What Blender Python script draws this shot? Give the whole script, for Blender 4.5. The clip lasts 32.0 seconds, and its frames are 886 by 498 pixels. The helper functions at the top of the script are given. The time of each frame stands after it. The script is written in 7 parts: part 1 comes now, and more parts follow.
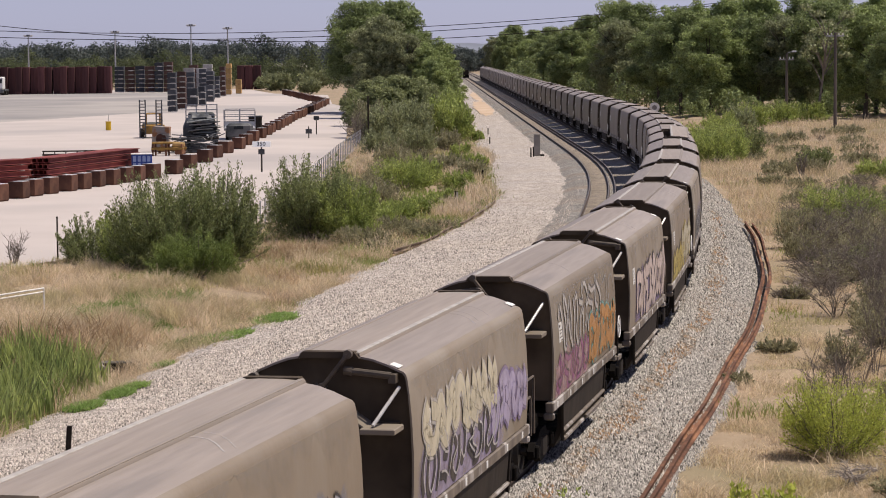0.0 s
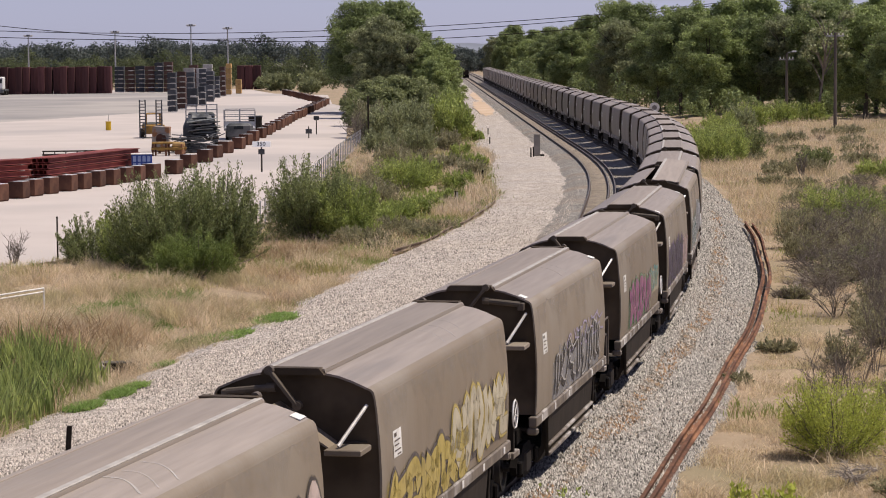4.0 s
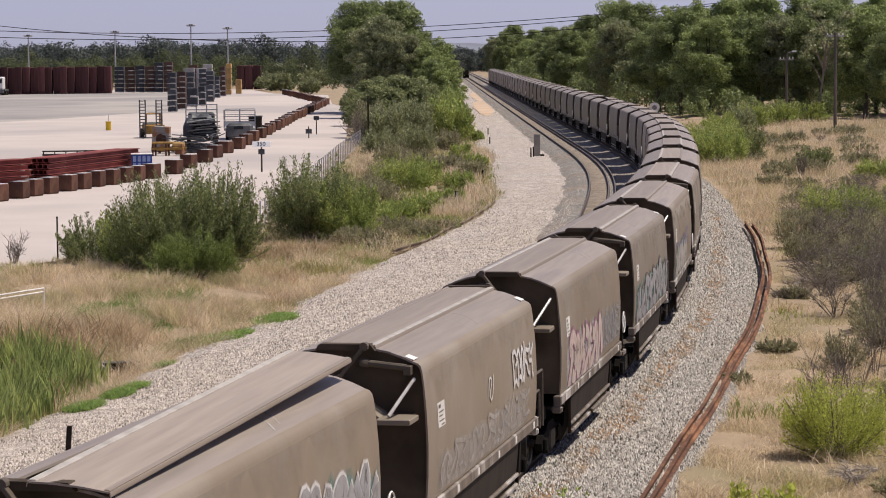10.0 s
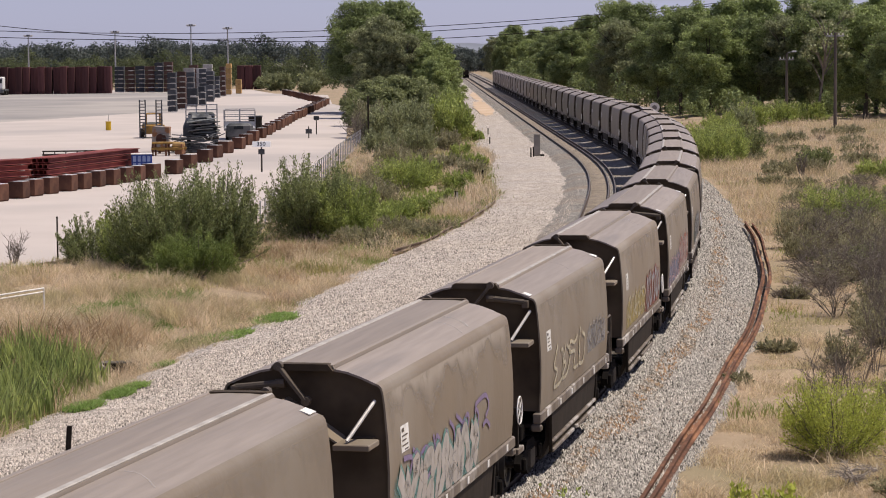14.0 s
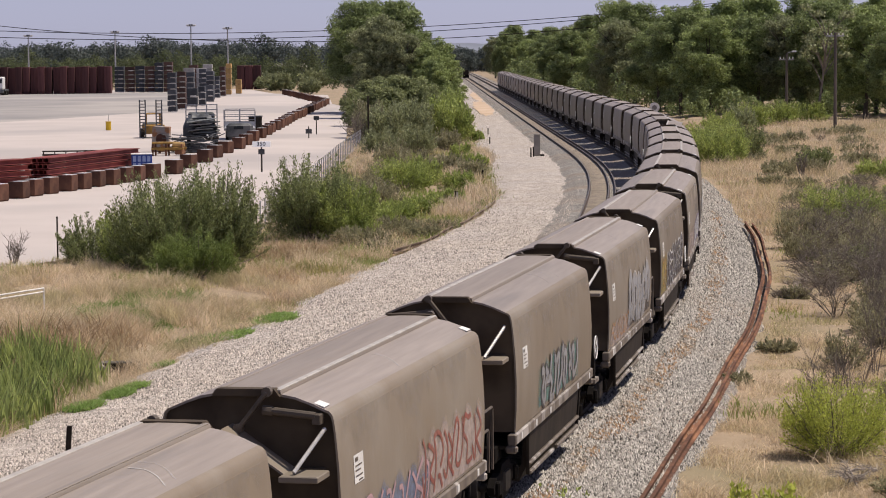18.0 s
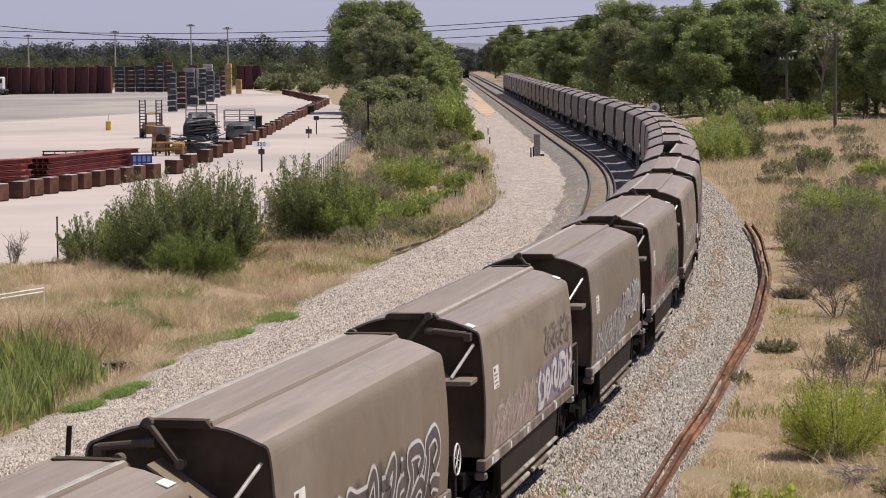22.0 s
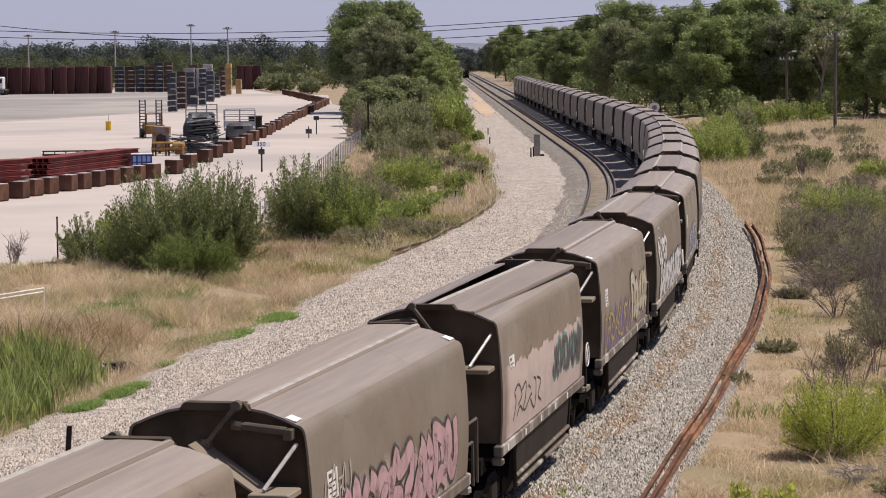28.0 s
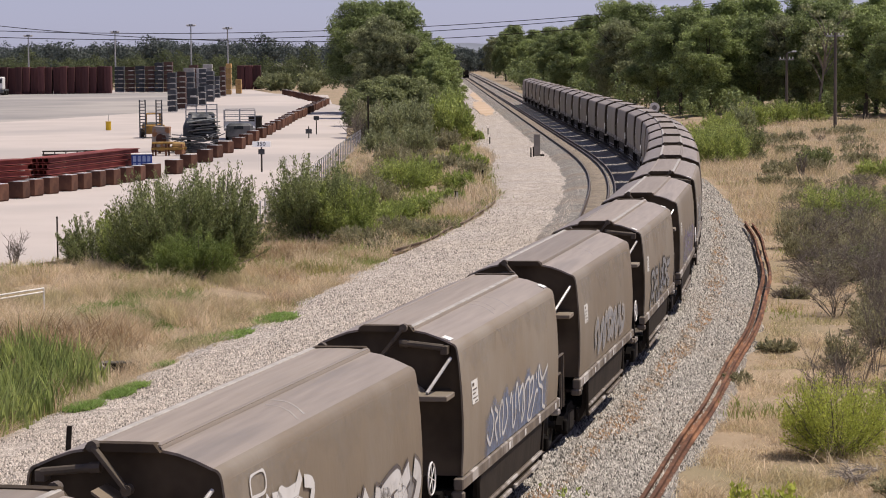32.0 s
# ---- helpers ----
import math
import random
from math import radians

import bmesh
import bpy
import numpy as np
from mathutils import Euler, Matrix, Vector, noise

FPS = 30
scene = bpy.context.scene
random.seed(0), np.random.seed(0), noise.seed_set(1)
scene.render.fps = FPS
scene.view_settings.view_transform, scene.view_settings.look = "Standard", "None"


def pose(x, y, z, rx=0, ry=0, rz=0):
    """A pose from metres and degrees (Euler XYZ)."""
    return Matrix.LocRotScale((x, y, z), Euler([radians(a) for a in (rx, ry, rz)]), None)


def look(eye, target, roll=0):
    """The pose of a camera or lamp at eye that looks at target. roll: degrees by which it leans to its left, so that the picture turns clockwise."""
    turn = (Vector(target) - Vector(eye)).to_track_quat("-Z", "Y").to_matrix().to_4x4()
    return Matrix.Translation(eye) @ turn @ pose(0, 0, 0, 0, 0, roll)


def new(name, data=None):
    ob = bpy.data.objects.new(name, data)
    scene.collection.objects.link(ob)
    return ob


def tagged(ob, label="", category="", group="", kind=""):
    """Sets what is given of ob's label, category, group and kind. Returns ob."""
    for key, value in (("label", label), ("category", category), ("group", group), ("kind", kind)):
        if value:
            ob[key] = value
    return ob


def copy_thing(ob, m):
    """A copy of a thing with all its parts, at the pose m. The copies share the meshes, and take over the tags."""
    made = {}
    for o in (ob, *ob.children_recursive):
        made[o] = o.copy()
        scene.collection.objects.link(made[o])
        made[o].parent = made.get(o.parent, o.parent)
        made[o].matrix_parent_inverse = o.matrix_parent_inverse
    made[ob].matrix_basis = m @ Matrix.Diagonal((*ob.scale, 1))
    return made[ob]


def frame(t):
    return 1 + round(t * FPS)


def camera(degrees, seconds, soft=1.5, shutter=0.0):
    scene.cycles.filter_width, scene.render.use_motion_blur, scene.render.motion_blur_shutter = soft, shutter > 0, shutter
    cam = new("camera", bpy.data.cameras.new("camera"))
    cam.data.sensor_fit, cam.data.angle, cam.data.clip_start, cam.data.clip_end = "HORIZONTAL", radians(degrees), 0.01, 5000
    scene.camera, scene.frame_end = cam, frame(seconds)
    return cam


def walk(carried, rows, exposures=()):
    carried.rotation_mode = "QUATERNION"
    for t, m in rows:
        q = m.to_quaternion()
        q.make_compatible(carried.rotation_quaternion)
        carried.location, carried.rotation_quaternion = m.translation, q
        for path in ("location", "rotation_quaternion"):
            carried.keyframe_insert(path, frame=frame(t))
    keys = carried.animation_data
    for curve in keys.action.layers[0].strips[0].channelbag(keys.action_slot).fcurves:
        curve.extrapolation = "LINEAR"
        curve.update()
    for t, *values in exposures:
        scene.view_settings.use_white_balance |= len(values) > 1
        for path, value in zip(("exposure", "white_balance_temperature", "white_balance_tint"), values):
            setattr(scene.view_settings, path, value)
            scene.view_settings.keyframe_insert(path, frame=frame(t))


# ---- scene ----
cam = camera(18.74, 32.0, soft=1.0)
EYE = (0.0, 0.0, 7.648)
VIEW = look(EYE, (0.0, 100 * math.cos(0.0735), 7.648 - 100 * math.sin(0.0735)), -0.54)
walk(cam, [(0.0, VIEW), (32.0, VIEW)], exposures=[(0.0, 0.0), (32.0, 0.0)])

# ---- light ----
SUN = Vector((0.50, 0.10, 1.0)).normalized()
world = bpy.data.worlds.new("sky")
scene.world = world
world.use_nodes = True
_n, _l = world.node_tree.nodes, world.node_tree.links
sky = _n.new("ShaderNodeTexSky")
sky.sky_type, sky.sun_disc = "NISHITA", False
sky.sun_elevation = math.asin(SUN.z)
sky.sun_rotation = math.atan2(SUN.x, SUN.y)
sky.air_density, sky.dust_density, sky.ozone_density = 1.0, 0.3, 2.0
tint = _n.new("ShaderNodeMix")
tint.data_type, tint.blend_type = "RGBA", "MULTIPLY"
tint.inputs["Factor"].default_value = 1.0
_ia, _ib = [i for i in tint.inputs if i.type == "RGBA"]
_ib.default_value = (0.70, 0.715, 1.02, 1)
grey = _n.new("ShaderNodeHueSaturation")
grey.inputs["Saturation"].default_value = 0.35
_l.new(sky.outputs[0], grey.inputs["Color"])
_l.new(grey.outputs[0], _ia)
_l.new([o for o in tint.outputs if o.type == "RGBA"][0], _n["Background"].inputs[0])
_n["Background"].inputs[1].default_value = 0.1
sun_data = bpy.data.lights.new("sun", "SUN")
sun_data.energy, sun_data.angle, sun_data.color = 5.0, radians(0.6), (1.0, 0.90, 0.77)
sun = new("sun", sun_data)
sun.matrix_world = Matrix.Translation((0, 0, 60)) @ SUN.to_track_quat("Z", "Y").to_matrix().to_4x4()


# ---- materials ----
def mat(name, a, b, scale=3.0, rough=0.8, bump=0.0, bscale=None, c=None, cscale=0.3, metal=0.0, island=0.0, rand=0.0,
        translucent=0.0, cmin=0.45, cmax=0.62, stretch=(1, 1, 1)):
    """Two-tone noise paint with a second, larger stain tone c, bump, and per-piece variation."""
    m = bpy.data.materials.new(name)
    m.use_nodes = True
    n, l = m.node_tree.nodes, m.node_tree.links
    p = n["Principled BSDF"]
    p.inputs["Roughness"].default_value, p.inputs["Metallic"].default_value = rough, metal
    p.inputs["Specular IOR Level"].default_value = 0.3
    co = n.new("ShaderNodeTexCoord")
    mp = n.new("ShaderNodeMapping")
    mp.inputs["Scale"].default_value = stretch
    l.new(co.outputs["Object"], mp.inputs[0])

    def tex(sc, detail=6):
        t = n.new("ShaderNodeTexNoise")
        t.inputs["Scale"].default_value, t.inputs["Detail"].default_value = sc, detail
        l.new(mp.outputs[0], t.inputs["Vector"])
        return t.outputs["Fac"]

    def ramp(fac, lo, hi):
        r = n.new("ShaderNodeMapRange")
        r.inputs["From Min"].default_value, r.inputs["From Max"].default_value = lo, hi
        l.new(fac, r.inputs["Value"])
        return r.outputs[0]

    def mix(fac, x, y):
        k = n.new("ShaderNodeMix")
        k.data_type = "RGBA"
        l.new(fac, k.inputs["Factor"]) if fac is not None else None
        ia, ib = [i for i in k.inputs if i.type == "RGBA"]
        for s, v in ((ia, x), (ib, y)):
            if isinstance(v, tuple):
                s.default_value = (*v, 1)
            else:
                l.new(v, s)
        return [o for o in k.outputs if o.type == "RGBA"][0]

    col = mix(ramp(tex(scale), 0.32, 0.68), a, b)
    if c:
        col = mix(ramp(tex(cscale, 4), cmin, cmax), col, c)
    if island or rand:
        if island:
            g = n.new("ShaderNodeNewGeometry").outputs["Random Per Island"]
        else:
            g = n.new("ShaderNodeObjectInfo").outputs["Random"]
        amt = island or rand
        h = n.new("ShaderNodeHueSaturation")
        l.new(col, h.inputs["Color"])
        r = n.new("ShaderNodeMapRange")
        r.inputs["To Min"].default_value, r.inputs["To Max"].default_value = 1 - amt, 1 + amt
        l.new(g, r.inputs["Value"])
        l.new(r.outputs[0], h.inputs["Value"])
        col = h.outputs[0]
    l.new(col, p.inputs["Base Color"])
    if bump:
        bm_ = n.new("ShaderNodeBump")
        bm_.inputs["Strength"].default_value, bm_.inputs["Distance"].default_value = bump, 0.05
        l.new(tex(bscale or scale * 3), bm_.inputs["Height"])
        l.new(bm_.outputs[0], p.inputs["Normal"])
    if translucent:
        tr = n.new("ShaderNodeBsdfTranslucent")
        ms = n.new("ShaderNodeMixShader")
        ms.inputs[0].default_value = translucent
        l.new(col, tr.inputs[0])
        l.new(p.outputs[0], ms.inputs[1])
        l.new(tr.outputs[0], ms.inputs[2])
        l.new(ms.outputs[0], n["Material Output"].inputs[0])
    return m


def gravel_mat(name, stone, cell, dust, dust_scale=0.12, dmin=0.45, dmax=0.65):
    """Crushed stone: small cells of varied grey with relief, and patches of dust."""
    m = bpy.data.materials.new(name)
    m.use_nodes = True
    n, l = m.node_tree.nodes, m.node_tree.links
    p = n["Principled BSDF"]
    p.inputs["Roughness"].default_value, p.inputs["Specular IOR Level"].default_value = 0.9, 0.2
    co = n.new("ShaderNodeTexCoord")
    v = n.new("ShaderNodeTexVoronoi")
    v.inputs["Scale"].default_value = 1 / cell
    l.new(co.outputs["Object"], v.inputs["Vector"])
    ramp = n.new("ShaderNodeValToRGB")
    ramp.color_ramp.elements[0].color, ramp.color_ramp.elements[0].position = (*[x * 0.28 for x in stone], 1), 0.0
    ramp.color_ramp.elements[1].color, ramp.color_ramp.elements[1].position = (*[min(1, x * 1.95) for x in stone], 1), 1.0
    sep = n.new("ShaderNodeSeparateColor")
    l.new(v.outputs["Color"], sep.inputs[0])
    l.new(sep.outputs[0], ramp.inputs[0])
    big = n.new("ShaderNodeTexNoise")
    big.inputs["Scale"].default_value, big.inputs["Detail"].default_value = dust_scale, 7
    l.new(co.outputs["Object"], big.inputs["Vector"])
    mr = n.new("ShaderNodeMapRange")
    mr.inputs["From Min"].default_value, mr.inputs["From Max"].default_value = dmin, dmax
    mr.inputs["To Max"].default_value = 0.75
    l.new(big.outputs["Fac"], mr.inputs[0])
    k = n.new("ShaderNodeMix")
    k.data_type = "RGBA"
    ia, ib = [i for i in k.inputs if i.type == "RGBA"]
    l.new(mr.outputs[0], k.inputs["Factor"])
    l.new(ramp.outputs[0], ia)
    ib.default_value = (*dust, 1)
    # uneven patches of finer and coarser stone
    pn, pm, hs = n.new("ShaderNodeTexNoise"), n.new("ShaderNodeMapRange"), n.new("ShaderNodeHueSaturation")
    pn.inputs["Scale"].default_value, pn.inputs["Detail"].default_value, pn.inputs["Roughness"].default_value = 1.6, 9, 0.72
    pm.inputs["From Min"].default_value, pm.inputs["From Max"].default_value = 0.3, 0.7
    pm.inputs["To Min"].default_value, pm.inputs["To Max"].default_value = 0.55, 1.42
    l.new(co.outputs["Object"], pn.inputs["Vector"])
    l.new(pn.outputs["Fac"], pm.inputs["Value"])
    l.new([o for o in k.outputs if o.type == "RGBA"][0], hs.inputs["Color"])
    l.new(pm.outputs[0], hs.inputs["Value"])
    l.new(hs.outputs[0], p.inputs["Base Color"])
    b = n.new("ShaderNodeBump")
    b.inputs["Strength"].default_value, b.inputs["Distance"].default_value = 0.9, cell * 0.6
    b.invert = True
    l.new(v.outputs["Distance"], b.inputs["Height"])
    l.new(b.outputs[0], p.inputs["Normal"])
    return m


M = {}
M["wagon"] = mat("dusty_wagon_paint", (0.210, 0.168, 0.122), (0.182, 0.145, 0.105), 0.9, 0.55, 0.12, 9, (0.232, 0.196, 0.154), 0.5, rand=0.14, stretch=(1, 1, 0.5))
# dusty roof and lid, their colours raised to include the sheen of the sky
M["roof"] = mat("dusty_roof_with_sheen", (0.295, 0.25, 0.217), (0.235, 0.199, 0.172), 4.0, 0.5, 0.08, 8, (0.195, 0.17, 0.152), 1.3, rand=0.10, stretch=(3.0, 0.12, 1), cmin=0.48, cmax=0.7)
M["lid"] = mat("dusty_lid_with_sheen", (0.305, 0.254, 0.21), (0.24, 0.2, 0.165), 4.0, 0.5, 0.08, 8, (0.25, 0.215, 0.18), 1.1, rand=0.14, stretch=(3.0, 0.12, 1), cmin=0.48, cmax=0.7)
M["strip"] = mat("sunlit_lid_edge", (0.46, 0.43, 0.39), (0.32, 0.29, 0.26), 3.0, 0.5, 0.05)
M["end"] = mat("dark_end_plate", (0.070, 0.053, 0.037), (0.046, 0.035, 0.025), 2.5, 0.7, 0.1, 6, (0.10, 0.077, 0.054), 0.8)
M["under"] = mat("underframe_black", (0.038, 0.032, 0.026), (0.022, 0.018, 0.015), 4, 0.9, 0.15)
# grimy iron, painted near black to carry the shade between and under wagons
M["bogie"] = mat("greasy_shade_dark_iron", (0.006, 0.005, 0.0045), (0.010, 0.008, 0.007), 6, 0.95, 0.2)
M["ram"] = mat("grimy_ram_grey", (0.125, 0.10, 0.077), (0.07, 0.056, 0.043), 4, 0.6, 0.1)
M["wheel"] = mat("wheel_steel", (0.05, 0.043, 0.038), (0.032, 0.028, 0.025), 6, 0.5, 0.05, metal=0.4)
M["sill"] = mat("scuffed_sill_paint", (0.20, 0.165, 0.13), (0.11, 0.09, 0.072), 3.5, 0.6, 0.1, c=(0.40, 0.37, 0.34), cscale=1.5, cmin=0.53, cmax=0.64, stretch=(1, 1, 0.5))
# hopper steel colour also holds the shade of the recess below the sill
M["hopper"] = mat("grimy_recess_shade_steel", (0.046, 0.037, 0.03), (0.028, 0.023, 0.019), 2.5, 0.7, 0.12, stretch=(1, 1, 0.4))
M["bed"] = gravel_mat("brown_track_fines", (0.20, 0.17, 0.14), 0.05, (0.25, 0.207, 0.163), 0.5, 0.35, 0.6)
M["whitep"] = mat("white_paint", (0.78, 0.77, 0.74), (0.6, 0.58, 0.54), 5, 0.5)
M["steelrod"] = mat("bare_rod", (0.62, 0.60, 0.57), (0.45, 0.43, 0.40), 8, 0.35, metal=0.3)
M["rail"] = mat("rail_web", (0.075, 0.05, 0.036), (0.045, 0.032, 0.025), 5, 0.7, 0.1)
M["railtop"] = mat("dull_rail_head", (0.15, 0.125, 0.105), (0.10, 0.082, 0.068), 8, 0.5, metal=0.3)
M["rust"] = mat("rusty_rail", (0.135, 0.06, 0.034), (0.07, 0.034, 0.022), 7, 0.9, 0.25, 9, (0.25, 0.12, 0.065), 0.8)
M["sleeper"] = mat("concrete_sleeper", (0.07, 0.06, 0.05), (0.04, 0.034, 0.03), 5, 0.9, 0.2, rand=0.2)
M["ballast"] = gravel_mat("grey_ballast", (0.20, 0.186, 0.17), 0.052, (0.27, 0.20, 0.145), 0.14, 0.48, 0.7)
M["gravel"] = gravel_mat("gravel_service_road", (0.36, 0.322, 0.293), 0.045, (0.41, 0.352, 0.298), 0.14, 0.42, 0.72)
M["ground"] = mat("dry_grassland_soil", (0.36, 0.275, 0.188), (0.25, 0.19, 0.128), 0.8, 0.95, 0.5, 6, (0.22, 0.185, 0.11), 0.11, cmin=0.52, cmax=0.70)
M["yard"] = mat("pale_yard_hardstand", (0.49, 0.435, 0.405), (0.43, 0.38, 0.355), 0.25, 0.9, 0.05, 3, (0.37, 0.335, 0.32), 0.035, cmin=0.5, cmax=0.6, stretch=(0.5, 0.5, 1))
M["dirt"] = mat("bare_brown_dirt", (0.36, 0.285, 0.225), (0.27, 0.21, 0.165), 0.7, 0.95, 0.3, c=(0.42, 0.36, 0.31), cscale=0.3)
M["sand"] = mat("pale_sand_track", (0.56, 0.45, 0.35), (0.47, 0.34, 0.24), 0.5, 0.95, 0.2, c=(0.43, 0.31, 0.21), cscale=0.22)
M["straw"] = mat("dry_straw_blades", (0.65, 0.52, 0.365), (0.47, 0.365, 0.25), 1.5, 0.85, c=(0.40, 0.36, 0.20), cscale=0.25, island=0.35, translucent=0.45)
M["straw_pale"] = mat("bleached_straw_blades", (0.74, 0.61, 0.46), (0.56, 0.445, 0.31), 1.5, 0.85, c=(0.50, 0.42, 0.25), cscale=0.4, island=0.3, translucent=0.45)
M["greengrass"] = mat("green_grass_blades", (0.26, 0.32, 0.085), (0.18, 0.24, 0.065), 1.0, 0.8, c=(0.38, 0.34, 0.14), cscale=0.4, island=0.3, translucent=0.45)
M["greengrass2"] = mat("low_bright_weeds", (0.19, 0.27, 0.075), (0.13, 0.195, 0.055), 1.0, 0.8, island=0.3, translucent=0.45)
M["greenmat"] = mat("flat_bright_weeds", (0.25, 0.36, 0.10), (0.18, 0.27, 0.07), 1.0, 0.8, island=0.35, translucent=0.45)
M["reed"] = mat("green_reeds", (0.46, 0.50, 0.17), (0.17, 0.225, 0.066), 1.0, 0.6, island=0.5, translucent=0.5)
M["deadreed"] = mat("brown_dead_reeds", (0.50, 0.37, 0.23), (0.29, 0.205, 0.12), 1.0, 0.85, island=0.35, translucent=0.4)


def leafmat(name, a, b, thin=0.5, vary=0.45):
    return mat(name, a, b, 0.5, 0.55, island=vary, rand=0.0, translucent=thin)


M["leaf_dark"] = leafmat("dark_gum_leaves", (0.235, 0.285, 0.11), (0.165, 0.205, 0.08), 0.35, 0.5)
M["leaf_mid"] = leafmat("olive_gum_leaves", (0.31, 0.37, 0.135), (0.22, 0.27, 0.10), 0.35, 0.5)
M["leaf_wattle"] = leafmat("feathery_wattle_leaves", (0.28, 0.31, 0.13), (0.165, 0.19, 0.08), 0.38, 0.6)
M["leaf_dense"] = leafmat("dense_dark_green_leaves", (0.21, 0.265, 0.07), (0.135, 0.175, 0.05), 0.35, 0.45)
M["leaf_lime"] = leafmat("yellow_green_leaves", (0.47, 0.50, 0.11), (0.34, 0.38, 0.085))
M["leaf_olive"] = leafmat("grey_olive_leaves", (0.30, 0.32, 0.165), (0.21, 0.23, 0.12), 0.35, 0.5)
M["leaf_bright"] = leafmat("fresh_green_leaves", (0.38, 0.425, 0.13), (0.25, 0.31, 0.09), 0.4, 0.5)
M["leaf_scrub"] = leafmat("dry_scrub_leaves", (0.34, 0.32, 0.19), (0.23, 0.215, 0.125), 0.45)
M["leaf_scrubtree"] = leafmat("dull_green_scrub_leaves", (0.265, 0.29, 0.125), (0.18, 0.205, 0.09), 0.35)
# far leaves are greyed and blued: distance haze mixed into their colour
M["leaf_far"] = leafmat("haze_tinted_wood_leaves", (0.075, 0.092, 0.082), (0.058, 0.074, 0.068), 0.3, 0.3)
M["bark"] = mat("grey_brown_bark", (0.12, 0.10, 0.08), (0.07, 0.057, 0.045), 3, 0.95, 0.4)
M["palewood"] = mat("bleached_dead_branches", (0.42, 0.37, 0.32), (0.27, 0.235, 0.20), 4, 0.95, 0.2)
M["deadwood"] = mat("grey_dead_twigs", (0.22, 0.19, 0.16), (0.13, 0.11, 0.095), 4, 0.95, 0.2)


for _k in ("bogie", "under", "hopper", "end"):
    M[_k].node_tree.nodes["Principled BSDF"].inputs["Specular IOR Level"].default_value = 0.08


# ---- builders ----
class Geo:
    """Gathers verts and faces of one part."""

    def __init__(self):
        self.v, self.f = [], []

    def add(self, vs, fs):
        o = len(self.v)
        self.v += [tuple(p) for p in vs]
        self.f += [tuple(i + o for i in f) for f in fs]
        return self

    def box(self, x0, x1, y0, y1, z0, z1, bev=0.0, m=None):
        b = min(bev, (x1 - x0) / 3, (y1 - y0) / 3, (z1 - z0) / 3)
        if b <= 0:
            vs = [(x, y, z) for z in (z0, z1) for x, y in ((x0, y0), (x1, y0), (x1, y1), (x0, y1))]
            fs = [(3, 2, 1, 0), (4, 5, 6, 7), (0, 1, 5, 4), (1, 2, 6, 5), (2, 3, 7, 6), (3, 0, 4, 7)]
        else:
            def ring(i, z):
                return [(x0 + i + b, y0 + i, z), (x1 - i - b, y0 + i, z), (x1 - i, y0 + i + b, z), (x1 - i, y1 - i - b, z),
                        (x1 - i - b, y1 - i, z), (x0 + i + b, y1 - i, z), (x0 + i, y1 - i - b, z), (x0 + i, y0 + i + b, z)]
            vs = ring(b, z0) + ring(0, z0 + b) + ring(0, z1 - b) + ring(b, z1)
            fs = [tuple(range(7, -1, -1)), tuple(range(24, 32))]
            for r in range(3):
                fs += [(r * 8 + i, r * 8 + (i + 1) % 8, r * 8 + 8 + (i + 1) % 8, r * 8 + 8 + i) for i in range(8)]
        if m is not None:
            vs = [m @ Vector(p) for p in vs]
        return self.add(vs, fs)

    def tube(self, pts, r, n=8, r2=None, cap=True):
        pts = [Vector(p) for p in pts]
        r2 = r if r2 is None else r2
        vs, fs = [], []
        for i, p in enumerate(pts):
            d = (pts[min(i + 1, len(pts) - 1)] - pts[max(i - 1, 0)]).normalized()
            a = d.orthogonal().normalized() if i == 0 else (a - d * a.dot(d)).normalized()
            c = d.cross(a)
            rr = r + (r2 - r) * i / (len(pts) - 1)
            vs += [p + (a * math.cos(t) + c * math.sin(t)) * rr for t in (2 * math.pi * j / n for j in range(n))]
        for i in range(len(pts) - 1):
            fs += [(i * n + j, i * n + (j + 1) % n, i * n + n + (j + 1) % n, i * n + n + j) for j in range(n)]
        if cap:
            fs += [tuple(range(n - 1, -1, -1)), tuple(range(len(vs) - n, len(vs)))]
        return self.add(vs, fs)

    def bar(self, a, b, w, h):
        """A square bar from a to b."""
        a, b = Vector(a), Vector(b)
        q = (b - a).to_track_quat("Y", "Z").to_matrix().to_4x4()
        return self.box(-w / 2, w / 2, 0, (b - a).length, -h / 2, h / 2, min(w, h) * 0.15, Matrix.Translation(a) @ q)

    def loft(self, rings, closed=True, cap=True):
        n = len(rings[0])
        vs = [p for r in rings for p in r]
        fs = []
        for i in range(len(rings) - 1):
            for j in range(n if closed else n - 1):
                fs.append((i * n + j, i * n + (j + 1) % n, (i + 1) * n + (j + 1) % n, (i + 1) * n + j))
        if cap and closed:
            fs += [tuple(range(n - 1, -1, -1)), tuple(range(len(vs) - n, len(vs)))]
        return self.add(vs, fs)

    def mesh(self, name, material, smooth=False):
        me = bpy.data.meshes.new(name)
        me.from_pydata(self.v, [], self.f)
        me.materials.append(material)
        if smooth:
            me.polygons.foreach_set("use_smooth", [True] * len(me.polygons))
            me.set_sharp_from_angle(angle=radians(35))
        me.update()
        return me


def thing(name, label, category, group="", kind="", m=None):
    ob = new(name)
    ob.empty_display_size = 0.3
    if m is not None:
        ob.matrix_basis = m
    return tagged(ob, label, category, group, kind)


def part(name, geo, material, parent, label="", smooth=False, m=None):
    me = geo if isinstance(geo, bpy.types.Mesh) else geo.mesh(name, material, smooth)
    ob = new(name, me)
    ob.parent = parent
    if m is not None:
        ob.matrix_basis = m
    return tagged(ob, label)


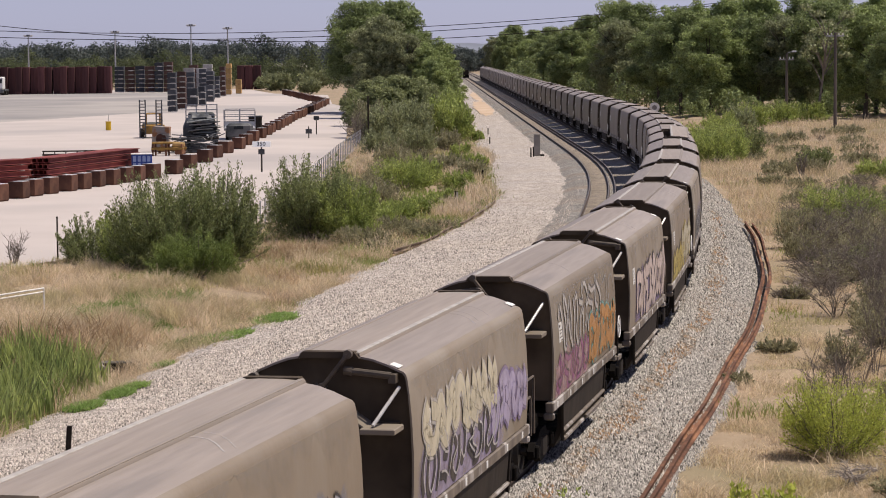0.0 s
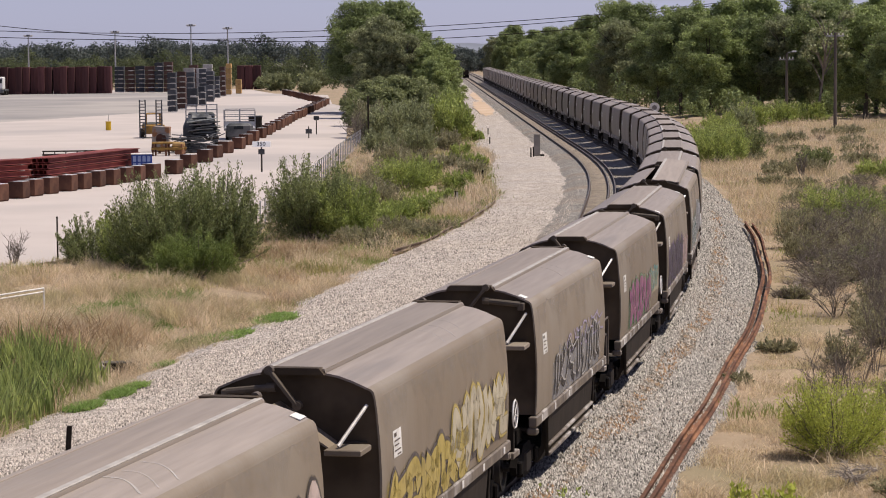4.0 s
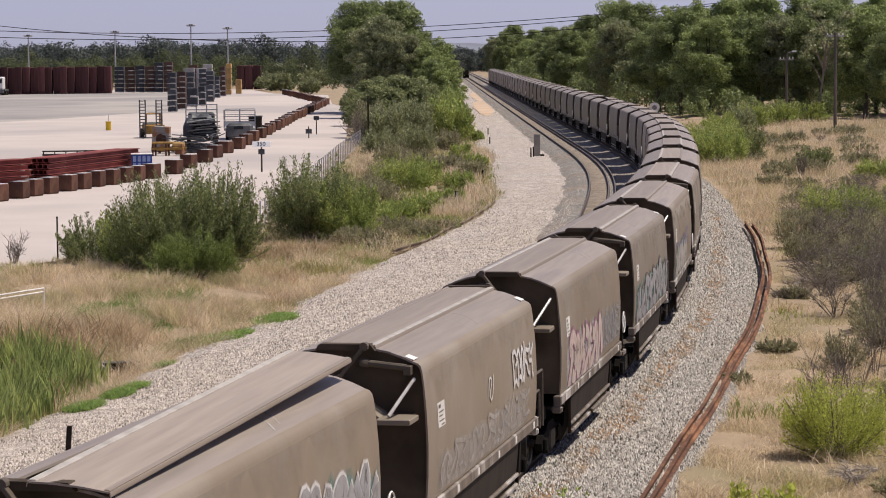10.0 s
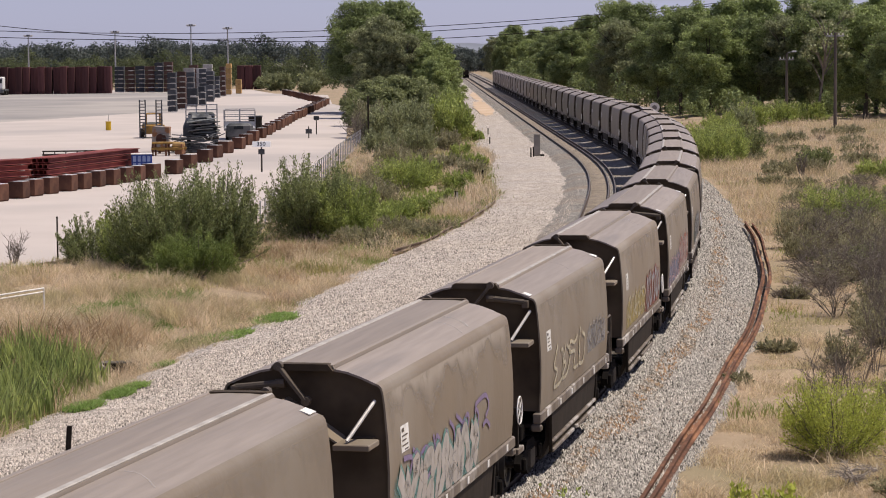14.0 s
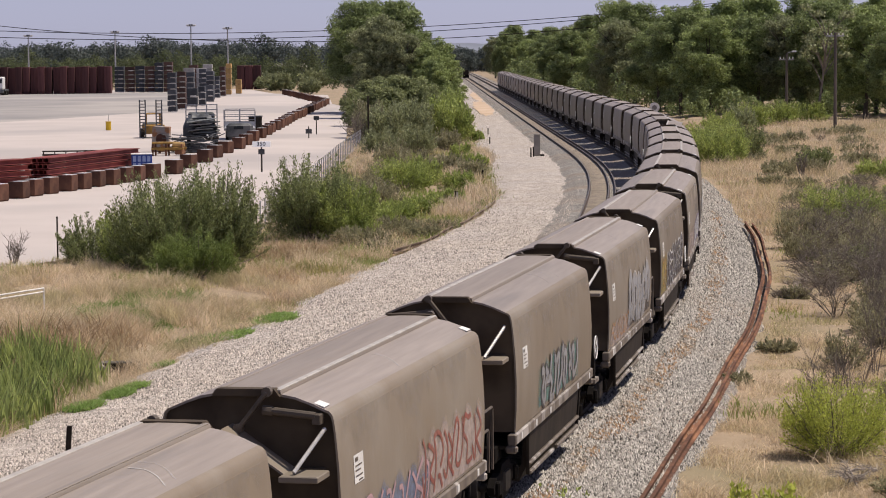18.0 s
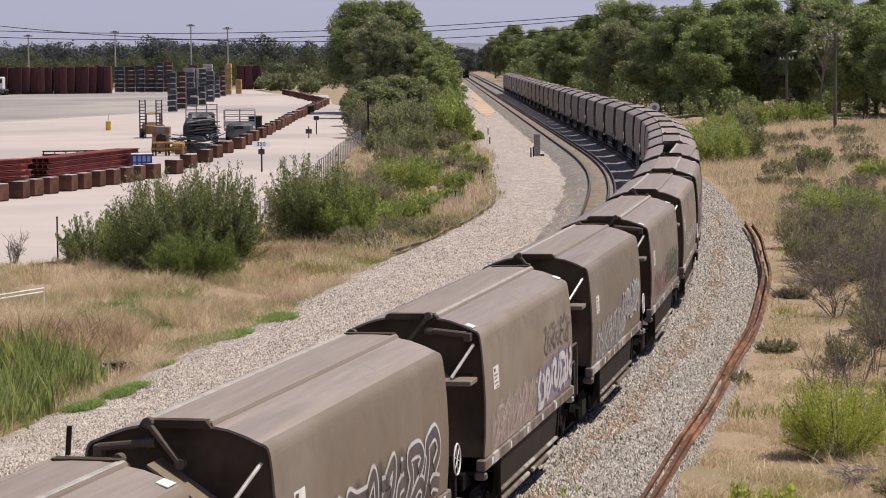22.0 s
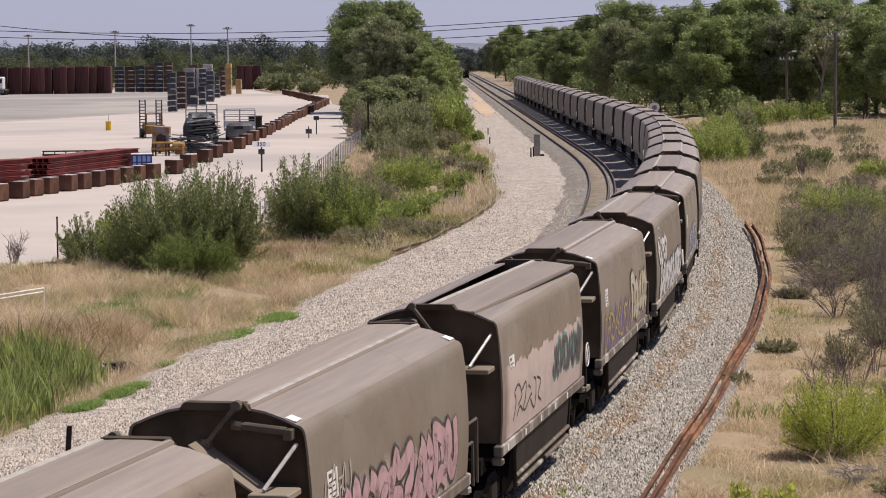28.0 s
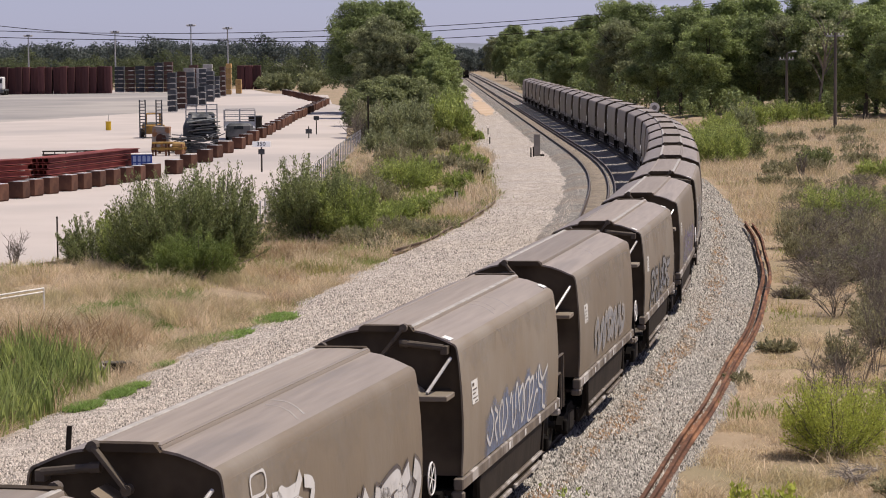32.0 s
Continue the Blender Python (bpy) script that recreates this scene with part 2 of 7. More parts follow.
def solid(name, geo, material, label, category, group="", kind="", smooth=False, m=None):
    ob = new(name, geo if isinstance(geo, bpy.types.Mesh) else geo.mesh(name, material, smooth))
    if m is not None:
        ob.matrix_basis = m
    return tagged(ob, label, category, group, kind)


# ---- the line of the railway ----
KNOT_S = [-700, -40, -20, 10, 25, 40, 55, 70, 85, 100, 115, 130, 150, 180, 2600]
KNOT_K = [0, 0, 0.0012, 0.0013, 0.0018, 0.0021, 0.0018, 0.0008, 0.0004, 0.0008, 0.0013, 0.0015, 0.0009, 0, 0]
SG = np.arange(-700.0, 2600.0, 1.0)
_k = np.interp(SG, KNOT_S, KNOT_K)
_th = np.concatenate([[0], np.cumsum((_k[1:] + _k[:-1]) / 2)])
_th += 1.3698 - np.interp(0, SG, _th)
_x = np.concatenate([[0], np.cumsum((np.cos(_th[1:]) + np.cos(_th[:-1])) / 2)])
_y = np.concatenate([[0], np.cumsum((np.sin(_th[1:]) + np.sin(_th[:-1])) / 2)])
_x += -0.74 - np.interp(0, SG, _x)
_y += 41.42 - np.interp(0, SG, _y)
_z = np.interp(SG, [-40, -20, 30, 70, 120], [0.0, -0.005, 0.025, 0.21, 0.10])


def rail_at(s, o=0.0, z=0.0):
    """The place beside the line: s metres along it, o metres to its right, z above the rails."""
    t = np.interp(s, SG, _th)
    return (np.interp(s, SG, _x) + o * np.sin(t), np.interp(s, SG, _y) - o * np.cos(t), z + np.interp(s, SG, _z))


def line_offset(x, y):
    """How far a place lies to the right of the line, and how far along."""
    y = np.asarray(y, float)
    s = np.interp(y, _y, SG)
    t = np.interp(s, SG, _th)
    return (np.asarray(x, float) - np.interp(s, SG, _x)) * np.sin(t), s


def ground_z(x, y):
    """Height of the natural ground."""
    o, s = line_offset(x, y)
    z = np.full(np.shape(o), -0.62)
    far = np.clip((o - 6) / 16, 0, 1)
    z = z + 0.5 * far * far * (3 - 2 * far) * np.clip((s - 10) / 80, 0, 1)
    ditch = np.exp(-((o + 14.0) / 2.0) ** 2) * np.clip((62 - s) / 25, 0, 1)
    return z - 0.55 * ditch


# ---- ground ----
def axis(breaks):
    out = []
    for a, b, st in breaks:
        out += list(np.arange(a, b, st))
    return np.array(out + [breaks[-1][1]])


def sheet(name, xs, ys, zfun, material, label, category):
    X, Y = np.meshgrid(xs, ys)
    Z = zfun(X, Y)
    n, mm = len(xs), len(ys)
    v = np.stack([X.ravel(), Y.ravel(), Z.ravel()], 1)
    i = (np.arange(mm - 1)[:, None] * n + np.arange(n - 1)[None]).ravel()
    f = np.stack([i, i + 1, i + n + 1, i + n], 1)
    me = bpy.data.meshes.new(name)
    me.from_pydata(v.tolist(), [], f.tolist())
    me.materials.append(material)
    me.polygons.foreach_set("use_smooth", [True] * len(me.polygons))
    return tagged(new(name, me), label, category, kind="structure")


def wavy(X, Y):
    z = ground_z(X, Y)
    b = 0.05 * np.sin(X * 1.9 + 0.7 * Y) + 0.05 * np.sin(Y * 1.3 - X * 0.6) + 0.04 * np.sin(0.37 * X * 1.7 + Y * 0.23)
    return z + b - 0.08


sheet("ground", axis([(-6000, -200, 400), (-200, -40, 10), (-40, 60, 1.0), (60, 200, 10), (200, 6000, 400)]),
      axis([(-900, 0, 100), (0, 30, 5), (30, 180, 1.0), (180, 500, 5), (500, 1500, 50), (1500, 9000, 500)]), wavy, M["ground"],
      "dry grassy ground with bare soil and green patches", "ground")


def ribbon(name, s0, s1, prof, material, label, category, step=2.0, kind="structure", wob=0.0):
    """A strip along the line with the cross-section prof: pairs of offset and height."""
    ss = np.arange(s0, s1 + 0.01, step)
    g = Geo()
    rings = []
    for s in ss:
        w = wob * (math.sin(s * 0.31) + 0.7 * math.sin(s * 0.83 + 1.3) + 0.5 * math.sin(s * 1.9) + 0.4 * math.sin(s * 3.7)) if wob else 0
        rings.append([rail_at(s, o + (w if k in (0, len(prof) - 1) else 0.5 * w if k in (1, len(prof) - 2) else 0), z) for k, (o, z) in enumerate(prof)])
    g.loft(rings, closed=False, cap=False)
    return solid(name, g, material, label, category, kind=kind, smooth=True)


TRACK_D = -3.316
EDGE_S = [-60, 30, 60, 71, 82, 92, 98, 110, 130, 170, 240, 450, 900]
EDGE_O = [-11.8, -11.8, -11.1, -10.4, -9.72, -9.3, -9.15, -9.2, -9.8, -10.5, -9.6, -8.2, -8.0]


def gravel_edge(s):
    """Where the service road gives way to the weeds."""
    return np.interp(s, EDGE_S, EDGE_O)


_g = []
for _s in np.arange(-60, 900, 0.6):
    _w = 0.14 * (math.sin(_s * 0.31) + 0.7 * math.sin(_s * 0.83 + 1.3) + 0.5 * math.sin(_s * 1.9) + 0.4 * math.sin(_s * 3.7))
    _e = float(gravel_edge(_s)) + _w
    _g.append([rail_at(_s, o, z) for o, z in ((_e - 0.9, -0.94), (_e, -0.66), (_e + 1.4, -0.55), (-5.8, -0.52), (-5.0, -0.50))])
solid("gravel_road", Geo().loft(_g, closed=False, cap=False), M["gravel"], "pale crushed gravel service road beside the tracks", "gravel road", kind="structure", smooth=True)
ribbon("ballast", -300, 900, [(-5.7, -0.57), (-4.9, -0.32), (-4.2, -0.27), (-2.4, -0.27), (-1.7, -0.27), (-0.9, -0.17), (0.70, -0.17), (0.80, -0.07), (1.4, -0.10), (2.0, -0.30), (3.2, -0.62), (3.75, -0.96)],
       M["ballast"], "grey crushed stone ballast under the tracks", "ballast", step=0.8, wob=0.10)


ribbon("track_bed", 60, 900, [(TRACK_D - 0.62, -0.275), (TRACK_D - 0.58, -0.258), (TRACK_D + 0.25, -0.258), (TRACK_D + 0.29, -0.275)], M["bed"], "brown stone fines between the rails", "track bed")

# dark ballast strip: the shade under the wagons, put into the stone colour
M["shade_bed"] = gravel_mat("shade_dark_ballast", (0.075, 0.064, 0.054), 0.05, (0.11, 0.09, 0.07), 0.6, 0.5, 0.7)
ribbon("track_bed", -20, 320, [(-0.95, -0.18), (-0.90, -0.150), (0.56, -0.150), (0.64, -0.18)], M["shade_bed"], "ballast painted dark for the shade under the train", "track bed", step=0.5, wob=0.03)
M["stain"] = mat("rusty_dust_stain", (0.26, 0.165, 0.09), (0.20, 0.135, 0.08), 6, 0.95, 0.4, 30)
_nt = M["stain"].node_tree
_nz, _mr = _nt.nodes.new("ShaderNodeTexNoise"), _nt.nodes.new("ShaderNodeMapRange")
_nz.inputs["Scale"].default_value, _nz.inputs["Detail"].default_value = 1.3, 9
_mr.inputs["From Min"].default_value, _mr.inputs["From Max"].default_value, _mr.inputs["To Max"].default_value = 0.42, 0.60, 0.85
_nt.links.new(_nt.nodes["Texture Coordinate"].outputs["Object"], _nz.inputs["Vector"])
_nt.links.new(_nz.outputs["Fac"], _mr.inputs["Value"])
_nt.links.new(_mr.outputs[0], _nt.nodes["Principled BSDF"].inputs["Alpha"])


def stain_strip(s0, s1, oa, ob, half):
    rings = []
    for s in np.arange(s0, s1, 1.0):
        o = oa + (ob - oa) * (s - s0) / (s1 - s0) + 0.06 * math.sin(s * 0.9)
        rings.append([rail_at(s, o + d, float(np.interp(o + d, [0.8, 1.4, 2.0, 3.2], [-0.07, -0.10, -0.30, -0.62])) + 0.012) for d in (-half, -half * 0.3, half * 0.3, half)])
    solid("stain", Geo().loft(rings, closed=False, cap=False), M["stain"], "rusty brown dust stain along the ballast", "stain", kind="structure")


stain_strip(4, 46, 1.35, 1.95, 0.22)
stain_strip(46, 90, 1.75, 2.25, 0.25)

# ---- tracks ----
RAIL = [(-0.035, 0.0), (-0.035, -0.035), (-0.009, -0.05), (-0.009, -0.13), (-0.065, -0.155), (-0.065, -0.17), (0.065, -0.17), (0.065, -0.155), (0.009, -0.13), (0.009, -0.05), (0.035, -0.035), (0.035, 0.0)]


def rail_geo(o, s0, s1, step=2.0, dz=0.0):
    rings = [[rail_at(s, o + a, b + dz) for a, b in RAIL] for s in np.arange(s0, s1 + 0.01, step)]
    return Geo().loft(rings)


def head_geo(o, s0, s1, step=2.0, dz=0.0):
    rings = [[rail_at(s, o + a, b + dz) for a, b in ((-0.033, 0.003), (0.033, 0.003))] for s in np.arange(s0, s1 + 0.01, step)]
    return Geo().loft(rings, closed=False, cap=False)


track_1 = thing("track_1", "railway track with brown steel rails on concrete sleepers carrying the train", "railway track", kind="structure")
for o in (-0.732, -0.363, 0.703):
    r = part("rail", rail_geo(o, -300, 900), M["rail"], track_1)
    part("rail_head", head_geo(o, -300, 900), M["railtop"], r)
track_2 = thing("track_2", "empty dual gauge railway track with three dark rails", "railway track", kind="structure")
for o in (TRACK_D - 0.7175, TRACK_D + 0.35, TRACK_D + 0.7175):
    r = part("rail", rail_geo(o, -60, 900, 2.0, -0.1), M["rail"], track_2)
    part("rail_head", head_geo(o, -60, 900, 2.0, -0.1), M["railtop"], r)

SLEEPER = Geo().box(-1.0, 1.0, -0.125, 0.125, -0.20, 0.0, 0.03).mesh("sleeper", M["sleeper"])
for i in range(190):
    s = -12 + 0.68 * i
    a, b = Vector(rail_at(s, 0)), Vector(rail_at(s + 0.1, 0))
    turn = math.atan2((b - a).y, (b - a).x) - math.pi / 2
    part("sleeper", SLEEPER, None, track_1, m=Matrix.Translation(rail_at(s, 0.17, -0.150)) @ Euler((0, 0, turn)).to_matrix().to_4x4())
for i in range(100):
    s = 78 + 0.68 * i
    a, b = Vector(rail_at(s, TRACK_D)), Vector(rail_at(s + 0.1, TRACK_D))
    turn = math.atan2((b - a).y, (b - a).x) - math.pi / 2
    part("sleeper", SLEEPER, None, track_2, m=Matrix.Translation(rail_at(s, TRACK_D, -0.276)) @ Euler((0, 0, turn)).to_matrix().to_4x4())

# a pair of worn-out rails lies along the edge of the ballast

def loose_rail(ss, oo, shift, spread, label, material, dz=-0.40):
    rings = []
    for s in np.arange(ss[0], ss[-1] + 0.01, 1.5):
        f = (s - ss[0]) / (ss[-1] - ss[0])
        o = float(np.interp(s, ss, oo)) + shift * (1 + spread * f) + 0.03 * math.sin(s * 0.37)
        rings.append([rail_at(s, o + a * 1.05, b + dz + 0.02 * math.sin(s * 0.5)) for a, b in RAIL])
    return solid("rail", Geo().loft(rings), material, label, "steel rail", "discarded rails beside the ballast")


M["rust_old"] = mat("earthy_old_rail", (0.14, 0.095, 0.065), (0.08, 0.056, 0.042), 4, 0.95, 0.3, c=(0.23, 0.18, 0.13), cscale=0.7)
LOOSE_S, LOOSE_O = (-8, 8, 23, 33, 43, 52, 60, 72, 83), (3.02, 3.0, 3.0, 3.18, 3.40, 3.58, 3.66, 3.70, 3.66)
loose_rail(LOOSE_S, LOOSE_O, -0.075, 0.9, "discarded rusty steel rail lying on the ballast edge", M["rust"])
loose_rail(LOOSE_S[:-1] + (81.5,), LOOSE_O, 0.075, 0.9, "discarded rusty steel rail lying on the ballast edge", M["rust"])
loose_rail((66, 71, 75, 82), (-11.0, -10.36, -10.05, -9.75), 0, 0, "old brown rail half buried at the gravel edge", M["rust_old"], -0.50)
loose_rail((83.5, 92, 98.5, 104), (-9.62, -9.25, -9.08, -9.06), 0, 0, "old brown rail half buried at the gravel edge", M["rust_old"], -0.50)


# ---- wagons ----
SIDE = [(0.98, 3.41), (1.03, 3.39), (1.065, 3.35), (1.085, 3.28), (1.11, 3.10), (1.145, 2.70), (1.165, 2.25), (1.16, 1.80), (1.135, 1.40)]
ROOF = [(0.0, 3.62), (0.36, 3.605), (0.60, 3.56), (0.80, 3.49), (0.98, 3.41)]
HALF = 4.61
AXLES = (-4.875, -3.125, 3.125, 4.875)


def side_x(z):
    return float(np.interp(z, [p[1] for p in SIDE[::-1]], [p[0] for p in SIDE[::-1]]))


def shell(pts, y0, y1, thick=0.03, seg=6):
    """A bent plate: the outline pts (x, z) drawn from y0 to y1, with thickness."""
    n = len(pts)
    out, inn = [], []
    c = Vector((0, 2.2))
    for x, z in pts:
        d = (Vector((x, z)) - c).normalized() * thick
        out.append((x, z))
        inn.append((x - d.x, z - d.y))
    loop = out + inn[::-1]
    rings = [[(x, y, z) for x, z in loop] for y in np.linspace(y0, y1, seg)]
    return Geo().loft(rings)


def wheelset_geo(r=0.41):
    """Two flanged wheels on their axle."""
    prof = [(0.07, 0.02), (0.12, -0.01), (0.28, -0.01), (0.33, 0.03), (r, 0.035), (r, -0.06), (r + 0.028, -0.07), (r + 0.028, -0.095), (0.33, -0.095), (0.28, -0.05), (0.12, -0.05), (0.07, -0.06)]
    g = Geo().tube([(-0.70, 0, 0), (0.70, 0, 0)], 0.075, 8)
    for sx in (1, -1):
        rings = [[(sx * (0.56 + dx), math.cos(a) * rr, math.sin(a) * rr) for rr, dx in prof] for a in np.linspace(0, 2 * math.pi, 21)]
        g.loft(rings if sx > 0 else rings[::-1], closed=True, cap=False)
        for q in range(4):
            a = math.pi / 2 * q + 0.4
            c = Vector((sx * 0.56, math.cos(a) * 0.22, math.sin(a) * 0.22))
            g.tube([c, c + Vector((sx * 0.01, 0, 0))], 0.05, 8)
    return g


def end_kit(w, sgn, mirror):
    """What sits on one end of a wagon: sgn is the end's way along y; mirror swaps the sides of the arm and the ram."""
    e = sgn * (HALF - 0.06)

    def P(x, z, out=0.0):
        return (x * mirror, e + sgn * out, z)

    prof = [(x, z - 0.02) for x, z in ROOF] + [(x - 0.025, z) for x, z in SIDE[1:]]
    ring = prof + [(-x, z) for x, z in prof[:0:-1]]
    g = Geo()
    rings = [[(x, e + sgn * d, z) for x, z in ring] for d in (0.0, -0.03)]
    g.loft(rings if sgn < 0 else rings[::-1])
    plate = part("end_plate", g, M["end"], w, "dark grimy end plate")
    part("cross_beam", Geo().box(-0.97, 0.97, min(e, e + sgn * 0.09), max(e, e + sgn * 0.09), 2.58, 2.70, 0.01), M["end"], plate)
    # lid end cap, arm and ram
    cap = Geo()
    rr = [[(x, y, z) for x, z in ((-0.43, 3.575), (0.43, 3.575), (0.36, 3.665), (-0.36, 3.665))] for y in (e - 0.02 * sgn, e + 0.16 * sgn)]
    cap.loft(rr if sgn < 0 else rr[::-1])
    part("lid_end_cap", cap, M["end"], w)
    arm = Geo().bar(P(0.29, 3.64, 0.22), P(-0.08, 3.18, 0.22), 0.095, 0.05)
    for x, z in ((0.29, 3.64), (-0.08, 3.18)):
        arm.tube([P(x, z, 0.14), P(x, z, 0.26)], 0.062, 10)
    part("lid_arm", arm, M["ram"], w, "dark steel lid lever")
    ram = Geo().tube([P(0.34, 3.40, 0.16), P(0.88, 3.345, 0.16)], 0.05, 10)
    ram.tube([P(0.22, 3.41, 0.16), P(0.34, 3.40, 0.16)], 0.062, 8)
    ram.box(*sorted((P(0.84, 0)[0], P(0.95, 0)[0])), *sorted((e, e + sgn * 0.2)), 3.24, 3.37, 0.01)
    part("hydraulic_ram", ram, M["ram"], w, "grimy grey hydraulic ram")
    # pale stay and step shelf, on both corners
    for sx in (-sgn,):
        part("stay_rod", Geo().tube([(sx * 0.97, e + sgn * 0.06, 3.18), (sx * 0.72, e + sgn * 0.62, 2.72)], 0.026, 8), M["steelrod"], w, "pale bare steel stay rod")
        part("step_shelf", Geo().box(*sorted((sx * 0.56, sx * 1.05)), *sorted((e + sgn * 0.16, e + sgn * 0.74)), 2.61, 2.69, 0.012), M["wagon"], w, "dusty steel shelf")
        g = Geo()
        sl = [[(sx * x, e + sgn * o, z) for o in (0.02, 0.55)] for x, z in ((-0.2, 3.22), (0.58, 2.69), (0.58, 2.66), (-0.2, 3.19))]
        rings = [[r[0] for r in sl], [r[1] for r in sl]]
        g.loft(rings if sx * sgn > 0 else rings[::-1])
        part("sloping_sheet", g, M["wagon"], w, "dusty sloping end sheet")
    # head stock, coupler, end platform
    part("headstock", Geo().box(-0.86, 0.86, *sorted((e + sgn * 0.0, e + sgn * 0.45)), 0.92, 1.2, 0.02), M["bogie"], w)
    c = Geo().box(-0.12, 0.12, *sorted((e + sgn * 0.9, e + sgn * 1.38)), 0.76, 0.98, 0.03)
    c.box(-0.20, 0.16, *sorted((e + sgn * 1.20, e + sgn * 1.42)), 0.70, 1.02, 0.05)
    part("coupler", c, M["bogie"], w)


def bogie(w, y):
    b = thing("bogie", "", "", m=pose(0, y, 0.05))
    b.parent = w
    del_keys = [k for k in ("label", "category") if k in b]
    for k in del_keys:
        del b[k]
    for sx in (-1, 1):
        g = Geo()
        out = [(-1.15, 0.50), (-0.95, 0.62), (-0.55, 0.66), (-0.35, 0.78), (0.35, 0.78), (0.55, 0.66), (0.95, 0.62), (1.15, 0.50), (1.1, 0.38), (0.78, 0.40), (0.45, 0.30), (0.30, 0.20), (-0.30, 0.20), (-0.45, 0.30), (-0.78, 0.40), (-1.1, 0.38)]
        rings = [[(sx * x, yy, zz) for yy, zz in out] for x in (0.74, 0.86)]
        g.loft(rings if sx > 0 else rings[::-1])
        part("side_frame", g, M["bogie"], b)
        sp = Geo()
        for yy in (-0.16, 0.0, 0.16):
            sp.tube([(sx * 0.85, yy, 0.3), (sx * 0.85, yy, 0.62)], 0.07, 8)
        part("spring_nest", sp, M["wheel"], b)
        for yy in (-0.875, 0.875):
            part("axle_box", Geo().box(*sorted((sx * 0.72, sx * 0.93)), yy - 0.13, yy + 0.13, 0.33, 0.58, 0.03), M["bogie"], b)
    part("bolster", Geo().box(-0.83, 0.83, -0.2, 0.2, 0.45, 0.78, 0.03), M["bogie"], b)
    return b


def build_wagon():
    w = thing("hopper_wagon", "dusty taupe covered hopper wagon with dark ends", "hopper wagon", "wagons of the train")
    # body
    for sx in (1, -1):
        pts = [(sx * x, z) for x, z in SIDE]
        g = shell(pts, -HALF, HALF) if sx > 0 else shell(pts[::-1], -HALF, HALF)
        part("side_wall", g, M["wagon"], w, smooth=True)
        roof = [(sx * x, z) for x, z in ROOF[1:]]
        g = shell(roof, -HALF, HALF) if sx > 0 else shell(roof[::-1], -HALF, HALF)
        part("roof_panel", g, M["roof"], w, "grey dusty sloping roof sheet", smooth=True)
        part("side_sill", Geo().box(*sorted((sx * 1.02, sx * 1.172)), -HALF - 0.12, HALF + 0.12, 1.20, 1.385, 0.02), M["sill"], w, "scuffed pale side sill")
        g = Geo()
        prof = [(1.12, 1.20), (1.07, 0.62), (0.92, 0.32), (0.82, 0.32), (0.97, 0.64), (1.01, 1.20)]
        rings = [[(sx * x, y, z) for x, z in prof] for y in (-3.0, 3.0)]
        g.loft(rings if sx < 0 else rings[::-1])
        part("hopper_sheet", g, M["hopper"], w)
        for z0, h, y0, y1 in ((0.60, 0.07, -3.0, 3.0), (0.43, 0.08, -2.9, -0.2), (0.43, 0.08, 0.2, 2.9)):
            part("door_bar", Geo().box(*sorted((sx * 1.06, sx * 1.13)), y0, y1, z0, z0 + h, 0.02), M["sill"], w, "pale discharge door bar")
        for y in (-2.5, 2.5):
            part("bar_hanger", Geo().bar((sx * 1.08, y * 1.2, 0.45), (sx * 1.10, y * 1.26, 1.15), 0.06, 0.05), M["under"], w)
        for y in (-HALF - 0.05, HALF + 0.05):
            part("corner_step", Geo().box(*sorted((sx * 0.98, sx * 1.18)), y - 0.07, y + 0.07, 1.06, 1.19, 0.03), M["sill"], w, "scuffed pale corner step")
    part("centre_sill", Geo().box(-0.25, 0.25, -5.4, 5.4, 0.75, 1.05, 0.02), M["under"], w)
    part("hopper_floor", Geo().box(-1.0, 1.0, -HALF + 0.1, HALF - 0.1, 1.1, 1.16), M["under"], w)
    lp = [(-0.43, 3.595), (-0.42, 3.632), (-0.15, 3.650), (0.15, 3.650), (0.42, 3.632), (0.43, 3.595)]
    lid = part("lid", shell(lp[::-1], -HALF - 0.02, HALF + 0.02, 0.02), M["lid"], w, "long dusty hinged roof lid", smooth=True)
    # the sunlit edge of the lid is painted pale; the other edge keeps the lid colour
    part("lid_strip", Geo().box(0.33, 0.415, -HALF, HALF, 3.628, 3.652, 0.008), M["strip"], lid, "lid edge painted pale as sunlit")
    part("lid_strip", Geo().box(-0.415, -0.35, -HALF, HALF, 3.628, 3.650, 0.008), M["lid"], lid)
    end_kit(w, -1, 1)
    end_kit(w, 1, 1)
    # the brake end: wheel on one corner, hand rail on the other end
    bx, by, bz = -1.17, -HALF - 0.55, 1.75
    rim = [[(bx + 0.015 * math.cos(q), by + (0.23 + 0.015 * math.sin(q)) * math.cos(a), bz + (0.23 + 0.015 * math.sin(q)) * math.sin(a)) for q in (0, 1.57, 3.14, 4.71)] for a in np.linspace(0, 2 * math.pi, 19)]
    wh = part("hand_brake_wheel", Geo().loft(rim, cap=False), M["whitep"], w, "white spoked hand brake wheel")
    for a in range(3):
        t0 = math.pi * a / 3 + 0.3
        d = Vector((0, 0.225 * math.cos(t0), 0.225 * math.sin(t0)))
        part("spoke", Geo().tube([Vector((bx, by, bz)) - d, Vector((bx, by, bz)) + d], 0.008, 5), M["whitep"], wh)
    part("brake_post", Geo().box(-1.15, -1.05, by - 0.05, by + 0.05, 1.0, 1.8, 0.01), M["under"], w)
    part("brake_step", Geo().box(-1.18, -0.85, by - 0.35, by + 0.2, 1.02, 1.12, 0.01), M["sill"], w, "pale steel step")
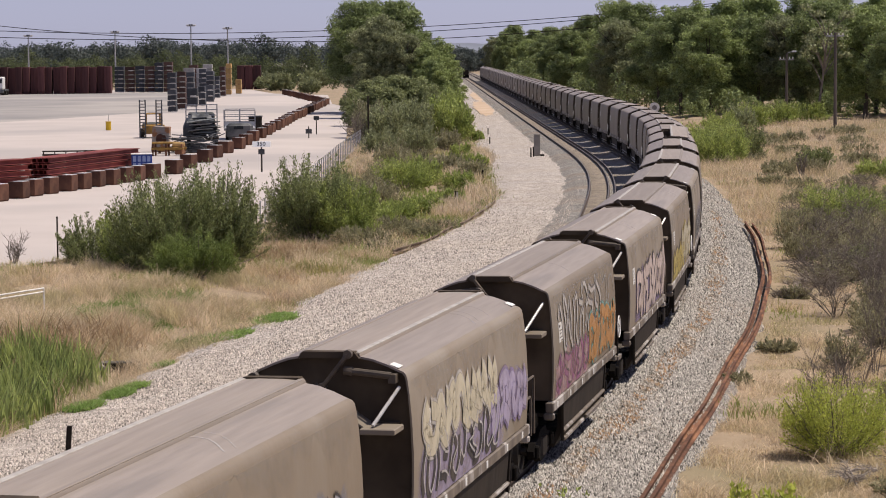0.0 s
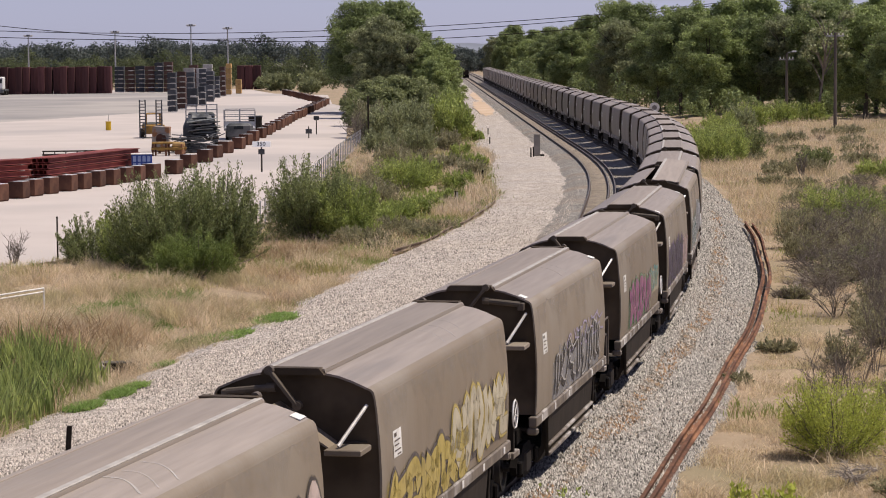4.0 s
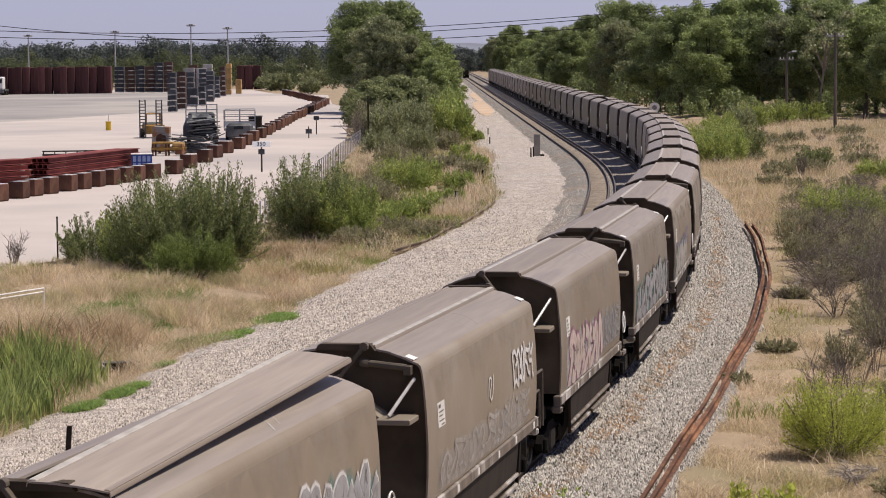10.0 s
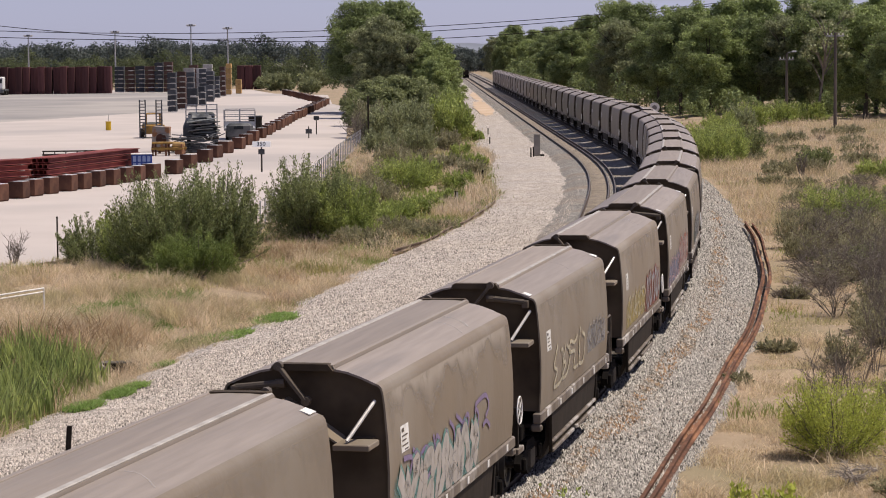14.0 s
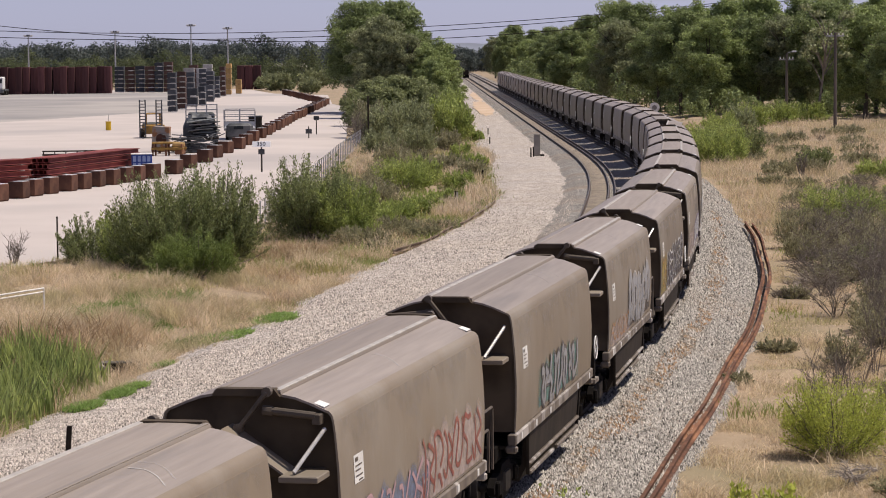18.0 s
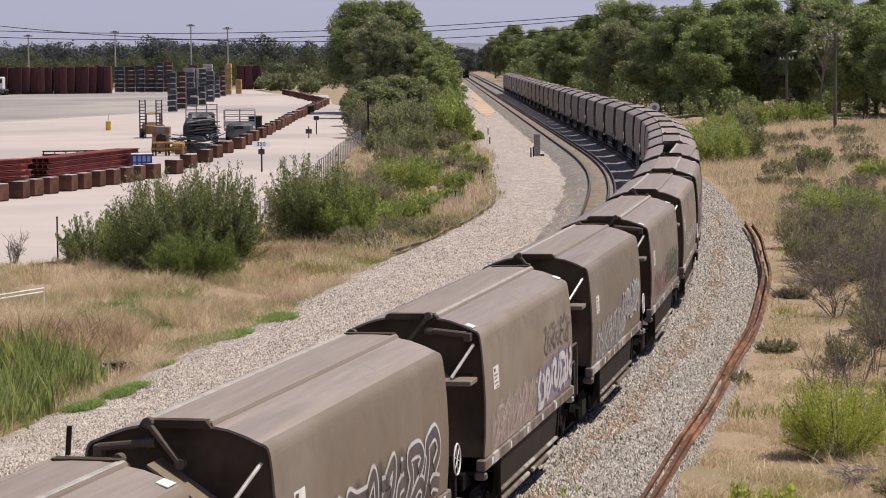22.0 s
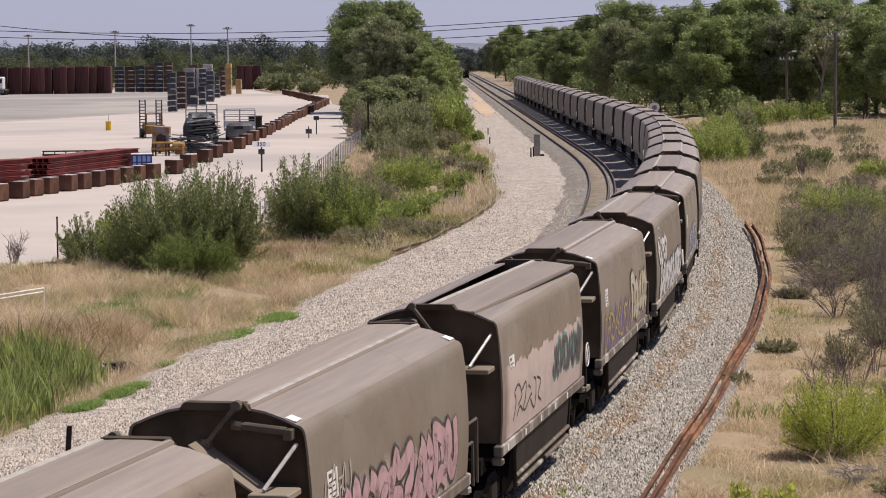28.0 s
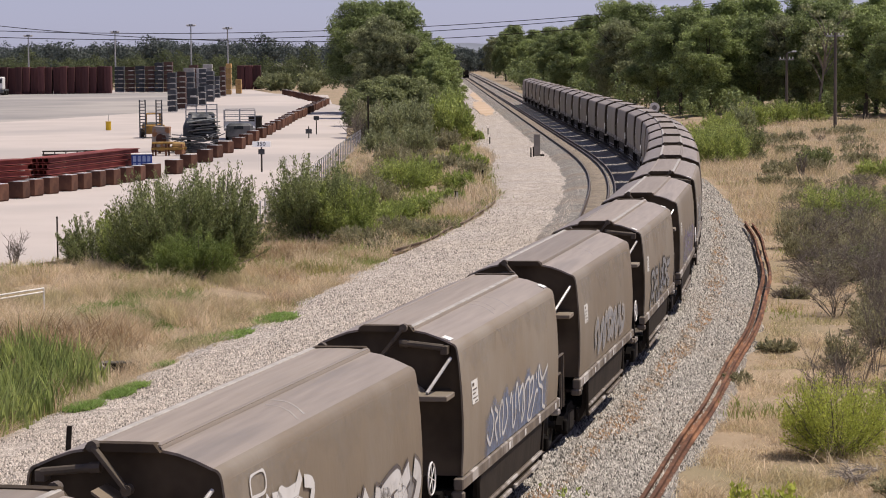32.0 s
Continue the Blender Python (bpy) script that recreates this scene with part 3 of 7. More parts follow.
    for y0, y1, z1 in ((0.28, 0.95, 2.10), (0.30, 0.62, 1.78)):
        hr = Geo().tube([(1.10, HALF + y0 - 0.2, z1), (1.10, HALF + y1 - 0.04, z1), (1.10, HALF + y1, z1 - 0.04), (1.10, HALF + y1, 1.1)], 0.024, 6)
        part("hand_rail", hr, M["ram"], w, "bent steel hand rail")
    for sg in (1, -1):
        y, zz = -HALF + 0.72, (2.38, 2.74)

        def Q(yy, z, d):
            return (sg * (side_x(z) + d), sg * yy, z)

        pl = Geo().add([Q(y, zz[0], 0.006), Q(y + 0.50, zz[0], 0.006), Q(y + 0.50, zz[1], 0.006), Q(y, zz[1], 0.006)], [(0, 1, 2, 3)])
        plate = part("data_panel", pl, M["whitep"], w, "white painted data panel")
        for z0, y0, y1, h in ((2.68, 0.06, 0.20, 0.05), (2.60, 0.06, 0.40, 0.018), (2.54, 0.06, 0.32, 0.018), (2.47, 0.06, 0.42, 0.018), (2.41, 0.2, 0.42, 0.018)):
            b = Geo().add([Q(yy, z, 0.010) for yy, z in ((y + y0, z0 - h / 2), (y + y1, z0 - h / 2), (y + y1, z0 + h / 2), (y + y0, z0 + h / 2))], [(0, 1, 2, 3)])
            part("bar", b, M["ram"], plate)
    for y in (-4.0, 4.0):
        bogie(w, y)
    wm = wheelset_geo().mesh("wheelset", M["wheel"], True)
    for y in AXLES:
        part("wheelset", wm, None, w, "dull steel wheels on an axle", m=pose(0, y, 0.51))
    return w


PITCH = 12.14
TRAIN_O = 0.17
FIRST, LAST = -8, 48


def wagon_centre(k, t):
    return 72.55 + 0.1737 * t - 0.00626 * t * t + PITCH * k - 9.7284 * t


def wagon_pose(k, t):
    s = wagon_centre(k, t)
    a, b = Vector(rail_at(s - 4.0, TRAIN_O)), Vector(rail_at(s + 4.0, TRAIN_O))
    d = b - a
    turn = math.atan2(d.y, d.x) - math.pi / 2
    m = Matrix.Translation((a + b) / 2 - Vector((0, 0, 0.1))) @ Euler((0, 0, turn)).to_matrix().to_4x4() @ Euler((math.atan2(d.z, d.xy.length), 0, 0)).to_matrix().to_4x4()
    if k % 2:
        m = m @ pose(0, 0, 0, 0, 0, 180)
    return m


wagon = build_wagon()
WAGONS = {}
for k in range(FIRST, LAST + 1):
    WAGONS[k] = wagon if k == FIRST else copy_thing(wagon, wagon_pose(k, 0))
    WAGONS[k].matrix_basis = wagon_pose(k, 0)
MARK = Geo().box(0.82, 0.96, -0.14, 0.14, 0.0, 0.012).mesh("corner_mark", M["whitep"])
for k, w in WAGONS.items():
    if k % 2 == 0:
        for y in (-HALF + 0.17, HALF - 0.17):
            part("corner_mark", MARK, None, w, "white corner marker", m=Matrix.Translation((0.89, y, 3.455)) @ pose(0, 0, 0, 0, 19, 0) @ Matrix.Translation((-0.89, 0, 0)))
    if k in (1, 17):
        # a sprung lid: lifted at the end away from the bridge
        for o in [c for c in w.children if c.name.startswith("lid.") or c.name == "lid"]:
            o.matrix_basis = pose(0, 0, 0.13, -1.4, -6.0, 0) if k == 1 else pose(-0.06, 0, -0.02, -0.1, -6.0, -1.7)


# ---- trees and shrubs ----
def leaf_cloud(name, material, clumps, per, size, seed, aspect=1.6, droop=0.3):
    """Many small bent leaves gathered in clumps. clumps: centre, radii."""
    r = np.random.RandomState(seed)
    V, F = [], []
    cs = np.array([c for c, _ in clumps], float)
    rs = np.array([q for _, q in clumps], float)
    n = len(cs) * per
    idx = np.repeat(np.arange(len(cs)), per)
    d = r.normal(size=(n, 3))
    d /= np.linalg.norm(d, axis=1)[:, None]
    d[:, 2] = np.where(d[:, 2] < -0.35, -d[:, 2], d[:, 2])
    rad = (0.45 + 0.6 * r.rand(n) ** 0.6)[:, None]
    p = cs[idx] + d * rs[idx] * rad
    a = r.normal(size=(n, 3))
    a[:, 2] -= droop
    a /= np.linalg.norm(a, axis=1)[:, None]
    nrm = d + 0.8 * r.normal(size=(n, 3)) + np.array([0.15, 0.0, 0.7])
    b = np.cross(nrm, a)
    b /= np.linalg.norm(b, axis=1)[:, None] + 1e-9
    L = (size * (0.6 + 0.8 * r.rand(n)))[:, None]
    W = L / aspect
    up = np.cross(a, b)
    v = np.stack([p - a * L * 0.5, p + b * W * 0.5 + up * L * 0.08, p + a * L * 0.5, p - b * W * 0.5 + up * L * 0.08], 1)
    me = bpy.data.meshes.new(name)
    V = v.reshape(-1, 3)
    i = np.arange(n) * 4
    F = np.concatenate([np.stack([i, i + 1, i + 2], 1), np.stack([i, i + 2, i + 3], 1)])
    me.vertices.add(len(V))
    me.vertices.foreach_set("co", V.ravel())
    me.loops.add(F.size)
    me.loops.foreach_set("vertex_index", F.ravel().astype(np.int32))
    me.polygons.add(len(F))
    me.polygons.foreach_set("loop_start", (np.arange(len(F)) * 3).astype(np.int32))
    me.update(calc_edges=True)
    me.materials.append(material)
    return me


def spray_cloud(name, material, clumps, per, size, seed, shape=0.75):
    """Leaf sprays, one small triangle each, on the lit outer skin of rounded clumps."""
    r = np.random.RandomState(seed)
    cs = np.array([c for c, _ in clumps], float)
    rs = np.array([q for _, q in clumps], float)
    w = rs ** 2
    cnt = np.maximum(8, (per * w / w.mean()).astype(int))
    idx = np.repeat(np.arange(len(cs)), cnt)
    n = len(idx)
    d = r.normal(size=(n, 3))
    d[:, 2] += 0.25
    d /= np.linalg.norm(d, axis=1)[:, None]
    rad = (0.35 + 0.7 * r.rand(n) ** 0.45) * (1 + 0.16 * np.sin(5 * d[:, 0] + 7 * d[:, 2] + idx) + 0.12 * np.sin(9 * d[:, 1] + 4 * d[:, 2] + 2 * idx))
    p = cs[idx] + d * rs[idx][:, None] * rad[:, None] * np.array([1, 1, shape])
    nrm = d + 0.65 * r.normal(size=(n, 3)) + np.array([0, 0, 0.35])
    nrm /= np.linalg.norm(nrm, axis=1)[:, None]
    a = np.cross(nrm, r.normal(size=(n, 3)))
    a /= np.linalg.norm(a, axis=1)[:, None] + 1e-9
    b = np.cross(nrm, a)
    L = (size * (0.6 + 0.8 * r.rand(n)))[:, None]
    V = np.stack([p - a * L * 0.55, p + a * L * 0.55 + b * L * 0.15, p + b * L * 0.6], 1).reshape(-1, 3)
    me = bpy.data.meshes.new(name)
    me.vertices.add(len(V))
    me.vertices.foreach_set("co", V.ravel())
    me.loops.add(n * 3)
    me.loops.foreach_set("vertex_index", np.arange(n * 3, dtype=np.int32))
    me.polygons.add(n)
    me.polygons.foreach_set("loop_start", (np.arange(n) * 3).astype(np.int32))
    me.update(calc_edges=True)
    me.materials.append(material)
    return me


def limbs(height, r0, spread, seed, fork=0.35, n=6):
    rnd = random.Random(seed)
    g = Geo()
    lean = Vector((rnd.uniform(-0.1, 0.1), rnd.uniform(-0.1, 0.1), 0)) * height
    pts = [Vector((0, 0, -0.3)), Vector((0, 0, height * fork * 0.5)) + lean * 0.2, Vector((0, 0, height * fork)) + lean * 0.5, Vector((0, 0, height * 0.8)) + lean]
    g.tube(pts, r0, 8, r0 * 0.25)
    tips = [pts[-1]]
    for i in range(n):
        a = 2 * math.pi * i / n + rnd.uniform(-0.4, 0.4)
        base = pts[1].lerp(pts[3], rnd.uniform(0.2, 0.8))
        tip = base + Vector((math.cos(a) * spread * rnd.uniform(0.5, 0.9), math.sin(a) * spread * rnd.uniform(0.5, 0.9), height * rnd.uniform(0.12, 0.35)))
        mid = base.lerp(tip, 0.5) + Vector((0, 0, height * 0.04))
        g.tube([base, mid, tip], r0 * 0.45, 6, r0 * 0.1)
        tips.append(tip)
    return g, tips


def crown_clumps(height, spread, low, n, seed, puff):
    """Boughs of two or three levels: rounded masses, each made of smaller knobs, with gaps between."""
    rnd = random.Random(seed + 77)
    out = []
    for i in range(n):
        h = (i + rnd.random()) / n
        a = i * 2.4 + rnd.uniform(-0.5, 0.5)
        ring = math.sin(math.pi * min(1, 0.22 + 0.74 * h)) ** 0.6
        rr = max(0.0, spread * ring - 0.6 * puff) * rnd.uniform(0.55, 1.0)
        q = puff * rnd.uniform(0.75, 1.35)
        c = Vector((math.cos(a) * rr, math.sin(a) * rr, low + (height - low - 0.6 * q) * h))
        out.append((tuple(c), q * 0.72))
        for j in range(6):
            d = Vector((rnd.gauss(0, 1), rnd.gauss(0, 1), rnd.gauss(0.3, 0.8))).normalized()
            out.append((tuple(c + d * q * rnd.uniform(0.6, 0.95)), q * rnd.uniform(0.32, 0.55)))
    return out


TREES = {}


def tree_kind(key, label, height, spread, low, clumps, per, size, leaf, seed, r0=0.22, puff=1.0, fork=0.35):
    g, _ = limbs(height, r0, spread, seed, fork)
    cl = crown_clumps(height, spread, low, clumps, seed, puff)
    t = thing("tree", label, "tree", "gum trees along the line")
    part("trunk", g, M["bark"], t, smooth=True)
    part("crown", spray_cloud("crown", M[leaf], cl, per, size, seed), None, t)
    TREES[key] = [t, False, height]
    return t


def plant(key, x, y, scale=1.0, turn=0.0, label="", top=None):
    """top, if given, is the height that the crown reaches."""
    t, used, height = TREES[key]
    z = float(ground_z(x, y)) - 0.05
    if top:
        scale = (top - z) / height
    m = Matrix.Translation((x, y, z)) @ Euler((0, 0, turn)).to_matrix().to_4x4()
    if used:
        t = copy_thing(t, m)
    else:
        t.matrix_basis = m
        TREES[key][1] = True
    t.scale = (scale, scale, scale) if not top else (0.5 + 0.5 * scale, 0.5 + 0.5 * scale, scale)
    if label:
        tagged(t, label)
    return t


tree_kind("gum_a", "tall gum tree with a dense dark green crown", 13.6, 4.6, 2.2, 44, 150, 0.25, "leaf_dark", 1, 0.3, 1.5)
tree_kind("gum_b", "gum tree with an olive green clumped crown", 12.2, 4.0, 1.6, 40, 150, 0.25, "leaf_mid", 2, 0.26, 1.35)
tree_kind("gum_c", "broad gum tree with an open olive crown", 12.6, 5.0, 2.6, 38, 150, 0.25, "leaf_mid", 3, 0.3, 1.5)
tree_kind("gum_d", "gum tree with a dull grey olive crown", 11.8, 4.2, 2.0, 38, 150, 0.24, "leaf_olive", 4, 0.26, 1.4)
tree_kind("gum_e", "tall spreading gum with bare lower trunk", 15.0, 5.2, 4.6, 46, 150, 0.26, "leaf_dark", 5, 0.32, 1.6)
tree_kind("scrub", "low rounded scrub tree with dark leaves", 5.2, 3.4, 0.2, 34, 130, 0.20, "leaf_scrubtree", 6, 0.14, 1.0)

rnd = random.Random(11)
keys = ["gum_a", "gum_b", "gum_c", "gum_d", "gum_b", "gum_e"]
# the wood beyond the line: bearing and distance of its edge, and the height of its skyline there
EDGE = [(1600, 285), (1530, 298), (1450, 312), (1385, 322), (1330, 318), (1275, 322), (1215, 335), (1160, 350), (1110, 385), (1065, 420), (1025, 465), (990, 520), (960, 580), (935, 650), (912, 730), (893, 820)]
SKY_C = [870, 900, 950, 1000, 1040, 1065, 1085, 1110, 1135, 1160, 1200, 1300, 1420, 1568]
SKY_T = [52, 48, 55, 46, 32, 34, 8, 0, 4, 18, 14, 4, -4, 4]
for row in range(3):
    for i, (c, dist) in enumerate(EDGE):
        if row == 2 and i % 2:
            continue
        d = dist + row * 15 + rnd.uniform(-4, 4)
        c2 = c + rnd.uniform(-14, 14) + (24 if row == 1 else 0)
        drop = (rnd.uniform(12, 46) if dist < 430 else rnd.uniform(10, 22)) if row == 0 else rnd.uniform(-2, 16)
        top = 7.65 + (91 - float(np.interp(c2, SKY_C, SKY_T)) - drop) * d / 4751
        kind = keys[rnd.randrange(6)] if row or dist > 345 else ("gum_e", "gum_c", "gum_e", "gum_d")[i % 4]
        plant(kind, (c2 - 784) / 4751 * d, d, 1.0, rnd.uniform(0, 6.28), top=top)
for x, d in ((44, 400), (60, 360), (66, 340), (58, 310), (62, 290)):
    plant(keys[rnd.randrange(6)], x, d, rnd.uniform(1.0, 1.2), rnd.uniform(0, 6.28))
# the clump between the yard and the line
for key, x, y, s in (("gum_e", -10.6, 362, 1.0), ("gum_a", -5.6, 355, 1.08), ("gum_e", -8.2, 368, 0.98), ("gum_d", -7.6, 335, 1.08), ("gum_d", -4.9, 332, 0.92), ("gum_a", -2.6, 372, 0.8), ("gum_b", -1.8, 330, 0.72), ("gum_b", 0.6, 352, 0.66), ("gum_b", -0.2, 333, 0.76),
                     ("gum_b", -0.9, 305, 0.6), ("scrub", -6.0, 258, 1.0), ("scrub", -3.8, 262, 1.15), ("scrub", -5.0, 272, 1.15), ("scrub", -8.0, 300, 1.0), ("scrub", -2.0, 270, 1.0)):
    plant(key, x, y, s, rnd.uniform(0, 6.28))


def shrub(name, label, x, y, w, h, leaf, n, per, leafsize, seed, aspect=4.5, twigs=14, cat="shrub", curl=0.5, wood="deadwood", plume=1.0):
    """A bush of n leafy sprays that rise and spread from the base, with an uneven, open outline."""
    rnd = random.Random(seed)
    r = np.random.RandomState(seed)
    z = float(ground_z(x, y)) - 0.1
    t = thing(name, label, cat, m=Matrix.Translation((x, y, z)))
    az = r.rand(n) * 2 * math.pi
    el = np.arcsin(r.uniform(0.0, 1.0, n) ** 0.62)
    lobes = 1 + 0.10 * np.sin(3 * az + seed) * np.cos(el) + 0.09 * np.sin(5 * az + 2.1 * seed + 4 * el) + 0.05 * plume ** 3 * r.normal(size=n)
    far = lobes * (0.66 + 0.37 * r.rand(n) ** 0.4)
    far = np.clip(far, 0.3, 1.12)
    tip = np.stack([np.cos(az) * np.cos(el) ** 0.55 * w * 0.5, np.sin(az) * np.cos(el) ** 0.55 * w * 0.5, h * (0.12 + 0.88 * np.sin(el))], 1) * far[:, None]
    base = np.stack([np.cos(az) * w * 0.10, np.sin(az) * w * 0.10, np.zeros(n)], 1) * r.rand(n, 1)
    mid = base + (tip - base) * np.array([0.62, 0.62, 0.62 - 0.24 * curl])
    g = Geo()
    for i in range(min(n, twigs)):
        g.tube([base[i], mid[i], tip[i]], 0.012 + 0.008 * w, 5, 0.005)
    idx = np.repeat(np.arange(n), per)
    k = n * per
    f = (0.34 + 0.68 * r.rand(k) ** 0.8)[:, None]
    b, m_, e = base[idx], mid[idx], tip[idx]
    ctl = 2 * m_ - 0.5 * (b + e)
    p = (1 - f) ** 2 * b + 2 * f * (1 - f) * ctl + f * f * e
    tan = 2 * (1 - f) * (ctl - b) + 2 * f * (e - ctl)
    tan /= np.linalg.norm(tan, axis=1)[:, None] + 1e-9
    size = (w + h) / 2
    p = p + r.normal(size=(k, 3)) * size * (0.05 / plume * (1.25 - f))
    p[:, 2] = np.maximum(p[:, 2], 0.04)
    a = tan * 0.9 + 0.62 * r.normal(size=(k, 3)) + np.array([0, 0, 0.25])
    a /= np.linalg.norm(a, axis=1)[:, None]
    nrm = r.normal(size=(k, 3)) * 0.9 + np.array([0.35, -0.3, 0.9])
    s = np.cross(nrm, a)
    s /= np.linalg.norm(s, axis=1)[:, None] + 1e-9
    L = (leafsize * (0.6 + 0.8 * r.rand(k)))[:, None]
    W = L / aspect
    V = np.stack([p, p + a * L * 0.5 + s * W * 0.5, p + a * L, p + a * L * 0.5 - s * W * 0.5], 1).reshape(-1, 3)
    i = np.arange(k) * 4
    F = np.concatenate([np.stack([i, i + 1, i + 2], 1), np.stack([i, i + 2, i + 3], 1)])
    me = bpy.data.meshes.new("foliage")
    me.vertices.add(len(V))
    me.vertices.foreach_set("co", V.ravel())
    me.loops.add(F.size)
    me.loops.foreach_set("vertex_index", F.ravel().astype(np.int32))
    me.polygons.add(len(F))
    me.polygons.foreach_set("loop_start", (np.arange(len(F)) * 3).astype(np.int32))
    me.update(calc_edges=True)
    me.materials.append(M[leaf])
    if cat == "weed":
        for i in range(7):
            part("stem", Geo().tube([base[i], mid[i], tip[i]], 0.012, 5, 0.004), M["leaf_wattle"], t)
    else:
        part("woody_base", g, M[wood], t)
    part("foliage", me, None, t)
    return t


shrub("shrub", "large feathery dark green wattle bush in dry grass", -10.7, 103.8, 4.7, 3.5, "leaf_wattle", 440, 130, 0.115, 21, 3.4, twigs=40, plume=1.25)
shrub("shrub", "large feathery dark green wattle bush in dry grass", -8.8, 104.6, 3.7, 3.75, "leaf_wattle", 340, 130, 0.115, 28, 3.4, twigs=30, plume=1.25)
shrub("shrub", "rounded dense dark green bush in dry grass", -9.2, 99.6, 3.5, 1.75, "leaf_dense", 330, 110, 0.075, 22, 3.0, twigs=12)
shrub("shrub", "feathery grey green bush beside a fence", -13.9, 106.4, 2.8, 1.9, "leaf_wattle", 120, 120, 0.11, 23, 3.4, twigs=14, plume=1.3)
shrub("shrub", "feathery green wattle bush in dry grass", -12.2, 104.6, 2.8, 2.3, "leaf_bright", 130, 120, 0.105, 27, 3.2, twigs=14, plume=1.4)
shrub("shrub", "large feathery dark green wattle bush in dry grass", -5.7, 118.5, 4.4, 3.5, "leaf_wattle", 400, 120, 0.12, 24, 3.4, twigs=30, plume=1.15)
shrub("shrub", "leafy dark green wattle bush in dry grass", -4.3, 117.5, 3.2, 2.7, "leaf_bright", 190, 120, 0.11, 26, 3.2, twigs=20)
shrub("shrub", "rounded airy yellow green bush on dry grass", 8.05, 54.6, 2.4, 1.6, "leaf_lime", 420, 60, 0.052, 25, 2.6, 40)


# ---- the storage yard ----
def flat_sheet(name, pts, z, material, label, category):
    g = Geo().add([(x, y, z) for x, y in pts], [tuple(range(len(pts)))])
    me = g.mesh(name, material)
    return tagged(new(name, me), label, category, kind="structure")


M["maroon"] = mat("maroon_oxide_paint", (0.19, 0.038, 0.034), (0.12, 0.026, 0.024), 1.5, 0.75, 0.1, c=(0.22, 0.058, 0.047), cscale=0.4, rand=0.25)
M["maroon_stack"] = mat("dull_maroon_frames", (0.082, 0.031, 0.030), (0.055, 0.022, 0.022), 1.2, 0.8, 0.1, c=(0.105, 0.042, 0.04), cscale=0.4, rand=0.3, stretch=(2, 2, 0.2))
M["block"] = mat("rusty_brown_block", (0.10, 0.043, 0.027), (0.05, 0.024, 0.018), 2.0, 0.85, 0.2, c=(0.13, 0.06, 0.038), cscale=0.9, rand=0.25)
M["crate_dark"] = mat("dark_slate_crate", (0.06, 0.065, 0.075), (0.04, 0.043, 0.05), 2, 0.7, rand=0.3)
M["crate_brown"] = mat("brown_crate", (0.085, 0.047, 0.038), (0.06, 0.034, 0.028), 2, 0.8, rand=0.3)
M["crate_grey"] = mat("grey_crate", (0.34, 0.33, 0.32), (0.24, 0.235, 0.23), 2, 0.8, rand=0.3)
M["crate_pale"] = mat("pale_pallet_boards", (0.55, 0.52, 0.48), (0.38, 0.36, 0.33), 3, 0.8, rand=0.5)
M["crate_ochre"] = mat("ochre_crate", (0.42, 0.27, 0.11), (0.32, 0.2, 0.08), 2, 0.8, rand=0.2)
M["blue"] = mat("blue_plastic", (0.03, 0.07, 0.30), (0.02, 0.05, 0.22), 2, 0.5)
M["paleblue"] = mat("pale_blue_plastic", (0.30, 0.38, 0.58), (0.22, 0.29, 0.48), 2, 0.5)
M["yellow"] = mat("yellow_paint", (0.65, 0.42, 0.03), (0.5, 0.32, 0.02), 2, 0.5)
M["machine"] = mat("worn_ochre_machine_paint", (0.38, 0.22, 0.05), (0.2, 0.12, 0.04), 2, 0.7)
M["darkmetal"] = mat("dark_scrap_metal", (0.075, 0.08, 0.085), (0.04, 0.043, 0.047), 1.5, 0.6, 0.3, c=(0.14, 0.142, 0.145), cscale=0.8, metal=0.3)
M["slate"] = mat("grey_green_sheet_steel", (0.25, 0.26, 0.255), (0.16, 0.168, 0.165), 2, 0.6, 0.2, metal=0.2)
M["galv"] = mat("galvanised_steel", (0.38, 0.38, 0.38), (0.28, 0.28, 0.285), 4, 0.55, metal=0.4)
M["concrete"] = mat("weathered_concrete", (0.34, 0.31, 0.27), (0.24, 0.22, 0.19), 2, 0.9, 0.2)
M["block_grey"] = mat("mossy_dark_concrete", (0.15, 0.14, 0.12), (0.09, 0.085, 0.07), 3, 0.95, 0.2)
M["asphalt"] = mat("worn_grey_apron", (0.275, 0.258, 0.25), (0.23, 0.217, 0.21), 0.1, 0.9, 0.05, 2, (0.36, 0.33, 0.305), 0.03)
M["polewood"] = mat("weathered_pole_timber", (0.13, 0.11, 0.095), (0.08, 0.068, 0.06), 3, 0.9, 0.3, stretch=(1, 1, 0.1))
M["glass"] = mat("tinted_cab_glass", (0.02, 0.025, 0.03), (0.03, 0.035, 0.04), 1, 0.1)
M["tin"] = mat("pale_roof_tin", (0.55, 0.55, 0.56), (0.45, 0.45, 0.46), 1, 0.5)

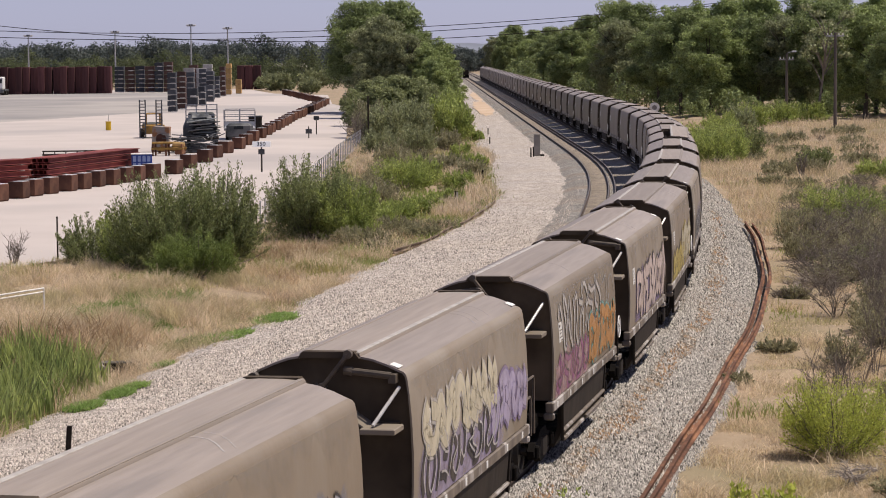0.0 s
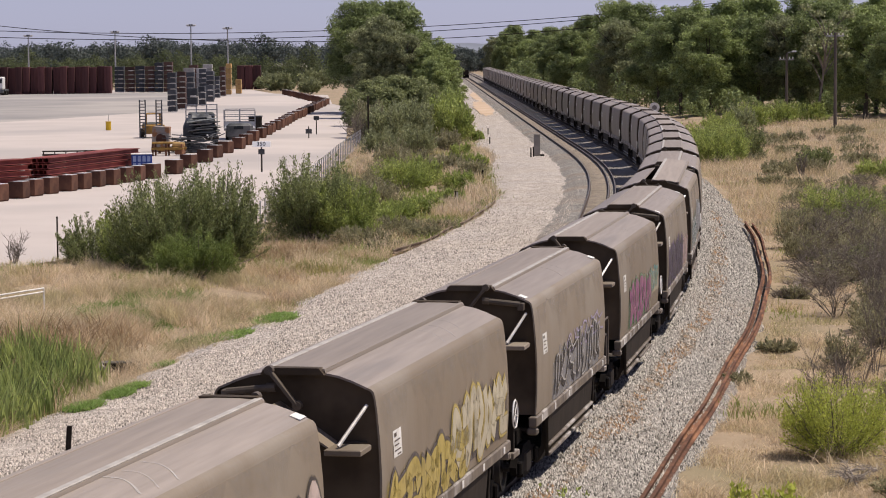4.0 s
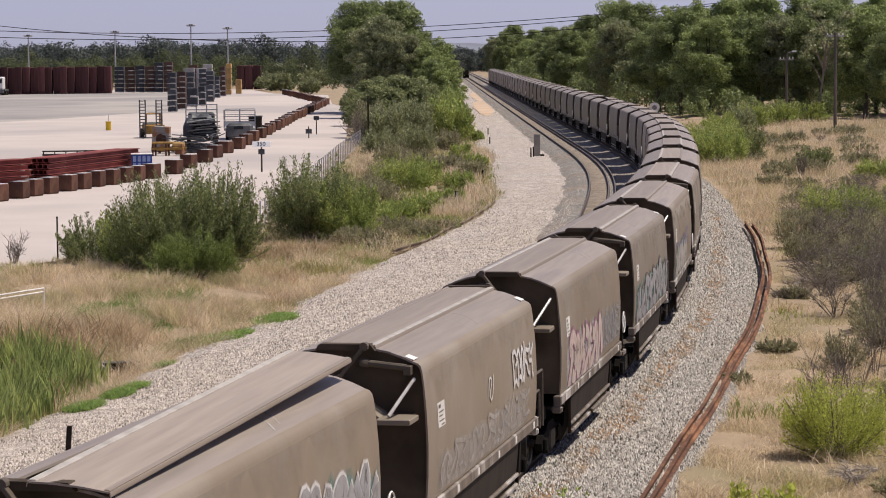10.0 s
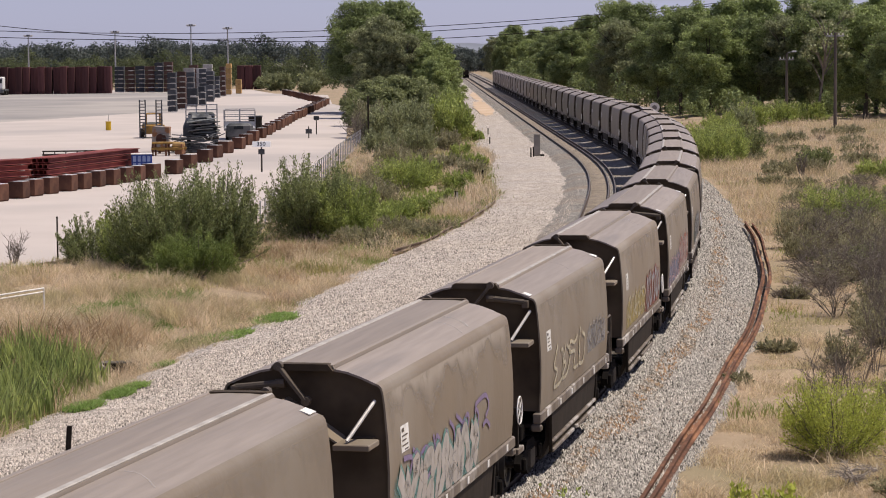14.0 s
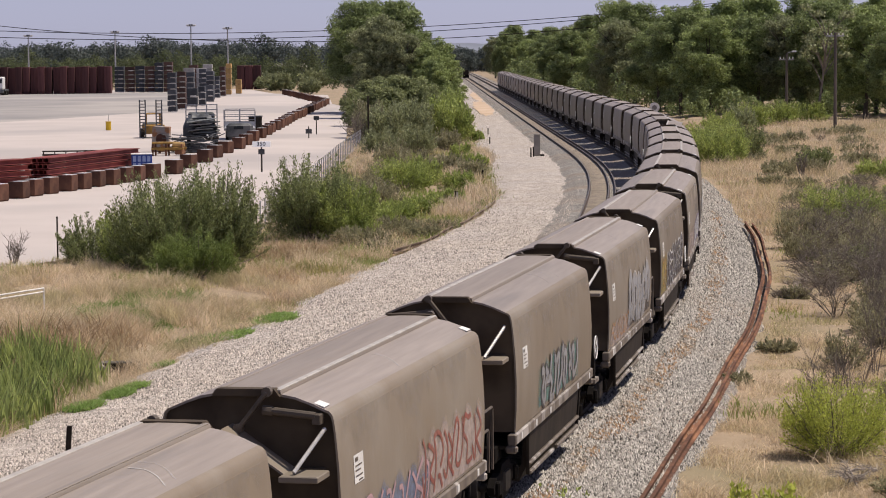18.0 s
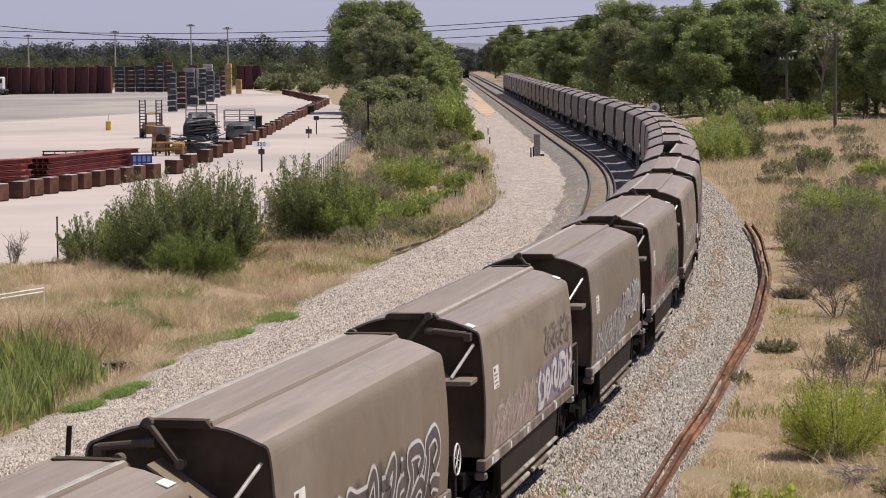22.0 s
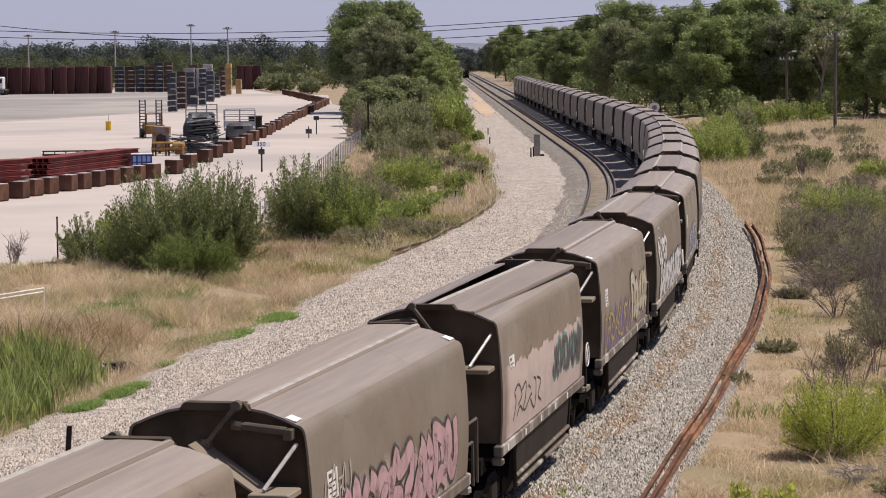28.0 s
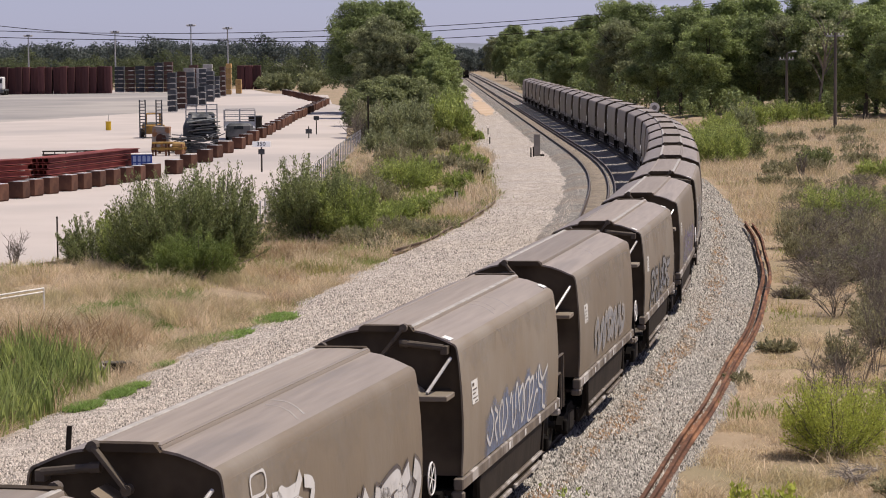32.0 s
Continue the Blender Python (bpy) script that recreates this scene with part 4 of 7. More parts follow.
YZ = -0.56
flat_sheet("yard", [(-16.6, 104.5), (-14.2, 110), (-9.4, 121), (-8.6, 150), (-8.4, 183), (-8.2, 215), (-9.3, 262), (-11.5, 330), (-14, 400), (-17.5, 430), (-22, 520), (-34, 545), (-45, 620), (-420, 620), (-420, 104)][::-1],
           YZ, M["yard"], "pale concrete hardstand of a storage yard", "yard")
flat_sheet("apron", [(-130, 560), (-59, 578), (-41, 470), (-38.5, 392), (-45.4, 362), (-54.4, 331), (-130, 320)], YZ + 0.006, M["asphalt"], "worn grey paved apron in the yard", "apron")
def patch_outline(cx, cy, rx, ry, seed, n=40):
    r = random.Random(seed)
    return [(cx + rx * math.cos(a) * r.uniform(0.7, 1.12), cy + ry * math.sin(a) * r.uniform(0.8, 1.1)) for a in (2 * math.pi * i / n for i in range(n))]


flat_sheet("sand_patch", patch_outline(5.9, 385, 1.35, 52, 3), -0.415, M["sand"], "bare orange sand patch beside the gravel", "sand")
flat_sheet("sand_patch", patch_outline(6.3, 480, 1.1, 50, 4), -0.412, M["sand"], "bare orange sand patch beside the gravel", "sand")


flat_sheet("dirt_strip", [(-8.2, 122), (-7.75, 150), (-7.65, 183), (-7.4, 215), (-7.0, 247), (-8.0, 262), (-8.7, 240), (-8.9, 215), (-8.8, 190), (-9.3, 165), (-9.2, 140), (-9.6, 122)], YZ + 0.012, M["dirt"], "bare brown dirt strip beside the fence", "dirt")


def crate_stack(x, y, w, h, material, levels, depth=2.2, cols=1):
    t = thing("crate_stack", {"maroon_stack": "tall stack of maroon steel frames in the yard", "crate_dark": "stack of dark slate crates in the yard", "crate_brown": "stack of brown timber crates in the yard",
                              "crate_grey": "stack of pale grey crates in the yard", "crate_ochre": "stack of ochre timber crates in the yard"}[material], "crate stack", "stacks in the yard", m=pose(x, y, YZ))
    lh = h / levels
    me = Geo().box(-w / 2 + 0.04, w / 2 - 0.04, -depth / 2, depth / 2, 0.10 * lh, lh * 0.97, 0.03).mesh("crate", M[material])
    dark = material in ("crate_dark", "crate_brown")
    pal = Geo().box(-w * (0.12 if dark else 0.45), w * 0.42, -depth / 2 - (0.06 if dark else 0.0), depth / 2 - 0.05, 0.0 if dark else 0.02, (0.2 if dark else 0.10) * lh).mesh("pallet", M["crate_pale" if dark else material])
    r = random.Random(int(x * 10 + y))
    for i in range(levels):
        c = part("crate", me, None, t, m=pose(r.uniform(-0.04, 0.04), r.uniform(-0.05, 0.05), i * lh, 0, 0, r.uniform(-1.5, 1.5)))
        part("pallet", pal, None, c)
    return t


for i in range(16):
    crate_stack(-93.4 + i * 1.52 + (0.12 if i > 7 else 0), 566 + 0.2 * i + 0.5 * (i % 3), 1.5, 5.85 + 0.12 * math.sin(i * 2.3), "maroon_stack", 1, 3.0)
for x, y, w, h, m_, n in ((-69.8, 584, 2.0, 5.6, "crate_dark", 6), (-67.4, 583, 2.1, 5.5, "crate_brown", 6), (-65.1, 582, 2.0, 5.7, "crate_dark", 6), (-62.8, 580, 2.1, 5.6, "crate_brown", 6),
                          (-60.7, 579, 1.8, 6.4, "crate_dark", 7), (-58.6, 578, 1.9, 6.5, "crate_brown", 7), (-38.04, 380, 1.25, 5.6, "crate_dark", 7), (-38.5, 398.5, 1.4, 5.6, "crate_brown", 7),
                          (-38.8, 419, 1.7, 2.9, "crate_dark", 2), (-37.6, 423, 1.1, 3.1, "crate_dark", 3), (-39.4, 457, 1.5, 2.9, "crate_dark", 3), (-46.3, 519, 1.8, 5.4, "crate_grey", 6),
                          (-41.2, 480, 1.4, 5.1, "crate_dark", 6), (-55.2, 600, 2.0, 5.7, "crate_brown", 6), (-41.5, 498, 1.05, 4.0, "crate_dark", 5), (-42.0, 517, 1.1, 5.7, "crate_brown", 6),
                          (-42.5, 538, 1.1, 6.2, "crate_ochre", 6), (-41.3, 548, 1.2, 2.9, "crate_ochre", 3), (-53.9, 575, 2.3, 5.2, "crate_grey", 5), (-48.6, 560, 2.0, 6.0, "crate_grey", 6), (-50.8, 565, 1.9, 5.0, "crate_brown", 5),
                          (-44.3, 500, 1.4, 5.4, "crate_dark", 6), (-40.2, 430, 1.5, 5.3, "crate_dark", 6)):
    crate_stack(x, y, w, h, m_, n)
for i in range(3):
    crate_stack(-45.4 + i * 1.8, 611, 1.75, 5.6, "maroon_stack", 1, 3.0)


# edge blocks
def blocks(pts, step, size):
    r = random.Random(4)
    for (x0, y0), (x1, y1) in zip(pts, pts[1:]):
        n = max(1, int(math.hypot(x1 - x0, y1 - y0) / step))
        for i in range(n):
            f = i / n
            m = pose(x0 + (x1 - x0) * f + r.uniform(-0.12, 0.12), y0 + (y1 - y0) * f + r.uniform(-0.3, 0.3), YZ, 0, 0, -20 + r.uniform(-9, 9))
            if "b" not in BLOCK:
                t = thing("edge_block", "rusty brown box block at the yard edge", "block", "blocks along the yard edge")
                part("body", Geo().box(-0.47, 0.47, -0.5, 0.5, 0.06, 0.98, 0.03), M["block"], t)
                for sx in (-0.3, 0.3):
                    part("skid", Geo().box(sx - 0.12, sx + 0.12, -0.48, 0.48, 0, 0.07), M["block"], t)
                part("top_plate", Geo().box(-0.2, 0.44, -0.44, 0.44, 0.975, 1.0), M["tin"], t, "pale top plate")
                BLOCK["b"] = t
                t.matrix_basis = m
            else:
                copy_thing(BLOCK["b"], m)


BLOCK = {}
blocks([(-25.6, 149), (-18.75, 180)], 2.62, 1.0)
blocks([(-18.3, 184), (-17.6, 231), (-17.7, 270), (-18.1, 328), (-18.3, 425), (-31.8, 538)], 8.0, 1.0)


# bundles of red beams
def beam_bundle(x, y, length, rows, cols, turn, label):
    t = thing("beam_bundle", label, "steel beams", "bundles of beams in the yard", m=pose(x, y, YZ, 0, 0, turn))
    r = random.Random(int(100 + x * 7))
    prof = [(-0.16, -0.16), (0.16, -0.16), (0.16, -0.13), (0.02, -0.12), (0.02, 0.12), (0.16, 0.13), (0.16, 0.16), (-0.16, 0.16), (-0.16, 0.13), (-0.02, 0.12), (-0.02, -0.12), (-0.16, -0.13)]
    rings = [[(xx, a, b) for a, b in prof] for xx in (-length / 2, length / 2)]
    me = Geo().loft(rings[::-1]).mesh("beam", M["maroon"])
    bearer = Geo().box(-0.08, 0.08, -cols * 0.18, cols * 0.18, 0, 0.06).mesh("bearer", M["polewood"])
    for i in range(rows):
        for j in range(cols):
            part("beam", me, None, t, m=pose(r.uniform(-0.25, 0.25), (j - (cols - 1) / 2) * 0.35, 0.23 + i * 0.385))
        for xx in (-length * 0.35, length * 0.35):
            part("bearer", bearer, None, t, m=pose(xx, 0, i * 0.385))
    return t


beam_bundle(-28.9, 170.5, 7.5, 4, 4, 62, "bundle of maroon steel beams on bearers")
beam_bundle(-24.3, 182.6, 17.4, 4, 5, 77, "stacked bundle of maroon steel beams on bearers")
tr = thing("truss", "long black steel frame on short legs behind the beams", "truss", m=pose(-26.4, 197, YZ + 0.85, 0, 0, 8))
for y in (-0.3, 0.3):
    part("rail", Geo().box(-2.9, 2.9, y - 0.05, y + 0.05, 0, 0.12, 0.01), M["under"], tr)
    part("top_rail", Geo().box(-2.9, 2.9, y - 0.04, y + 0.04, 0.28, 0.36, 0.01), M["under"], tr)
for i in range(8):
    part("cross_bar", Geo().box(-2.85 + i * 0.81, -2.77 + i * 0.81, -0.3, 0.3, 0.02, 0.34, 0.01), M["under"], tr)

for x in (-2.6, 0.0, 2.6):
    for y in (-0.3, 0.3):
        part("leg", Geo().box(x - 0.05, x + 0.05, y - 0.05, y + 0.05, -0.85, 0.02), M["under"], tr)

# blue crate
bc = thing("plastic_crate", "blue plastic crate with white slotted panels", "crate", m=pose(-21.1, 188.5, YZ, 0, 0, 8))
part("body", Geo().box(-0.72, 0.72, -0.55, 0.55, 0.1, 1.2, 0.03), M["blue"], bc)
for i in range(4):
    for j in range(2):
        part("panel", Geo().box(-0.62 + i * 0.33, -0.40 + i * 0.33, -0.57, -0.54, 0.2 + j * 0.5, 0.6 + j * 0.5), M["paleblue"], bc)
part("lid", Geo().box(-0.75, 0.75, -0.58, 0.58, 1.2, 1.26, 0.02), M["whitep"], bc)
for sx in (-0.5, 0.5):
    part("runner", Geo().box(sx - 0.1, sx + 0.1, -0.55, 0.55, 0, 0.11), M["blue"], bc)


# forklift with two tall masts
fk = thing("forklift", "worn ochre forklift with two tall lattice masts", "forklift", m=pose(-28.4, 264, YZ, 0, 0, 10))
part("chassis", Geo().box(-1.0, 1.1, -1.2, 1.6, 0.4, 1.3, 0.08), M["machine"], fk)
part("counterweight", Geo().box(-0.9, 1.0, 1.5, 2.2, 0.5, 1.5, 0.15), M["darkmetal"], fk)
part("cab_roof", Geo().box(-0.7, 0.8, -0.6, 1.2, 2.3, 2.42, 0.04), M["machine"], fk)
for x, y in ((-0.65, -0.55), (0.75, -0.55), (-0.65, 1.15), (0.75, 1.15)):
    part("cab_post", Geo().box(x - 0.05, x + 0.05, y - 0.05, y + 0.05, 1.25, 2.35), M["machine"], fk)
for x in (-1.35, 0.25):
    for dx in (0, 0.55):
        part("mast_rail", Geo().box(x + dx - 0.06, x + dx + 0.06, -1.5, -1.3, 0.1, 3.75, 0.01), M["darkmetal"], fk)
    for z in [0.9 + 0.3 * q for q in range(10)]:
        part("mast_rung", Geo().box(x, x + 0.55, -1.46, -1.36, z, z + 0.08), M["darkmetal"], fk)
    part("fork", Geo().box(x + 0.2, x + 0.4, -2.5, -1.4, 0.06, 0.14), M["darkmetal"], fk)
for x in (-1.05, 1.15):
    for y in (-0.9, 1.4):
        wt = Geo().tube([(x - 0.16, y, 0.45), (x + 0.16, y, 0.45)], 0.45, 14)
        part("wheel", wt, M["under"], fk)

# rusty bin, scrap, parked tray vehicles
M["tank"] = mat("rust_streaked_grey_steel", (0.30, 0.27, 0.24), (0.22, 0.19, 0.165), 1.0, 0.8, 0.1, c=(0.27, 0.13, 0.06), cscale=1.3, cmin=0.48, cmax=0.56)
rb = thing("rusty_tank", "upright rusty steel tank half on its end", "tank", m=pose(-23.7, 226, YZ, 0, 4, 0))
part("shell", Geo().box(-0.72, 0.72, -0.6, 0.6, 0.0, 2.15, 0.05), M["tank"], rb)
part("hatch", Geo().tube([(0.05, -0.6, 1.1), (0.05, -0.66, 1.1)], 0.45, 14), M["block"], rb, "round darker hatch")
oc = thing("steel_tray", "ochre steel tray on the ground", "tray", m=pose(-22.2, 222.5, YZ, 0, 0, 5))
part("deck", Geo().box(-1.4, 1.0, -0.6, 0.6, 0.25, 0.45, 0.03), M["machine"], oc)
for x in (-1.2, 0.8):
    part("foot", Geo().box(x - 0.1, x + 0.1, -0.5, 0.5, 0, 0.26), M["rust"], oc)
rs = random.Random(8)
sc = thing("scrap_heap", "heap of dark flattened steel frames and bars", "scrap heap", m=pose(-20.9, 223.5, YZ))
for i in range(16):
    fm = Matrix.Translation((rs.uniform(-0.4, 0.9), rs.uniform(-0.3, 0.3), 0.06 + 0.085 * i)) @ Euler((rs.uniform(-0.05, 0.08), rs.uniform(-0.10, 0.10), rs.uniform(-0.2, 0.2))).to_matrix().to_4x4()
    fr = Geo()
    hw, hd = rs.uniform(1.1, 1.55), rs.uniform(0.7, 1.0)
    for q in (-hd, hd):
        fr.box(-hw, hw, q - 0.05, q + 0.05, 0, 0.075, 0.01, fm)
    for q in (-hw, -hw * 0.3, hw * 0.35, hw):
        fr.box(q - 0.05, q + 0.05, -hd, hd, 0, 0.075, 0.01, fm)
    if i % 3 == 0:
        fr.box(-hw * 0.8, hw * 0.7, -hd, hd * 0.9, 0.02, 0.05, 0, fm)
    part("steel_frame", fr, M["darkmetal"] if i % 4 else M["slate"], sc)
for i in range(60):
    a = Vector((rs.uniform(-1.7, 2.2), rs.uniform(-1.2, 1.2), rs.uniform(0.05, 1.35)))
    b = a + Vector((rs.uniform(-1.0, 1.0), rs.uniform(-0.6, 0.6), rs.uniform(-0.2, 0.35)))
    b.z = max(0.08, min(1.75, b.z))
    part("bar", Geo().bar(a, b, rs.choice((0.06, 0.08, 0.14)), rs.uniform(0.03, 0.08)), M["darkmetal"] if i % 4 else M["galv"], sc)
part("plate", Geo().bar((-1.5, -0.9, 0.1), (-0.7, -0.4, 1.55), 0.12, 0.06), M["galv"], sc, "pale leaning strut")
ob_ = thing("rusty_machine", "rusty ochre machine frame lying in the yard", "machine", m=pose(-22.0, 217, YZ, 0, 0, -8))
for x in (-1.3, -0.2, 1.1):
    for y in (-0.5, 0.5):
        part("leg", Geo().box(x - 0.07, x + 0.07, y - 0.07, y + 0.07, 0, 0.95, 0.01), M["rust"], ob_)
for y in (-0.5, 0.5):
    part("side_beam", Geo().box(-1.4, 1.25, y - 0.08, y + 0.08, 0.5, 0.68, 0.02), M["machine"], ob_)
part("tray", Geo().box(-1.35, 0.4, -0.55, 0.55, 0.95, 1.12, 0.04), M["machine"], ob_, "worn ochre tray")
part("roller", Geo().tube([(0.3, -0.3, 0.95), (1.25, -0.2, 0.85)], 0.22, 12), M["crate_ochre"], ob_, "pale ochre roller")
part("gear_box", Geo().box(0.5, 1.15, -0.4, 0.4, 0.1, 0.5, 0.05), M["rust"], ob_)


def sagging_cover(x, y, w, d, h, seed, base=0.9):
    """A crumpled sheet thrown over a load."""
    r = random.Random(seed)
    nx, ny = 12, 9
    g = Geo()
    rings = []
    for j in range(ny):
        row = []
        for i in range(nx):
            u, v = i / (nx - 1) * 2 - 1, j / (ny - 1) * 2 - 1
            k = max(0.0, 1 - max(abs(u), abs(v)) ** 4)
            row.append((x + u * w / 2, y + v * d / 2, base + (h - base) * (0.35 + 0.65 * k) + r.uniform(-0.12, 0.12)))
        rings.append(row)
    top = g.loft(rings, closed=False, cap=False)
    edge = [rings[0][i] for i in range(nx)] + [rings[j][-1] for j in range(1, ny)] + [rings[-1][i] for i in range(nx - 2, -1, -1)] + [rings[j][0] for j in range(ny - 2, 0, -1)]
    n = len(edge)
    low = [(p[0], p[1], base - 0.05) for p in edge]
    g.add(edge + low, [(i, n + i, n + (i + 1) % n, (i + 1) % n) for i in range(n)])
    return g


tk = thing("tray_truck", "grey tray truck with a crumpled dark load cover", "truck", m=pose(-21.4, 240, YZ, 0, 0, 6))
part("chassis", Geo().box(-1.4, 1.4, -2.6, 4.4, 0.6, 0.95, 0.04), M["under"], tk)
part("load_cover", sagging_cover(-0.2, 1.4, 3.0, 4.2, 2.8, 5), M["darkmetal"], tk, "crumpled dark grey cover", smooth=True)
rs = random.Random(18)
for i in range(46):
    m_ = Matrix.Translation((rs.uniform(-0.35, 0.75), rs.uniform(-2.2, 0.4), 0.95 + 0.031 * i + rs.uniform(0, 0.06))) @ Euler((rs.uniform(-0.08, 0.1), rs.uniform(-0.16, 0.02), rs.uniform(-0.14, 0.14))).to_matrix().to_4x4()
    part("sheet_pack", Geo().box(-rs.uniform(0.5, 1.1), rs.uniform(0.5, 1.1), -0.9, 0.9, 0, rs.uniform(0.03, 0.09), 0.01, m_), M["slate"] if i % 3 else M["darkmetal"], tk, "bent dark steel sheets")
part("cab", Geo().box(-1.2, 1.2, 3.6, 5.2, 0.8, 2.9, 0.15), M["darkmetal"], tk)
for x in (-1.4, -0.47, 0.47, 1.4):
    part("rack_post", Geo().box(x - 0.05, x + 0.05, 3.3, 3.4, 0.95, 3.6), M["galv"], tk)
for z in (2.6, 3.1, 3.55):
    part("rack_rail", Geo().box(-1.45, 1.45, 3.31, 3.39, z, z + 0.08), M["galv"], tk)
for x in (-1.2, 1.2):
    for y in (-1.7, -0.5, 4.2):
        part("wheel", Geo().tube([(x - 0.15, y, 0.5), (x + 0.15, y, 0.5)], 0.5, 14), M["under"], tk)
tv = thing("cage_trailer", "pale grey trailer with a railed cage", "trailer", m=pose(-19.4, 258, YZ, 0, 0, 4))
part("deck", Geo().box(-1.5, 1.5, -3.5, 4.0, 0.9, 1.15, 0.04), M["galv"], tv)
part("nose", Geo().box(-1.25, 1.25, -4.4, -3.0, 0.15, 1.6, 0.25), M["darkmetal"], tv)
part("wind_screen", Geo().box(-0.55, 0.35, -4.42, -4.38, 1.05, 1.35), M["glass"], tv)
for z in (1.7, 2.2, 2.75):
    for y in (-2.8, 3.9):
        part("cage_rail", Geo().box(-1.5, 1.5, y - 0.03, y + 0.03, z, z + 0.07), M["galv"], tv)
    for x in (-1.47, 1.47):
        part("cage_rail", Geo().box(x - 0.03, x + 0.03, -2.8, 3.9, z, z + 0.07), M["galv"], tv)
for x in (-1.47, 0, 1.47):
    for y in (-2.8, 3.9):
        part("cage_post", Geo().box(x - 0.05, x + 0.05, y - 0.05, y + 0.05, 1.1, 2.82), M["galv"], tv)
part("side_panel", Geo().box(-1.52, 1.52, 3.7, 3.85, 1.1, 1.6, 0.02), M["tin"], tv)
for x in (-1.2, 1.2):
    for y in (-2.2, 2.4):
        part("wheel", Geo().tube([(x - 0.15, y, 0.48), (x + 0.15, y, 0.48)], 0.48, 14), M["under"], tv)
bx = thing("steel_box", "black steel box on skids", "box", m=pose(-18.6, 268, YZ))
part("body", Geo().box(-0.62, 0.62, -0.8, 0.8, 0.12, 1.85, 0.04), M["under"], bx)
part("cover", Geo().box(-0.68, 0.68, -0.86, 0.86, 1.85, 1.98, 0.02), M["darkmetal"], bx)
for x in (-0.4, 0.4):
    part("skid", Geo().box(x - 0.1, x + 0.1, -0.8, 0.8, 0, 0.13), M["under"], bx)
yb = thing("yellow_bin", "small yellow bin with a thin marker pole", "bin", m=pose(-36.16, 291.4, YZ))
part("drum", Geo().tube([(0, 0, 0), (0, 0, 0.9)], 0.3, 14), M["yellow"], yb)
part("lid", Geo().tube([(0, 0, 0.9), (0, 0, 0.97)], 0.33, 14), M["yellow"], yb)
part("marker_pole", Geo().tube([(0, 0.1, 0.5), (0, 0.1, 1.7)], 0.03, 6), M["galv"], yb)
wv = thing("container_truck", "white container handler parked by the stacks", "truck", m=pose(-91.6, 556, YZ))
part("cab", Geo().box(-1.3, 1.3, -1.5, 1.0, 1.2, 3.8, 0.2), M["whitep"], wv)
part("window", Geo().box(-1.0, 1.0, -1.53, -1.49, 2.5, 3.4), M["glass"], wv)
part("bumper", Geo().box(-1.3, 1.3, -1.6, -1.2, 0.5, 1.2, 0.08), M["darkmetal"], wv)
part("bed", Geo().box(-1.2, 1.2, 1.0, 6.0, 0.8, 1.2, 0.05), M["darkmetal"], wv)
for x in (-1.05, 1.05):
    for y in (-0.6, 2.5, 4.5):
        part("wheel", Geo().tube([(x - 0.2, y, 0.5), (x + 0.2, y, 0.5)], 0.5, 12), M["under"], wv)


# light masts
def light_mast(x, y, h):
    t = thing("light_mast", "tall pale steel yard light mast", "light mast", "light masts", m=pose(x, y, YZ))
    part("pole", Geo().tube([(0, 0, 0), (0, 0, h)], 0.22, 8, 0.13), M["galv"], t)
    part("cross_arm", Geo().box(-0.9, 0.9, -0.08, 0.08, h - 0.12, h + 0.06), M["galv"], t)
    for dx in (-0.75, 0.75):
        part("lamp_head", Geo().box(dx - 0.35, dx + 0.35, -0.35, 0.3, h + 0.02, h + 0.3, 0.05), M["tin"], t)
    for dx in (-0.25, 0.25):
        part("lamp_head", Geo().box(dx - 0.2, dx + 0.2, -0.3, 0.3, h + 0.05, h + 0.38, 0.05), M["darkmetal"], t)


for x, y, h in ((-96.1, 627, 12.6), (-74.2, 613, 13.2), (-55.8, 601, 14.4), (-47.15, 595, 13.6)):
    light_mast(x, y, h)


# signs, posts, fence
def letters(text, size, material, parent, m):
    cu = bpy.data.curves.new("number", "FONT")
    cu.body, cu.size, cu.align_x, cu.align_y, cu.extrude = text, size, "CENTER", "CENTER", 0.004
    cu.materials.append(material)
    ob = new("number", cu)
    ob.parent = parent
    ob.matrix_basis = m
    return ob


M["bright"] = mat("clean_white_sign_face", (0.9, 0.9, 0.89), (0.84, 0.84, 0.83), 3, 0.45)
sg = thing("distance_sign", "white board with black number 350 on a post", "sign", m=pose(-12.49, 185.8, YZ, 0, 0, -3))
part("post", Geo().box(-0.05, 0.05, -0.05, 0.05, 0, 1.75, 0.01), M["under"], sg)
TILT = Matrix.Translation((0, -0.07, 1.92)) @ Euler((radians(-20), 0, 0)).to_matrix().to_4x4()
part("board", Geo().box(-0.64, 0.64, -0.02, 0.02, -0.2, 0.2, 0.01, TILT), M["bright"], sg)
part("lower_plate", Geo().box(-0.22, 0.22, -0.09, -0.05, 1.22, 1.58, 0.02), M["darkmetal"], sg)
letters("350", 0.42, M["under"], sg, TILT @ pose(-0.02, -0.026, 0, 90, 0, 0))
for x, y, h, w in ((-12.78, 257.8, 1.15, 0.3), (-12.62, 270.2, 1.85, 0.26)):
    t = thing("marker_post", "thin dark post with a small plate", "post", "marker posts", m=pose(x, y, YZ))
    part("post", Geo().box(-0.05, 0.05, -0.05, 0.05, 0, h), M["under"], t)
    part("plate", Geo().box(-w, w, -0.09, -0.05, h - 0.42 if h > 1.5 else h - 0.7, h if h > 1.5 else h - 0.25), M["darkmetal"], t)


